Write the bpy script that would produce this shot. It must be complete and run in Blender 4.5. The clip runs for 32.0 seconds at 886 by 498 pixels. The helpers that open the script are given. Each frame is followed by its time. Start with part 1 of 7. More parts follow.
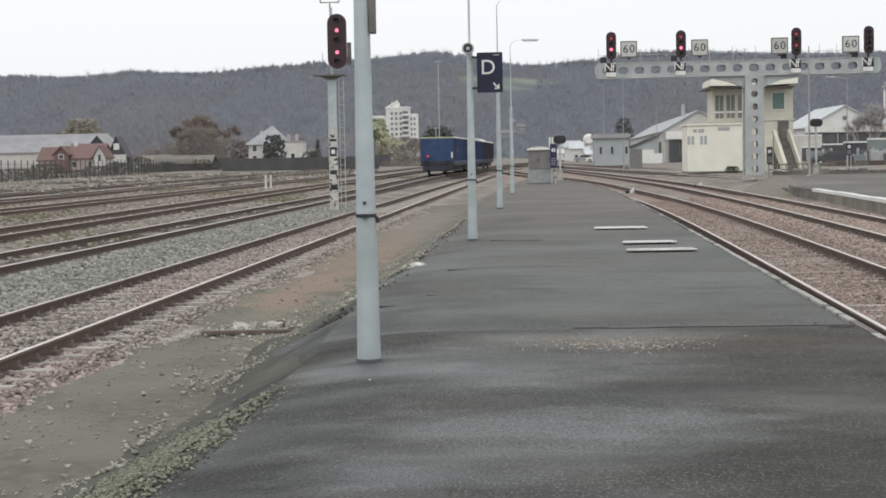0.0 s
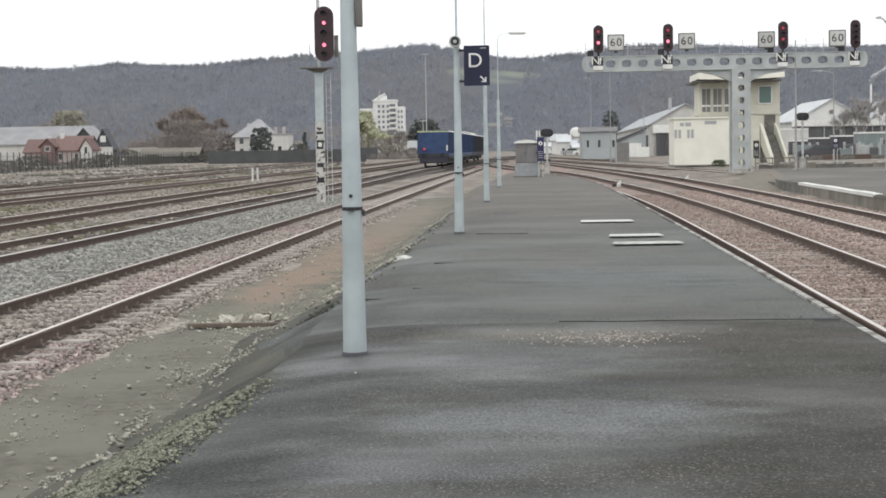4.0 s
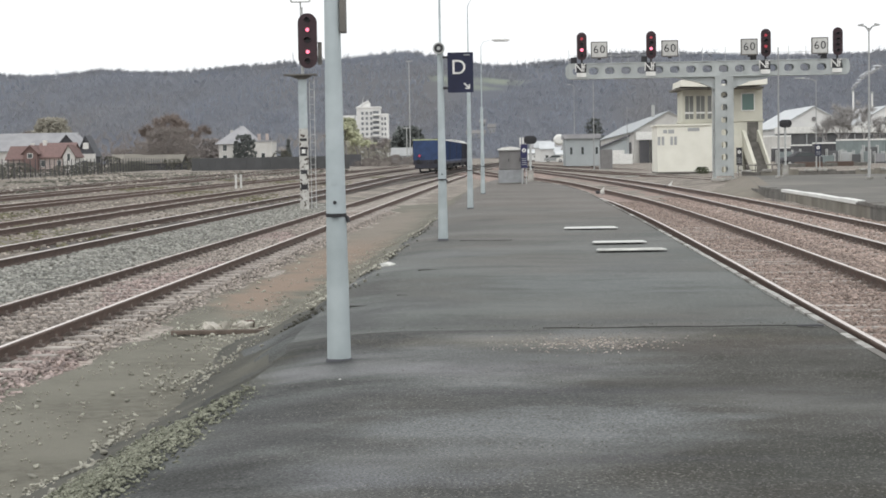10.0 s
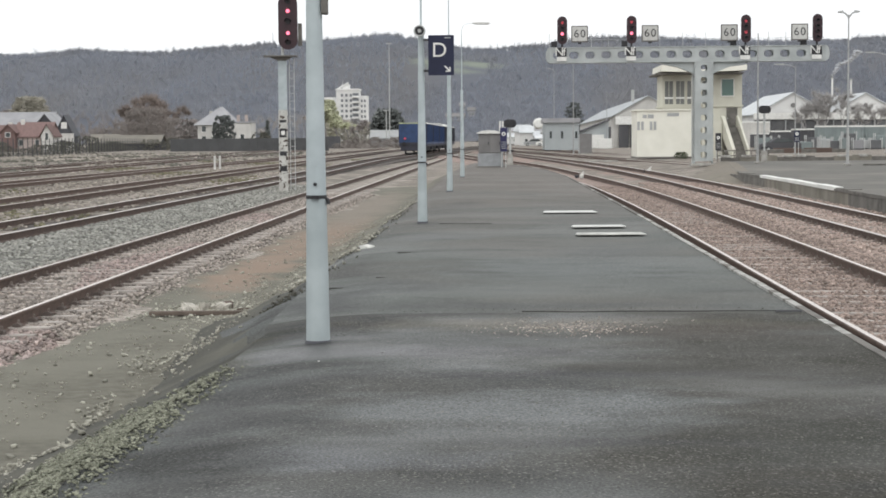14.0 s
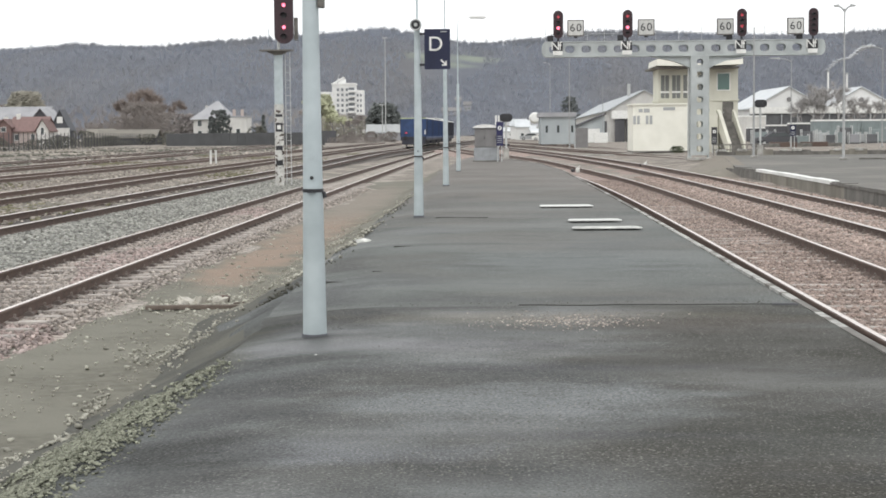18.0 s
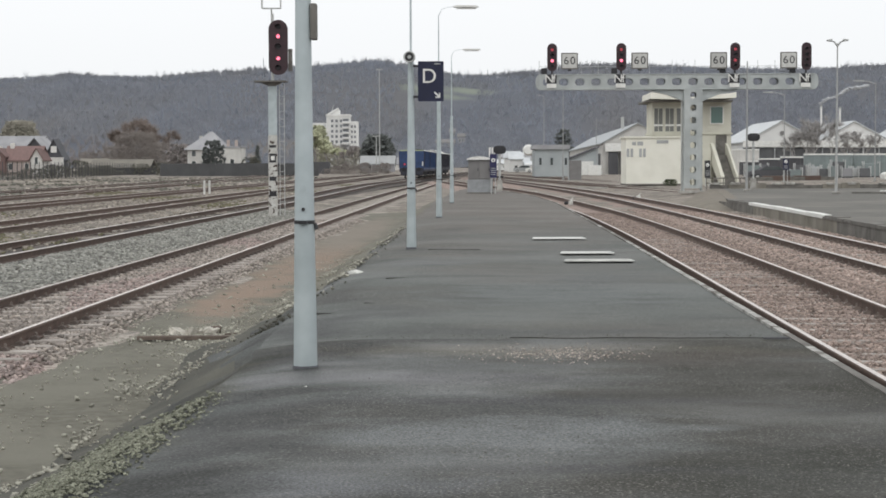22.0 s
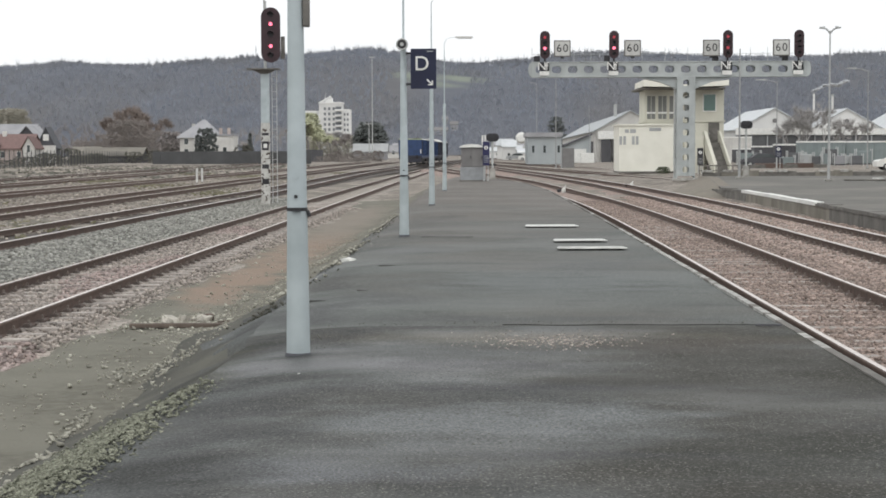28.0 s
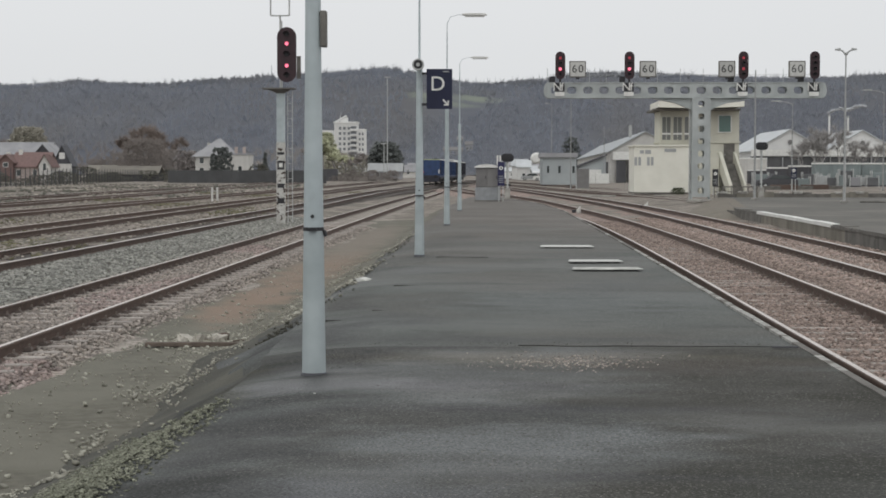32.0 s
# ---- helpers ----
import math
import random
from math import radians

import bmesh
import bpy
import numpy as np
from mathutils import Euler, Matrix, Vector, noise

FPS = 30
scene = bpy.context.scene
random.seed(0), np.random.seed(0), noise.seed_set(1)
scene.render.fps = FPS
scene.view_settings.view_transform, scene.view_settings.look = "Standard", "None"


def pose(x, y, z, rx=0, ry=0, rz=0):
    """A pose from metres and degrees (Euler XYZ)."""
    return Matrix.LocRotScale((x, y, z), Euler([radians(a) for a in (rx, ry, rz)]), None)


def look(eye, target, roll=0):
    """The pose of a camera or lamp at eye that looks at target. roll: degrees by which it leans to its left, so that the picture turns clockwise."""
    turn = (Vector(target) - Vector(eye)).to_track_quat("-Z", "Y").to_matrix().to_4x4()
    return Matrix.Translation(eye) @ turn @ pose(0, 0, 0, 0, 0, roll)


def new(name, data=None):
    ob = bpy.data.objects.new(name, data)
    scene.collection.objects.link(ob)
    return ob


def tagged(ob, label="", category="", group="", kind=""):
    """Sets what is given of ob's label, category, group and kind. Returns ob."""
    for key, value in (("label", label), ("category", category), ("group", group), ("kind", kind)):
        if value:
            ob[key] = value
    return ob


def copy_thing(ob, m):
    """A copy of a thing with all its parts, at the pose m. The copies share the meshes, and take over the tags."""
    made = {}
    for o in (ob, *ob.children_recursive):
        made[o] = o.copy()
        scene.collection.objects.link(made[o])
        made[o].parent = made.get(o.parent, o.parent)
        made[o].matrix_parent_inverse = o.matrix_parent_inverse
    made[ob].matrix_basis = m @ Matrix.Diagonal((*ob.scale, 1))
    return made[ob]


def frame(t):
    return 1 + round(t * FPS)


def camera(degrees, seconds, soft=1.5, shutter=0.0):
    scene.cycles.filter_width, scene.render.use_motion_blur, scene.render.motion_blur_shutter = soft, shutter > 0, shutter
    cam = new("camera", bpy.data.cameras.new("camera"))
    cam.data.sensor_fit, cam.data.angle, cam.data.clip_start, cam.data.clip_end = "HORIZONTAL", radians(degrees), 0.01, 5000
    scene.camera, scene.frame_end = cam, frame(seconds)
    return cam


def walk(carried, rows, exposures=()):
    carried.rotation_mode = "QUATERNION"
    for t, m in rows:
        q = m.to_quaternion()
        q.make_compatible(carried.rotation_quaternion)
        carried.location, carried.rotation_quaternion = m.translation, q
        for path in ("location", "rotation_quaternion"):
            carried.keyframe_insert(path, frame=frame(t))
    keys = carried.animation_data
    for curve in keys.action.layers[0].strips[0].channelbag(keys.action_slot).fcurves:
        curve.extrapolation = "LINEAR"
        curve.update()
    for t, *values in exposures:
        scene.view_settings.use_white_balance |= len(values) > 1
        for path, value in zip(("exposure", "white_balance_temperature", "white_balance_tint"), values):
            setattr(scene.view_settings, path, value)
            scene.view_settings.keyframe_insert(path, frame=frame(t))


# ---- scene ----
# ---------------- camera: hand-held on the platform, turning slightly ----------------
cam = camera(30.256, 32.0, soft=1.7)
PATH = [
    (0.0, 0.0011, 1.4547, 86.770, 1.099, 3.603),
    (0.5, 0.0012, 1.4536, 86.709, 1.142, 3.708),
    (1.0, 0.0010, 1.4536, 86.674, 1.151, 3.438),
    (1.5, -0.0005, 1.4534, 86.769, 1.170, 3.456),
    (2.0, -0.0022, 1.4540, 86.412, 1.270, 3.189),
    (2.5, -0.0013, 1.4544, 86.437, 1.043, 3.237),
    (4.5, 0.0102, 1.4559, 86.522, 0.926, 3.068),
    (5.0, 0.0122, 1.4546, 85.859, 1.046, 2.721),
    (5.5, 0.0140, 1.4550, 86.011, 1.043, 2.704),
    (6.0, 0.0145, 1.4546, 86.199, 1.103, 2.550),
    (6.5, 0.0138, 1.4550, 86.316, 1.029, 2.553),
    (7.0, 0.0121, 1.4539, 86.340, 1.048, 2.651),
    (7.5, 0.0130, 1.4546, 86.458, 1.001, 2.618),
    (8.0, 0.0116, 1.4550, 86.484, 1.015, 2.630),
    (8.5, 0.0087, 1.4552, 86.437, 0.969, 2.650),
    (9.0, 0.0074, 1.4541, 86.555, 0.988, 2.760),
    (9.5, 0.0044, 1.4532, 86.644, 1.032, 2.735),
    (10.0, 0.0029, 1.4523, 86.752, 0.968, 2.578),
    (10.5, -0.0007, 1.4529, 86.590, 0.980, 2.454),
    (11.0, -0.0037, 1.4513, 86.395, 0.935, 2.418),
    (11.5, -0.0067, 1.4497, 86.579, 0.805, 2.101),
    (12.0, -0.0063, 1.4517, 86.534, 0.646, 1.839),
    (12.5, -0.0057, 1.4514, 86.512, 0.488, 2.043),
    (13.0, -0.0057, 1.4507, 86.268, 0.461, 1.773),
    (13.5, -0.0078, 1.4510, 86.183, 0.535, 1.989),
    (14.0, -0.0069, 1.4510, 86.149, 0.451, 1.860),
    (14.5, -0.0081, 1.4512, 86.185, 0.538, 1.747),
    (16.5, -0.0115, 1.4446, 86.016, 0.375, 1.855),
    (17.0, -0.0115, 1.4443, 86.031, 0.418, 1.757),
    (17.5, -0.0127, 1.4441, 85.953, 0.534, 1.757),
    (18.0, -0.0113, 1.4443, 85.952, 0.491, 1.720),
    (18.5, -0.0119, 1.4452, 85.994, 0.457, 2.076),
    (19.0, -0.0125, 1.4438, 85.831, 0.340, 1.790),
    (19.5, -0.0121, 1.4440, 85.885, 0.357, 1.756),
    (20.0, -0.0086, 1.4442, 85.922, 0.312, 1.784),
    (20.5, -0.0051, 1.4460, 86.218, 0.177, 1.840),
    (21.0, -0.0007, 1.4483, 86.695, 0.225, 1.783),
    (21.5, 0.0000, 1.4496, 86.961, 0.139, 1.661),
    (22.0, 0.0036, 1.4496, 87.053, 0.159, 1.507),
    (22.5, 0.0043, 1.4491, 87.133, 0.160, 1.728),
    (23.0, 0.0051, 1.4498, 87.288, 0.217, 1.678),
    (23.5, 0.0042, 1.4487, 87.396, 0.287, 1.518),
    (24.0, 0.0043, 1.4508, 87.346, 0.119, 1.545),
    (24.5, 0.0041, 1.4487, 87.110, -0.049, 1.712),
    (25.0, 0.0046, 1.4489, 87.074, 0.176, 1.771),
    (25.5, 0.0057, 1.4491, 86.807, 0.201, 1.681),
    (27.5, 0.0057, 1.4448, 86.624, 0.233, 1.281),
    (28.0, 0.0047, 1.4440, 86.628, 0.200, 1.256),
    (28.5, 0.0058, 1.4443, 86.775, 0.178, 1.396),
    (29.0, 0.0033, 1.4470, 87.003, 0.105, 1.362),
    (29.5, 0.0028, 1.4470, 87.320, -0.073, 1.288),
    (30.0, -0.0033, 1.4473, 87.384, -0.041, 1.517),
    (30.5, -0.0060, 1.4486, 87.369, 0.051, 1.746),
    (31.0, -0.0071, 1.4499, 87.482, 0.042, 1.863),
    (31.5, -0.0078, 1.4482, 87.352, -0.064, 1.681),
    (32.0, -0.0087, 1.4477, 87.323, -0.051, 1.771),
]

EXPOSURES = [(0, 0.2), (1, 0.25), (2, 0.3), (5, 0.47), (6, 0.55), (7, 0.46), (9, 0.4), (11, 0.38), (13, 0.38), (17, 0.55), (19, 0.61), (20.5, 0.57), (21, 0.48), (22, 0.2), (23, 0.02), (25, -0.15), (28, 0.3), (29, 0.21), (30, -0.07), (32, -0.16)]
walk(cam, [(t, pose(x, 0, z, rx, ry, rz)) for t, x, z, rx, ry, rz in PATH],
     exposures=EXPOSURES)

# ---------------- world and sun: bright overcast ----------------
world = bpy.data.worlds.new("overcast_sky")
scene.world = world
world.use_nodes = True
wn, wl = world.node_tree.nodes, world.node_tree.links
sky = wn.new("ShaderNodeTexSky")
sky.sky_type = "NISHITA"
sky.sun_disc = False
sky.sun_elevation, sky.sun_rotation = radians(48), radians(150)
sky.dust_density, sky.air_density = 4.0, 1.0
hsv = wn.new("ShaderNodeHueSaturation")
hsv.inputs["Saturation"].default_value = 0.12
wl.new(sky.outputs[0], hsv.inputs["Color"])
cloud = wn.new("ShaderNodeMix")
cloud.data_type = "RGBA"
cloud.inputs[0].default_value = 0.8
wl.new(hsv.outputs[0], cloud.inputs[6])
cloud.inputs[7].default_value = (7.6, 7.75, 7.9, 1)
bg = wn["Background"]
bg.inputs[1].default_value = 0.124
wl.new(cloud.outputs[2], bg.inputs[0])
sun = new("sun", bpy.data.lights.new("sun", "SUN"))
sun.data.energy, sun.data.angle, sun.data.color = 0.6, radians(70), (1.0, 0.97, 0.93)
sun.matrix_world = look((0, 0, 50), (18, 31, 0))


# ---------------- materials ----------------
def mat(name, base, second=None, scale=8.0, rough=0.8, metal=0.0, bump=0.15, bump_scale=40.0, spread=0.12, third=None,
        third_scale=0.6, third_at=(0.5, 0.68), wave=None, voronoi=False, spec=0.3, stretch=(1, 1, 1), glow=None, glow_strength=0.0, island=0.0, patches=()):
    """A surface with grain, larger stains and relief."""
    m = bpy.data.materials.new(name)
    m.use_nodes = True
    n, l = m.node_tree.nodes, m.node_tree.links
    b = n["Principled BSDF"]
    b.inputs["Roughness"].default_value, b.inputs["Metallic"].default_value = rough, metal
    b.inputs["Specular IOR Level"].default_value = spec
    tc = n.new("ShaderNodeTexCoord")
    mp = n.new("ShaderNodeMapping")
    mp.inputs["Scale"].default_value = stretch
    geo = n.new("ShaderNodeNewGeometry")
    l.new(geo.outputs["Position"] if voronoi or third else tc.outputs["Object"], mp.inputs[0])

    def tex(sc, detail=6.0):
        t = n.new("ShaderNodeTexNoise")
        t.inputs["Scale"].default_value, t.inputs["Detail"].default_value = sc, detail
        l.new(mp.outputs[0], t.inputs[0])
        return t.outputs[0]

    def ramp(v, lo, hi):
        r = n.new("ShaderNodeMapRange")
        r.inputs[1].default_value, r.inputs[2].default_value = lo, hi
        l.new(v, r.inputs[0])
        return r.outputs[0]

    def mix(f, a, c):
        x = n.new("ShaderNodeMix")
        x.data_type = "RGBA"
        l.new(f, x.inputs[0])
        for k, v in ((6, a), (7, c)):
            if isinstance(v, tuple):
                x.inputs[k].default_value = (*v, 1)
            else:
                l.new(v, x.inputs[k])
        return x.outputs[2]

    second = second or tuple(c * (1 - spread * 2) for c in base)
    col = mix(ramp(tex(scale), 0.35, 0.65), base, second)
    if voronoi:
        v = n.new("ShaderNodeTexVoronoi")
        v.inputs["Scale"].default_value = voronoi
        l.new(mp.outputs[0], v.inputs[0])
        cv = n.new("ShaderNodeSeparateColor")
        l.new(v.outputs["Color"], cv.inputs[0])
        dark = n.new("ShaderNodeHueSaturation")
        r2 = n.new("ShaderNodeMapRange")
        r2.inputs[3].default_value, r2.inputs[4].default_value = 0.55, 1.4
        l.new(cv.outputs[0], r2.inputs[0])
        l.new(r2.outputs[0], dark.inputs["Value"])
        l.new(col, dark.inputs["Color"])
        col = dark.outputs[0]
    if third:
        col = mix(ramp(tex(third_scale, 4.0), *third_at), col, third)
    for qx, qy, rx, ry, tone in patches:
        pm = n.new("ShaderNodeMapping")
        pm.inputs["Location"].default_value, pm.inputs["Scale"].default_value = (-qx / rx, -qy / ry, 0), (1 / rx, 1 / ry, 0)
        l.new(geo.outputs["Position"], pm.inputs[0])
        ln = n.new("ShaderNodeVectorMath")
        ln.operation = "LENGTH"
        l.new(pm.outputs[0], ln.inputs[0])
        ad = n.new("ShaderNodeMath")
        ad.operation = "MULTIPLY_ADD"
        l.new(tex(1.3, 6.0), ad.inputs[0])
        ad.inputs[1].default_value = -1.6
        l.new(ln.outputs["Value"], ad.inputs[2])
        col = mix(ramp(ad.outputs[0], 0.35, -0.35), col, tone)
    if island:
        hs = n.new("ShaderNodeHueSaturation")
        r3 = n.new("ShaderNodeMapRange")
        r3.inputs[3].default_value, r3.inputs[4].default_value = 1 - island, 1 + island
        l.new(geo.outputs["Random Per Island"], r3.inputs[0])
        l.new(r3.outputs[0], hs.inputs["Value"])
        l.new(col, hs.inputs["Color"])
        col = hs.outputs[0]
    info = n.new("ShaderNodeObjectInfo")
    hv = n.new("ShaderNodeHueSaturation")
    rr = n.new("ShaderNodeMapRange")
    rr.inputs[3].default_value, rr.inputs[4].default_value = 1 - spread, 1 + spread
    l.new(info.outputs["Random"], rr.inputs[0])
    l.new(rr.outputs[0], hv.inputs["Value"])
    l.new(col, hv.inputs["Color"])
    l.new(hv.outputs[0], b.inputs["Base Color"])
    if bump:
        bp = n.new("ShaderNodeBump")
        bp.inputs["Strength"].default_value = bump
        bp.inputs["Distance"].default_value = 0.02
        l.new(v.outputs["Distance"] if voronoi else tex(bump_scale), bp.inputs["Height"])
        if voronoi:
            bp.invert = True
        l.new(bp.outputs[0], b.inputs["Normal"])
    if glow:
        b.inputs["Emission Color"].default_value = (*glow, 1)
        b.inputs["Emission Strength"].default_value = glow_strength
    return m


def glass(name, tint, rough=0.08):
    m = bpy.data.materials.new(name)
    m.use_nodes = True
    b = m.node_tree.nodes["Principled BSDF"]
    b.inputs["Base Color"].default_value = (*tint, 1)
    b.inputs["Roughness"].default_value = rough
    b.inputs["Specular IOR Level"].default_value = 0.6
    return m



def asphalt(name, dark, pale, tan, grit, streak=0.5, rough=(0.55, 0.9), worn=None, patches=(), far_tan=False, grain=55.0):
    """Worn asphalt: aggregate grains, cross-wise damp streaks and paler dusty areas."""
    m = bpy.data.materials.new(name)
    m.use_nodes = True
    n, l = m.node_tree.nodes, m.node_tree.links
    b = n["Principled BSDF"]
    b.inputs["Specular IOR Level"].default_value = 0.35
    pos = n.new("ShaderNodeNewGeometry").outputs["Position"]

    def tex(sc, stretch=(1, 1, 1), detail=5.0, off=0.0):
        mp = n.new("ShaderNodeMapping")
        mp.inputs["Scale"].default_value, mp.inputs["Location"].default_value = stretch, (off, off, 0)
        l.new(pos, mp.inputs[0])
        t = n.new("ShaderNodeTexNoise")
        t.inputs["Scale"].default_value, t.inputs["Detail"].default_value = sc, detail
        l.new(mp.outputs[0], t.inputs[0])
        return t.outputs[0]

    def rng(v, a, c, lo=0.0, hi=1.0):
        r = n.new("ShaderNodeMapRange")
        for k, x in ((1, a), (2, c), (3, lo), (4, hi)):
            r.inputs[k].default_value = x
        l.new(v, r.inputs[0])
        return r.outputs[0]

    def mix(f, x, y):
        q = n.new("ShaderNodeMix")
        q.data_type = "RGBA"
        l.new(f, q.inputs[0])
        for k, v in ((6, x), (7, y)):
            if isinstance(v, tuple):
                q.inputs[k].default_value = (*v, 1)
            else:
                l.new(v, q.inputs[k])
        return q.outputs[2]
    damp = tex(streak, (0.75, 1.0, 1), 4.0)
    broad = tex(0.33, (0.8, 1.0, 1), 3.0, 7.3)
    col = mix(rng(damp, 0.4, 0.62), dark, pale)
    col = mix(rng(broad, 0.5, 0.66, 0, 0.75), col, tan)
    if worn:
        xyz = n.new("ShaderNodeSeparateXYZ")
        l.new(pos, xyz.inputs[0])
        ad = n.new("ShaderNodeMath")
        ad.operation = "ADD"
        l.new(xyz.outputs[0], ad.inputs[0])
        l.new(rng(tex(0.7, (1, 1, 1), 5.0, 2.0), 0.3, 0.7, -0.8, 0.8), ad.inputs[1])
        col = mix(rng(ad.outputs[0], 0.1, 1.1, 0.0, 0.9), col, worn)
        # specular level is lower on both sides than in the middle
        dull = n.new("ShaderNodeMath")
        dull.operation = "MINIMUM"
        l.new(rng(ad.outputs[0], 0.1, 1.1, 0.35, 0.22), dull.inputs[0])
        l.new(rng(ad.outputs[0], -1.7, -0.7, 0.13, 0.35), dull.inputs[1])
        l.new(dull.outputs[0], b.inputs["Specular IOR Level"])
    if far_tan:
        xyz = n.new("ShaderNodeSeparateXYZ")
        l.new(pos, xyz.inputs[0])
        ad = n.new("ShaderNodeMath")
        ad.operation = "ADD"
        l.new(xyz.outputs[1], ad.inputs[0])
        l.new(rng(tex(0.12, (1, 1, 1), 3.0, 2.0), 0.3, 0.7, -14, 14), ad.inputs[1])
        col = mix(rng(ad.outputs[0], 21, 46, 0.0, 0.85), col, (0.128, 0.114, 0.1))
    for px, py, rx, ry, tone in patches:
        mp = n.new("ShaderNodeMapping")
        mp.inputs["Location"].default_value = (-px / rx, -py / ry, 0)
        mp.inputs["Scale"].default_value = (1 / rx, 1 / ry, 0)
        l.new(pos, mp.inputs[0])
        ln = n.new("ShaderNodeVectorMath")
        ln.operation = "LENGTH"
        l.new(mp.outputs[0], ln.inputs[0])
        ad = n.new("ShaderNodeMath")
        ad.operation = "ADD"
        l.new(ln.outputs["Value"], ad.inputs[0])
        l.new(rng(tex(1.6, (1, 1.4, 1), 5.0, px), 0.3, 0.7, -0.45, 0.45), ad.inputs[1])
        col = mix(rng(ad.outputs[0], 0.35, 1.15, 0.85, 0.0), col, tone)
    smear = tex(1.7, (0.5, 1.0, 1), 6.0, 11.7)
    col = mix(rng(smear, 0.57, 0.68, 0.0, 0.5), col, tuple(c * 0.6 for c in dark))
    wisp = tex(1.1, (0.4, 1.0, 1), 6.0, 23.1)
    col = mix(rng(wisp, 0.58, 0.7, 0.0, 0.45), col, tuple(c * 1.25 for c in pale))
    v = n.new("ShaderNodeTexVoronoi")
    v.inputs["Scale"].default_value = grain
    l.new(pos, v.inputs[0])
    sc = n.new("ShaderNodeSeparateColor")
    l.new(v.outputs["Color"], sc.inputs[0])
    where = tex(0.9, (0.7, 1.0, 1), 3.0, 3.1)
    mul = n.new("ShaderNodeMath")
    mul.operation = "MULTIPLY"
    l.new(rng(sc.outputs[0], 0.86, 0.97), mul.inputs[0])
    l.new(rng(where, 0.35, 0.62, 0.15, 0.6), mul.inputs[1])
    col = mix(mul.outputs[0], col, grit)
    fine = n.new("ShaderNodeHueSaturation")
    l.new(rng(tex(70, (1, 1, 1), 5.0), 0.32, 0.68, 0.45, 1.55), fine.inputs["Value"])
    l.new(col, fine.inputs["Color"])
    l.new(fine.outputs[0], b.inputs["Base Color"])
    l.new(rng(damp, 0.4, 0.65, *rough[::-1]), b.inputs["Roughness"])
    bp = n.new("ShaderNodeBump")
    bp.inputs["Strength"].default_value, bp.inputs["Distance"].default_value = 0.5, 0.012
    l.new(tex(60, (1, 1, 1), 6.0), bp.inputs["Height"])
    l.new(bp.outputs[0], b.inputs["Normal"])
    return m


M_ASPHALT = asphalt("old_asphalt", (0.08, 0.086, 0.0805), (0.106, 0.1135, 0.106), (0.1, 0.095, 0.085), (0.2, 0.2, 0.195), 0.3, (0.68, 0.85), far_tan=True, patches=((0.9, 18.6, 1.5, 1.9, (0.12, 0.13, 0.127)), (-1.1, 16.2, 0.7, 0.7, (0.062, 0.066, 0.066)), (0.2, 14.3, 2.2, 0.3, (0.07, 0.073, 0.071)), (-0.6, 21.6, 1.3, 0.35, (0.068, 0.07, 0.066)), (0.3, 28.6, 1.9, 0.6, (0.125, 0.122, 0.115)), (-0.9, 24.5, 0.8, 0.9, (0.118, 0.124, 0.122)), (-1.6, 15.2, 0.45, 1.6, (0.05, 0.052, 0.052)), (-1.75, 19.0, 0.3, 2.0, (0.06, 0.06, 0.056)), (-1.3, 28.8, 0.3, 0.5, (0.055, 0.055, 0.052)), (-1.0, 36.0, 0.9, 3.0, (0.075, 0.072, 0.066)), (1.4, 21.0, 0.9, 1.2, (0.085, 0.09, 0.088))))
# First patch: the bluish sheen of damp asphalt, put in as pale colour.
M_ASPHALT_N = asphalt("rough_asphalt", (0.053, 0.055, 0.053), (0.094, 0.1, 0.098), (0.069, 0.067, 0.059), (0.24, 0.235, 0.22), 0.6, (0.5, 0.9), worn=(0.04, 0.038, 0.031), grain=95.0, patches=((0.1, 8.75, 1.35, 0.75, (0.138, 0.146, 0.147)), (-0.6, 11.1, 1.5, 0.35, (0.112, 0.112, 0.115)), (0.2, 12.75, 2.2, 0.5, (0.098, 0.09, 0.07)), (-0.9, 7.4, 1.0, 0.3, (0.115, 0.119, 0.125)), (0.1, 10.0, 1.5, 0.22, (0.04, 0.04, 0.042)), (-0.3, 11.75, 1.4, 0.16, (0.05, 0.05, 0.05)), (0.5, 7.75, 1.2, 0.14, (0.045, 0.045, 0.046)), (-1.35, 12.6, 0.55, 0.9, (0.046, 0.047, 0.046)), (-1.45, 9.3, 0.55, 1.5, (0.04, 0.041, 0.04)), (-1.35, 7.2, 0.45, 0.9, (0.036, 0.037, 0.035)), (-2.0, 11.2, 0.35, 3.0, (0.052, 0.052, 0.04)), (1.7, 7.7, 1.0, 0.8, (0.037, 0.038, 0.032)), (1.6, 12.3, 1.0, 0.7, (0.06, 0.053, 0.045)), (-1.25, 11.75, 0.2, 0.22, (0.03, 0.03, 0.03))))
M_EARTH = mat("tan_trodden_earth", (0.25, 0.222, 0.185), (0.18, 0.16, 0.135), 2.0, 0.95, bump=0.4, bump_scale=30, third=(0.2, 0.185, 0.15), third_scale=0.5)
M_ASPHALT_R = mat("yard_asphalt", (0.155, 0.15, 0.135), (0.122, 0.118, 0.107), 1.5, 0.85, bump=0.2, bump_scale=90, third=(0.2, 0.188, 0.168), third_scale=0.2)
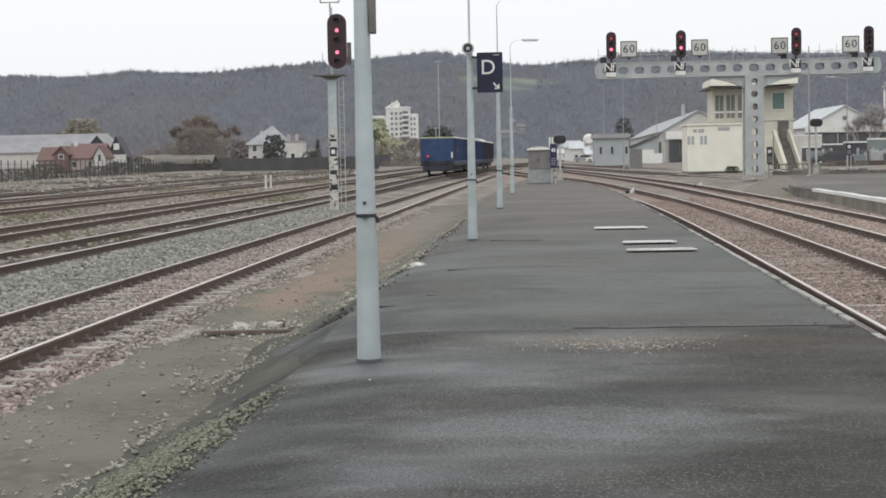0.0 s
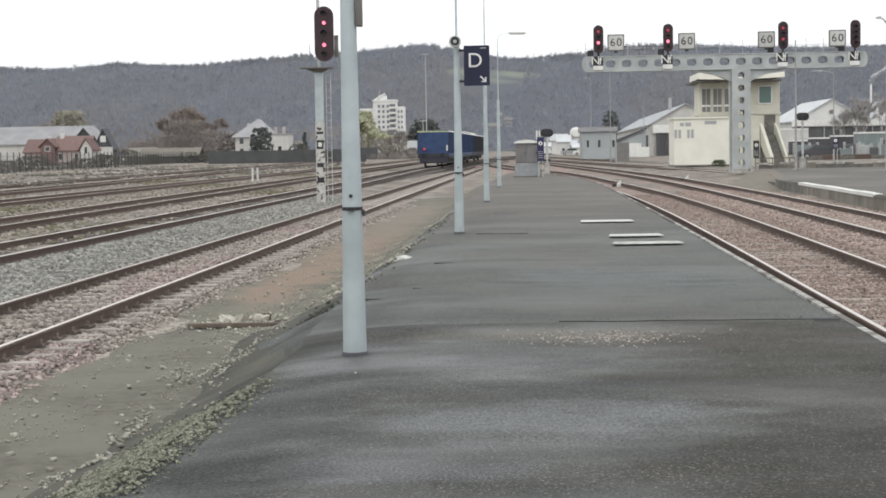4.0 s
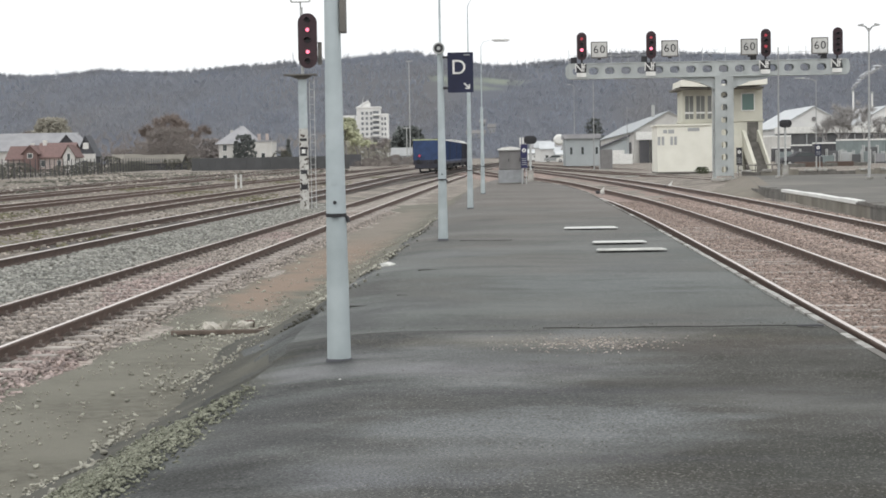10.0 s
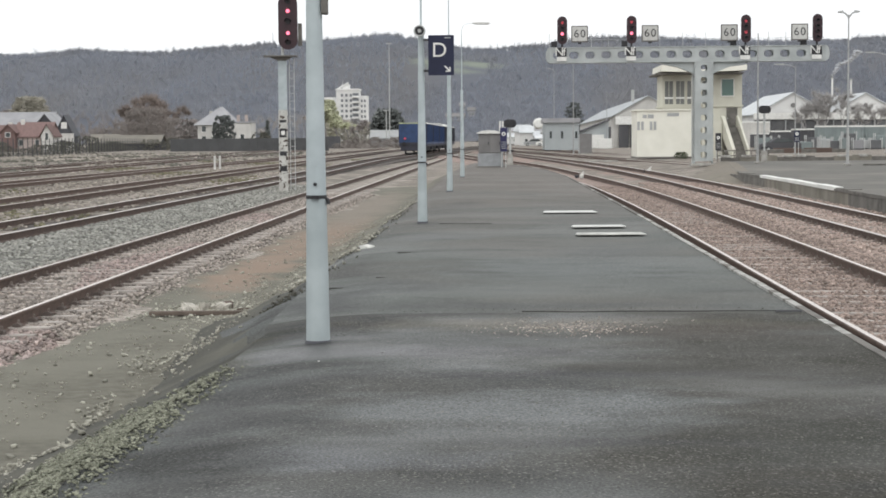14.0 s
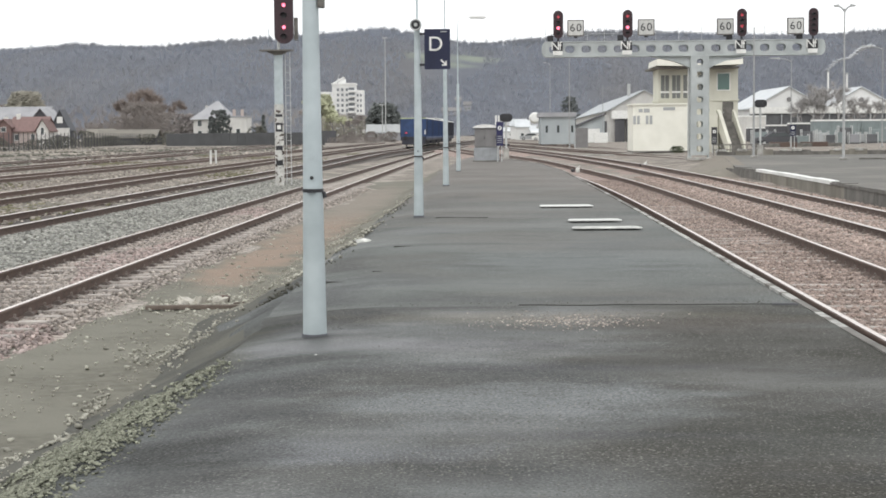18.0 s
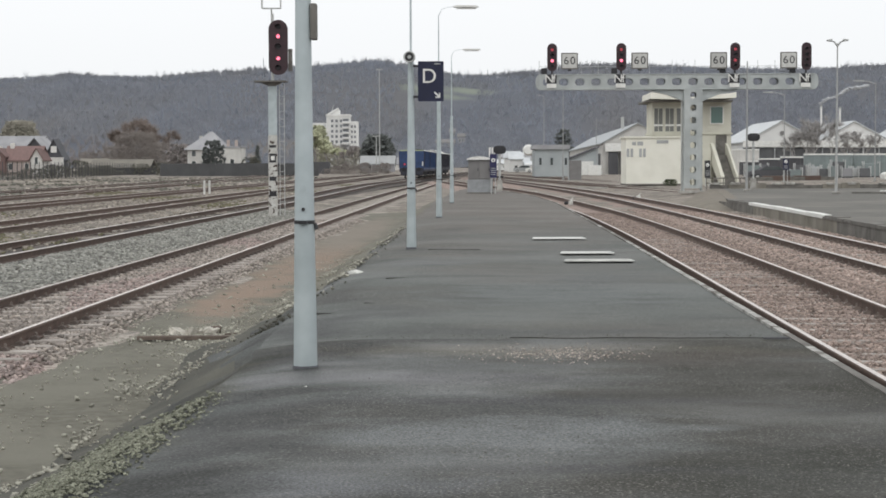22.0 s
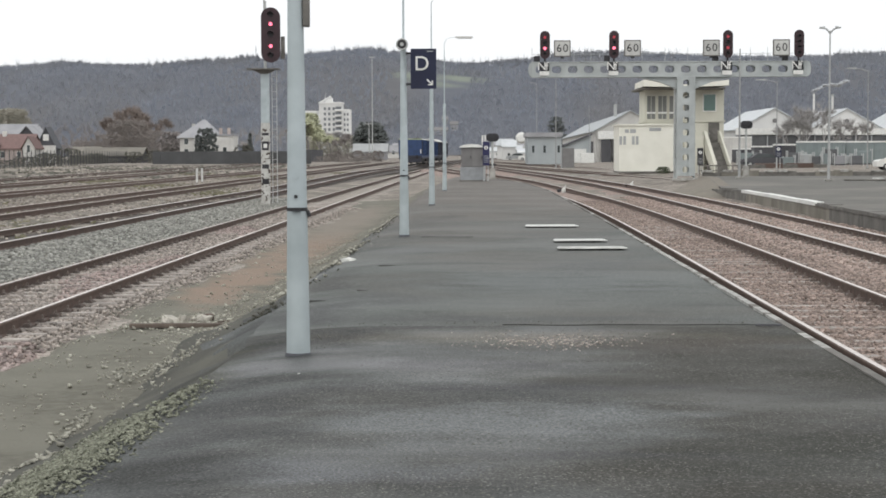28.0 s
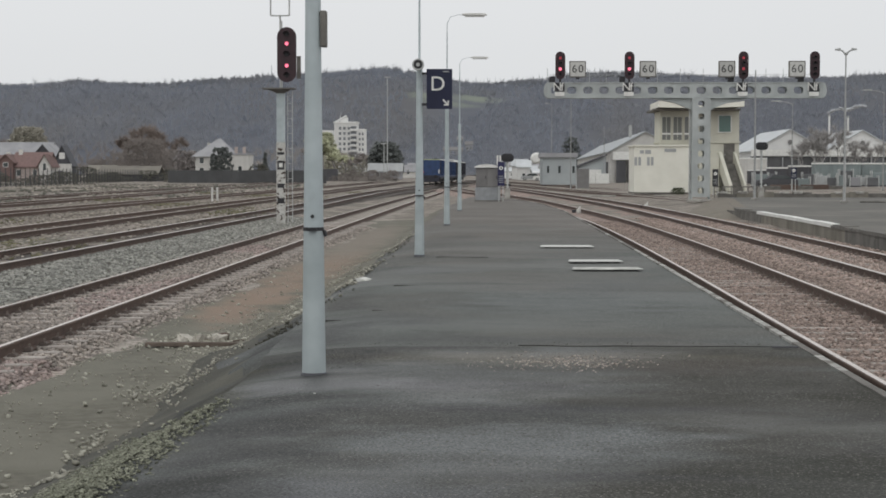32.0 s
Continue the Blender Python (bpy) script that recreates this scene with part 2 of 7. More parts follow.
M_DIRT = mat("packed_dirt", (0.165, 0.158, 0.128), (0.115, 0.11, 0.088), 9.0, 0.95, bump=0.8, bump_scale=40, spread=0.0,
             third=(0.175, 0.169, 0.138), third_scale=0.9, third_at=(0.45, 0.62),
             patches=((-3.75, 35, 0.8, 12, (0.235, 0.182, 0.142)), (-3.85, 26, 0.6, 4.5, (0.245, 0.187, 0.145)), (-3.9, 50, 1.0, 14, (0.21, 0.185, 0.155))))
M_OILY = mat("oily_dark_ballast", (0.115, 0.1, 0.089), (0.08, 0.071, 0.065), 1.2, 0.9, bump=0.8, voronoi=17.0, spread=0.02)
M_MAST = mat("peeling_white_paint", (0.6, 0.6, 0.57), (0.48, 0.47, 0.44), 5, 0.8, bump=0.2, third=(0.075, 0.055, 0.045), third_scale=7.5, third_at=(0.55, 0.6))
M_GROUND = mat("yard_gravel", (0.30, 0.265, 0.23), (0.165, 0.145, 0.125), 0.9, 0.95, bump=0.4, voronoi=14.0, spread=0.0,
               third=(0.15, 0.14, 0.115), third_scale=0.3, third_at=(0.5, 0.68), patches=((-46, 150, 10, 60, (0.17, 0.152, 0.125)), (-38, 120, 4, 30, (0.19, 0.17, 0.145)), (-17.3, 70, 1.3, 25, (0.19, 0.165, 0.14)), (-30, 190, 8, 40, (0.18, 0.165, 0.14)), (-43, 165, 4, 9, (0.33, 0.295, 0.25)), (-50, 185, 5, 10, (0.31, 0.28, 0.24)), (-34, 140, 3, 8, (0.32, 0.285, 0.245)), (-40, 215, 6, 14, (0.32, 0.29, 0.25)), (-27, 105, 2, 7, (0.33, 0.295, 0.25)), (-22, 85, 1.2, 8, (0.16, 0.14, 0.12)), (-17, 110, 1.5, 10, (0.33, 0.3, 0.26))))
M_BALLAST = mat("pink_ballast", (0.325, 0.29, 0.255), (0.25, 0.228, 0.2), 1.2, 0.95, bump=0.9, voronoi=17.0, spread=0.04, patches=((-4.7, 12, 0.6, 5, (0.36, 0.285, 0.25)), (-6.0, 27, 0.6, 3.0, (0.34, 0.27, 0.245)), (-6.0, 41, 0.7, 5, (0.34, 0.27, 0.245))))
M_BALLAST_R = mat("brown_ballast", (0.31, 0.237, 0.205), (0.235, 0.188, 0.166), 1.0, 0.95, bump=0.9, voronoi=17.0, spread=0.04)
M_STONE_P = mat("pink_stones", (0.385, 0.312, 0.287), (0.26, 0.218, 0.202), 3, 0.95, bump=0.0, island=0.5)
M_STONE_W = mat("warm_grey_stones", (0.395, 0.35, 0.312), (0.255, 0.228, 0.205), 3, 0.95, bump=0.0, island=0.5)
M_STONE_G = mat("grey_stones", (0.335, 0.332, 0.3), (0.21, 0.21, 0.192), 3, 0.95, bump=0.0, island=0.5)
M_STONE_R = mat("brown_stones", (0.385, 0.305, 0.266), (0.265, 0.215, 0.188), 3, 0.95, bump=0.0, island=0.42)
M_RAIL = mat("rusty_rail", (0.14, 0.1, 0.083), (0.1, 0.074, 0.063), 9, 0.75, 0.2, bump=0.2)
# Worn steel head; the sky's highlight on it is also in this pale colour.
M_RAILTOP = mat("worn_head_highlight", (0.64, 0.585, 0.55), (0.5, 0.455, 0.42), 12, 0.4, 0.25, bump=0.05)
M_RAILDULL = mat("dull_rail_head", (0.5, 0.45, 0.41), (0.36, 0.31, 0.28), 12, 0.6, 0.2, bump=0.05)
M_CLIP = mat("rusty_clip", (0.2, 0.165, 0.145), (0.12, 0.1, 0.09), 12, 0.8, 0.2, bump=0.1)
M_SLEEPER = mat("concrete_sleeper", (0.42, 0.385, 0.352), (0.3, 0.27, 0.245), 6, 0.9, bump=0.3, spread=0.15)
M_CONCRETE = mat("weathered_concrete", (0.42, 0.41, 0.38), (0.27, 0.26, 0.24), 4, 0.9, bump=0.3)
M_FACE = mat("smooth_dirty_concrete", (0.262, 0.245, 0.21), (0.2, 0.188, 0.16), 1.4, 0.92, bump=0.2, spread=0.03, third=(0.17, 0.155, 0.13), third_scale=1.1, stretch=(1, 1, 0.5))
M_LAMPGREY = mat("weathered_lamp_steel", (0.4, 0.405, 0.4), (0.32, 0.325, 0.32), 4, 0.8, bump=0.05, spec=0.15)
M_DARKCONC = mat("grimy_concrete", (0.19, 0.18, 0.165), (0.12, 0.115, 0.105), 2.5, 0.9, bump=0.3, spread=0.03)
M_POLE = mat("painted_steel", (0.47, 0.525, 0.54), (0.39, 0.44, 0.455), 4, 0.85, bump=0.05, bump_scale=25, spread=0.03, spec=0.1)
M_GALV = mat("galvanised_steel", (0.5, 0.51, 0.5), (0.4, 0.41, 0.4), 7, 0.5, 0.2, bump=0.05, spread=0.05)
M_GANTRY = mat("grey_gantry_paint", (0.45, 0.478, 0.472), (0.35, 0.373, 0.37), 1.2, 0.6, bump=0.1, spread=0.03)
M_WHITE = mat("white_paint", (0.78, 0.78, 0.75), (0.66, 0.66, 0.63), 4, 0.6, bump=0.05, spread=0.03)
M_WORNWHITE = mat("worn_white_paint", (0.66, 0.66, 0.62), (0.38, 0.38, 0.36), 5, 0.85, bump=0.2)
M_LIME = mat("flaking_lime_paint", (0.46, 0.455, 0.425), (0.25, 0.245, 0.23), 7, 0.9, bump=0.3, third=(0.16, 0.15, 0.135), third_scale=2.5, third_at=(0.52, 0.6), spread=0.04)
# Far panes: greyed, with the haze in front of them in the colour.
M_FARGLASS = mat("hazed_window_glass", (0.2, 0.215, 0.23), None, 3, 0.5, bump=0)
M_BLACK = mat("black_paint", (0.042, 0.042, 0.046), None, 6, 0.5, bump=0.05)
M_NAVY = mat("navy_enamel", (0.022, 0.026, 0.06), None, 3, 0.35, bump=0.0)
M_PURPLE = mat("blue_violet_panel", (0.035, 0.036, 0.1), None, 3, 0.4, bump=0.0)
M_RED = mat("red_lamp", (0.8, 0.03, 0.06), None, 3, 0.3, bump=0, glow=(1.0, 0.2, 0.3), glow_strength=1.8)
M_DIMRED = mat("dim_red_lamp", (0.3, 0.03, 0.04), None, 3, 0.3, bump=0, glow=(1.0, 0.15, 0.2), glow_strength=0.3)
# Lighter cream than M_CREAM, for the lower block and roof.
M_CREAMW = mat("light_cream_plaster", (0.8, 0.79, 0.71), (0.73, 0.72, 0.64), 0.8, 0.9, bump=0.15, spread=0.02)
M_CABGLASS = glass("cabin_glass", (0.15, 0.155, 0.145))
M_CREAM = mat("cream_plaster", (0.62, 0.61, 0.525), (0.54, 0.53, 0.455), 0.8, 0.9, bump=0.15, spread=0.02)
M_WINDOW = glass("dark_window_glass", (0.06, 0.068, 0.07))
M_GREENGLASS = glass("green_tinted_glass", (0.08, 0.15, 0.13))
M_BLUE = mat("blue_wagon_paint", (0.04, 0.072, 0.165), (0.03, 0.052, 0.115), 1.5, 0.6, bump=0.1, spread=0.12)
M_DARKWAGON = mat("dirty_dark_steel", (0.055, 0.057, 0.075), (0.043, 0.042, 0.05), 1.5, 0.75, bump=0.1)
M_BOGIE = mat("greasy_steel", (0.035, 0.035, 0.038), None, 6, 0.8, bump=0.2)
M_PALEGREEN = mat("pale_green_rim", (0.42, 0.47, 0.3), None, 6, 0.7, bump=0.1)
M_TILE = mat("red_roof_tiles", (0.2, 0.132, 0.122), (0.155, 0.108, 0.102), 2.5, 0.9, bump=0.3)
M_SLATE = mat("dark_slate", (0.1, 0.102, 0.112), (0.078, 0.08, 0.09), 2, 0.7, bump=0.2)
M_ZINC = mat("grey_zinc_roof", (0.52, 0.54, 0.55), (0.44, 0.46, 0.47), 0.5, 0.55, bump=0.05)
M_FIBRO = mat("grey_sheet_roof", (0.33, 0.33, 0.34), (0.27, 0.27, 0.28), 0.4, 0.85, bump=0.1)
M_PLASTER = mat("pale_plaster", (0.6, 0.59, 0.56), (0.5, 0.49, 0.465), 0.6, 0.9, bump=0.1)
M_PINKPLASTER = mat("pinkish_plaster", (0.46, 0.39, 0.36), (0.37, 0.315, 0.29), 0.6, 0.9, bump=0.1)
M_DARKWALL = mat("dark_wall", (0.1, 0.1, 0.107), (0.075, 0.075, 0.08), 0.4, 0.9, bump=0.2)
M_GREYWALL = mat("grey_cladding", (0.4, 0.41, 0.41), (0.33, 0.34, 0.34), 0.5, 0.8, bump=0.1)
M_CABINET = mat("grey_brown_steel", (0.215, 0.21, 0.208), (0.18, 0.175, 0.172), 2, 0.6, bump=0.05)
M_FENCE = mat("dark_fence", (0.09, 0.09, 0.095), None, 2, 0.8, bump=0.1, spread=0.15)
M_WOOD = mat("weathered_plank", (0.15, 0.12, 0.1), (0.095, 0.077, 0.065), 6, 0.9, bump=0.4, stretch=(1, 6, 1))
M_MOSS = mat("mossy_gravel", (0.075, 0.074, 0.058), (0.05, 0.05, 0.04), 6, 0.95, bump=0.9, bump_scale=18, third=(0.105, 0.102, 0.085), third_scale=2.2, third_at=(0.42, 0.6))
M_TUFT = mat("dry_moss_tufts", (0.245, 0.25, 0.195), (0.13, 0.135, 0.1), 12, 0.95, bump=0.0, island=0.55)
M_SLOPE = mat("grimy_slope", (0.078, 0.077, 0.066), (0.056, 0.056, 0.047), 2, 0.92, bump=0.6, bump_scale=35, third=(0.11, 0.106, 0.088), third_scale=0.7)
M_GRIT = mat("pale_olive_grit", (0.45, 0.43, 0.365), (0.35, 0.335, 0.285), 8, 0.95, bump=0.0, island=0.12)
M_AGG = mat("worn_aggregate", (0.175, 0.172, 0.15), (0.11, 0.11, 0.098), 8, 0.95, bump=0.0, island=0.45)
M_RUBBLE = mat("pale_rubble", (0.38, 0.37, 0.315), (0.27, 0.263, 0.222), 8, 0.95, bump=0.0, island=0.3)
M_BROWNTWIG = mat("brown_bare_twigs", (0.27, 0.225, 0.2), (0.22, 0.185, 0.165), 3, 0.95, bump=0, island=0.12)
M_FINETWIG = mat("fine_bare_twigs", (0.39, 0.375, 0.365), (0.33, 0.32, 0.31), 3, 0.95, bump=0, island=0.2)
# Lightened twig colour includes the haze over the trees beyond the yard.
M_GREYTWIG = mat("hazed_grey_twigs", (0.31, 0.3, 0.295), (0.25, 0.24, 0.238), 3, 0.95, bump=0, island=0.2)
M_YARDSTONE = mat("beige_yard_stones", (0.36, 0.325, 0.28), (0.22, 0.2, 0.175), 2, 0.95, bump=0.2, island=0.4)
M_DRYGRASS = mat("dry_winter_grass", (0.2, 0.185, 0.12), (0.13, 0.125, 0.08), 3, 0.95, bump=0, island=0.35)
# Hill and woods: the blue-grey of distance haze is put into these three colours.
M_FOREST = mat("hazed_winter_woods", (0.116, 0.124, 0.144), (0.098, 0.106, 0.125), 0.03, 0.95, bump=0.0, spread=0.0, third=(0.115, 0.116, 0.123), third_scale=0.012, third_at=(0.45, 0.68), stretch=(1, 0.16, 1), patches=((-52, 1395, 22, 26, (0.195, 0.218, 0.18)), (-14, 1420, 24, 30, (0.195, 0.218, 0.18)), (-36, 1365, 26, 18, (0.17, 0.19, 0.165)), (-150, 1120, 60, 60, (0.135, 0.126, 0.12)), (-420, 1090, 60, 70, (0.132, 0.124, 0.118))))
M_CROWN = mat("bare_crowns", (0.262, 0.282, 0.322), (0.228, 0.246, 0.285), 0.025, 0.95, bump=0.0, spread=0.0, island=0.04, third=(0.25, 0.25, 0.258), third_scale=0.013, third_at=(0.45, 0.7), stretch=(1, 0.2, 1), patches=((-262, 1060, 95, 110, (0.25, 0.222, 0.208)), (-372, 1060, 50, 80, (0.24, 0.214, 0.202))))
M_RIDGEGREEN = mat("hazed_conifer_green", (0.13, 0.14, 0.148), (0.11, 0.12, 0.128), 0.05, 0.95, bump=0, island=0.2)
M_BARK = mat("bark", (0.23, 0.215, 0.205), (0.18, 0.167, 0.16), 6, 0.95, bump=0.3)
M_TWIG = mat("bare_twigs", (0.34, 0.31, 0.295), (0.28, 0.255, 0.245), 3, 0.95, bump=0, island=0.25)
M_LEAF = mat("fresh_spring_leaves", (0.5, 0.51, 0.36), (0.42, 0.43, 0.31), 3, 0.9, bump=0, island=0.15)
M_BUSH = mat("green_bush_leaves", (0.095, 0.115, 0.06), (0.065, 0.08, 0.045), 6, 0.9, bump=0, island=0.3)
# Needles paled towards grey to put distance haze into the colour.
M_CONIFER = mat("hazed_conifer_needles", (0.165, 0.178, 0.17), (0.13, 0.14, 0.135), 3, 0.9, bump=0, island=0.15)
M_HEDGE = mat("olive_hedge", (0.155, 0.152, 0.127), (0.12, 0.118, 0.1), 2, 0.95, bump=0.4, island=0.25)
M_STEAM = mat("white_steam", (0.72, 0.74, 0.76), None, 1, 1.0, bump=0)
M_STEAM.node_tree.nodes["Principled BSDF"].inputs["Alpha"].default_value = 0.45
M_BWALL = mat("sooty_wall", (0.09, 0.092, 0.094), (0.075, 0.076, 0.078), 0.6, 0.9, bump=0.1, spread=0.04)
M_POLE_LOW = mat("lower_painted_steel", (0.44, 0.49, 0.5), (0.35, 0.395, 0.405), 3, 0.85, bump=0.05, bump_scale=25, spread=0.03, spec=0.1)
M_TANROOF = mat("tan_roof_sheets", (0.23, 0.215, 0.185), (0.19, 0.178, 0.155), 0.5, 0.9, bump=0.1)
M_THICKET = mat("brown_thicket_twigs", (0.245, 0.218, 0.2), (0.21, 0.188, 0.174), 3, 0.95, bump=0, island=0.1)
M_ROOFGREY = mat("dull_zinc_roof", (0.4, 0.42, 0.43), (0.34, 0.36, 0.37), 0.5, 0.6, bump=0.05)
# Ridge trees: haze against the sky is mixed into the twig colour.
M_PALETWIG = mat("hazed_ridge_twigs", (0.27, 0.28, 0.3), (0.23, 0.24, 0.26), 3, 0.95, bump=0, island=0.1)
M_TAN = mat("tan_budding_twigs", (0.36, 0.34, 0.285), (0.31, 0.295, 0.25), 3, 0.95, bump=0, island=0.08)
# Pale twig colour with distance haze mixed in.
M_HAZETWIG = mat("hazed_bare_twigs", (0.4, 0.375, 0.355), (0.34, 0.32, 0.305), 3, 0.95, bump=0, island=0.15)
# Black targets; the red bloom of the lenses is put into this maroon.
M_SIGHEAD = mat("black_enamel_red_bloom", (0.05, 0.028, 0.033), (0.038, 0.024, 0.028), 5, 0.45, bump=0.05)
M_SIGNFACE = mat("weathered_sign_face", (0.55, 0.55, 0.53), (0.47, 0.47, 0.45), 5, 0.7, bump=0.05)
M_BLUEGREY = mat("blue_grey_cladding", (0.42, 0.45, 0.455), (0.36, 0.39, 0.4), 0.5, 0.8, bump=0.1)
M_BAY = mat("shaded_bay_doors", (0.15, 0.152, 0.157), (0.1, 0.102, 0.106), 0.6, 0.9, bump=0.1)
M_GREENGREY = mat("green_grey_container", (0.225, 0.26, 0.258), (0.18, 0.21, 0.21), 0.8, 0.75, bump=0.1)
M_JOINT = mat("dirt_filled_joint", (0.06, 0.06, 0.055), (0.042, 0.042, 0.039), 6, 0.95, bump=0.2)
M_CHALK = mat("chalky_broken_concrete", (0.55, 0.52, 0.46), (0.36, 0.34, 0.3), 14, 0.95, bump=0.6, bump_scale=60)
M_PLINTH = mat("blue_grey_concrete", (0.36, 0.375, 0.385), (0.29, 0.3, 0.31), 4, 0.9, bump=0.2)
M_FLAT = mat("white_facade", (0.72, 0.72, 0.7), (0.64, 0.64, 0.63), 0.3, 0.85, bump=0.0)


# ---------------- mesh tools ----------------
def box(bm, x0, x1, y0, y1, z0, z1):
    v = [bm.verts.new((x, y, z)) for x in (x0, x1) for y in (y0, y1) for z in (z0, z1)]
    for q in ((0, 1, 3, 2), (4, 6, 7, 5), (0, 4, 5, 1), (2, 3, 7, 6), (0, 2, 6, 4), (1, 5, 7, 3)):
        bm.faces.new([v[i] for i in q])
    return v


def bbox(x0, x1, y0, y1, z0, z1, bevel=0.0):
    bm = bmesh.new()
    box(bm, x0, x1, y0, y1, z0, z1)
    if bevel:
        bmesh.ops.bevel(bm, geom=bm.edges[:], offset=bevel, segments=2, affect="EDGES", profile=0.5)
    return bm


def tube(bm, pts, radii, n=10, caps=True):
    """A round bar along points."""
    rings = []
    pts = [Vector(p) for p in pts]
    for i, p in enumerate(pts):
        d = (pts[min(i + 1, len(pts) - 1)] - pts[max(i - 1, 0)]).normalized()
        a = d.orthogonal().normalized() if abs(d.z) < 0.99 else Vector((1, 0, 0))
        if abs(d.z) < 0.99:
            a = d.cross(Vector((0, 0, 1))).normalized()
        b = d.cross(a)
        rings.append([bm.verts.new(p + radii[i] * (math.cos(k / n * math.tau) * a + math.sin(k / n * math.tau) * b)) for k in range(n)])
    for r0, r1 in zip(rings, rings[1:]):
        for k in range(n):
            f = bm.faces.new((r0[k], r0[(k + 1) % n], r1[(k + 1) % n], r1[k]))
            f.smooth = True
    if caps:
        for ring in (rings[0][::-1], rings[-1]):
            bm.faces.new([bm.verts.new(v.co) for v in ring])
    return bm


def prism(bm, outline, axis, a, b):
    """A flat outline of (u, v) pushed from a to b along an axis: 'x' (u=y, v=z), 'y' (u=x, v=z) or 'z'."""
    def at(u, v, w):
        return {"x": (w, u, v), "y": (u, w, v), "z": (u, v, w)}[axis]
    lo = [bm.verts.new(at(u, v, a)) for u, v in outline]
    hi = [bm.verts.new(at(u, v, b)) for u, v in outline]
    n = len(outline)
    for i in range(n):
        bm.faces.new((lo[i], lo[(i + 1) % n], hi[(i + 1) % n], hi[i]))
    bm.faces.new(lo[::-1])
    bm.faces.new(hi)
    return bm


def to_mesh(bm, name, material):
    bmesh.ops.recalc_face_normals(bm, faces=bm.faces[:])
    me = bpy.data.meshes.new(name)
    bm.to_mesh(me)
    bm.free()
    me.materials.append(material)
    return me


def part(name, bm, material, parent, label=""):
    ob = new(name, bm if isinstance(bm, bpy.types.Mesh) else to_mesh(bm, name, material))
    ob.parent = parent
    if label:
        ob["label"] = label
    return ob


def thing(name, label, category, m=None, group="", kind=""):
    ob = new(name)
    if m is not None:
        ob.matrix_world = m
    return tagged(ob, label, category, group, kind)


def solid(name, bm, material, label, category, m=None, group="", kind=""):
    ob = new(name, to_mesh(bm, name, material) if not isinstance(bm, bpy.types.Mesh) else bm)
    if m is not None:
        ob.matrix_world = m
    return tagged(ob, label, category, group, kind)


def from_arrays(name, verts, faces, material):
    me = bpy.data.meshes.new(name)
    me.from_pydata([tuple(v) for v in verts], [], [tuple(f) for f in faces])
    me.materials.append(material)
    me.update()
    return me


def fast_mesh(name, V, F, material, smooth_faces=False):
    """A mesh from arrays of vertices and of faces that all have the same number of corners."""
    V, F = np.asarray(V, np.float32), np.asarray(F, np.int32)
    k = F.shape[1]
    me = bpy.data.meshes.new(name)
    me.vertices.add(len(V))
    me.vertices.foreach_set("co", V.ravel())
    me.loops.add(F.size)
    me.loops.foreach_set("vertex_index", F.ravel())
    me.polygons.add(len(F))
    me.polygons.foreach_set("loop_start", np.arange(0, F.size, k, dtype=np.int32))
    me.polygons.foreach_set("loop_total", np.full(len(F), k, np.int32))
    if smooth_faces:
        me.polygons.foreach_set("use_smooth", np.ones(len(F), bool))
    me.materials.append(material)
    me.update(calc_edges=True)
    return me


def plate(bm, w, h, t, r, n=5):
    """A standing plate with round corners, centred, facing -y."""
    o = []
    for cx, cz, a0 in ((w / 2 - r, h / 2 - r, 0), (-w / 2 + r, h / 2 - r, 90), (-w / 2 + r, -h / 2 + r, 180), (w / 2 - r, -h / 2 + r, 270)):
        o += [(cx + r * math.cos(radians(a0 + 90 * k / n)), cz + r * math.sin(radians(a0 + 90 * k / n))) for k in range(n + 1)]
    return prism(bm, o, "y", -t / 2, t / 2)


def letters(text, size, material, parent, m, name="lettering", depth=0.004):
    cu = bpy.data.curves.new(name, "FONT")
    cu.body, cu.size, cu.align_x, cu.align_y, cu.extrude = text, size, "CENTER", "CENTER", depth
    tmp = bpy.data.objects.new(name, cu)
    scene.collection.objects.link(tmp)
    bpy.context.view_layer.update()
    me = bpy.data.meshes.new_from_object(tmp.evaluated_get(bpy.context.evaluated_depsgraph_get()))
    bpy.data.objects.remove(tmp)
    me.materials.clear()
    me.materials.append(material)
    ob = new(name, me)
    ob.parent = parent
    ob.matrix_local = m
    return ob


# ---------------- ground ----------------
GX = np.array([-3000, -60, -12.5, -11.6, -8.7, -8.1, -7.5, -3.2, 2.5, 2.9, 9.2, 10.5, 16, 3000.0])
GZ = np.array([-0.3, -0.3, -0.40, -0.47, -0.49, -0.55, -0.6, -0.6, -0.6, -0.44, -0.44, -0.3, -0.2, -0.2])


def gz(x, y=0.0):
    return np.interp(x, GX, GZ)


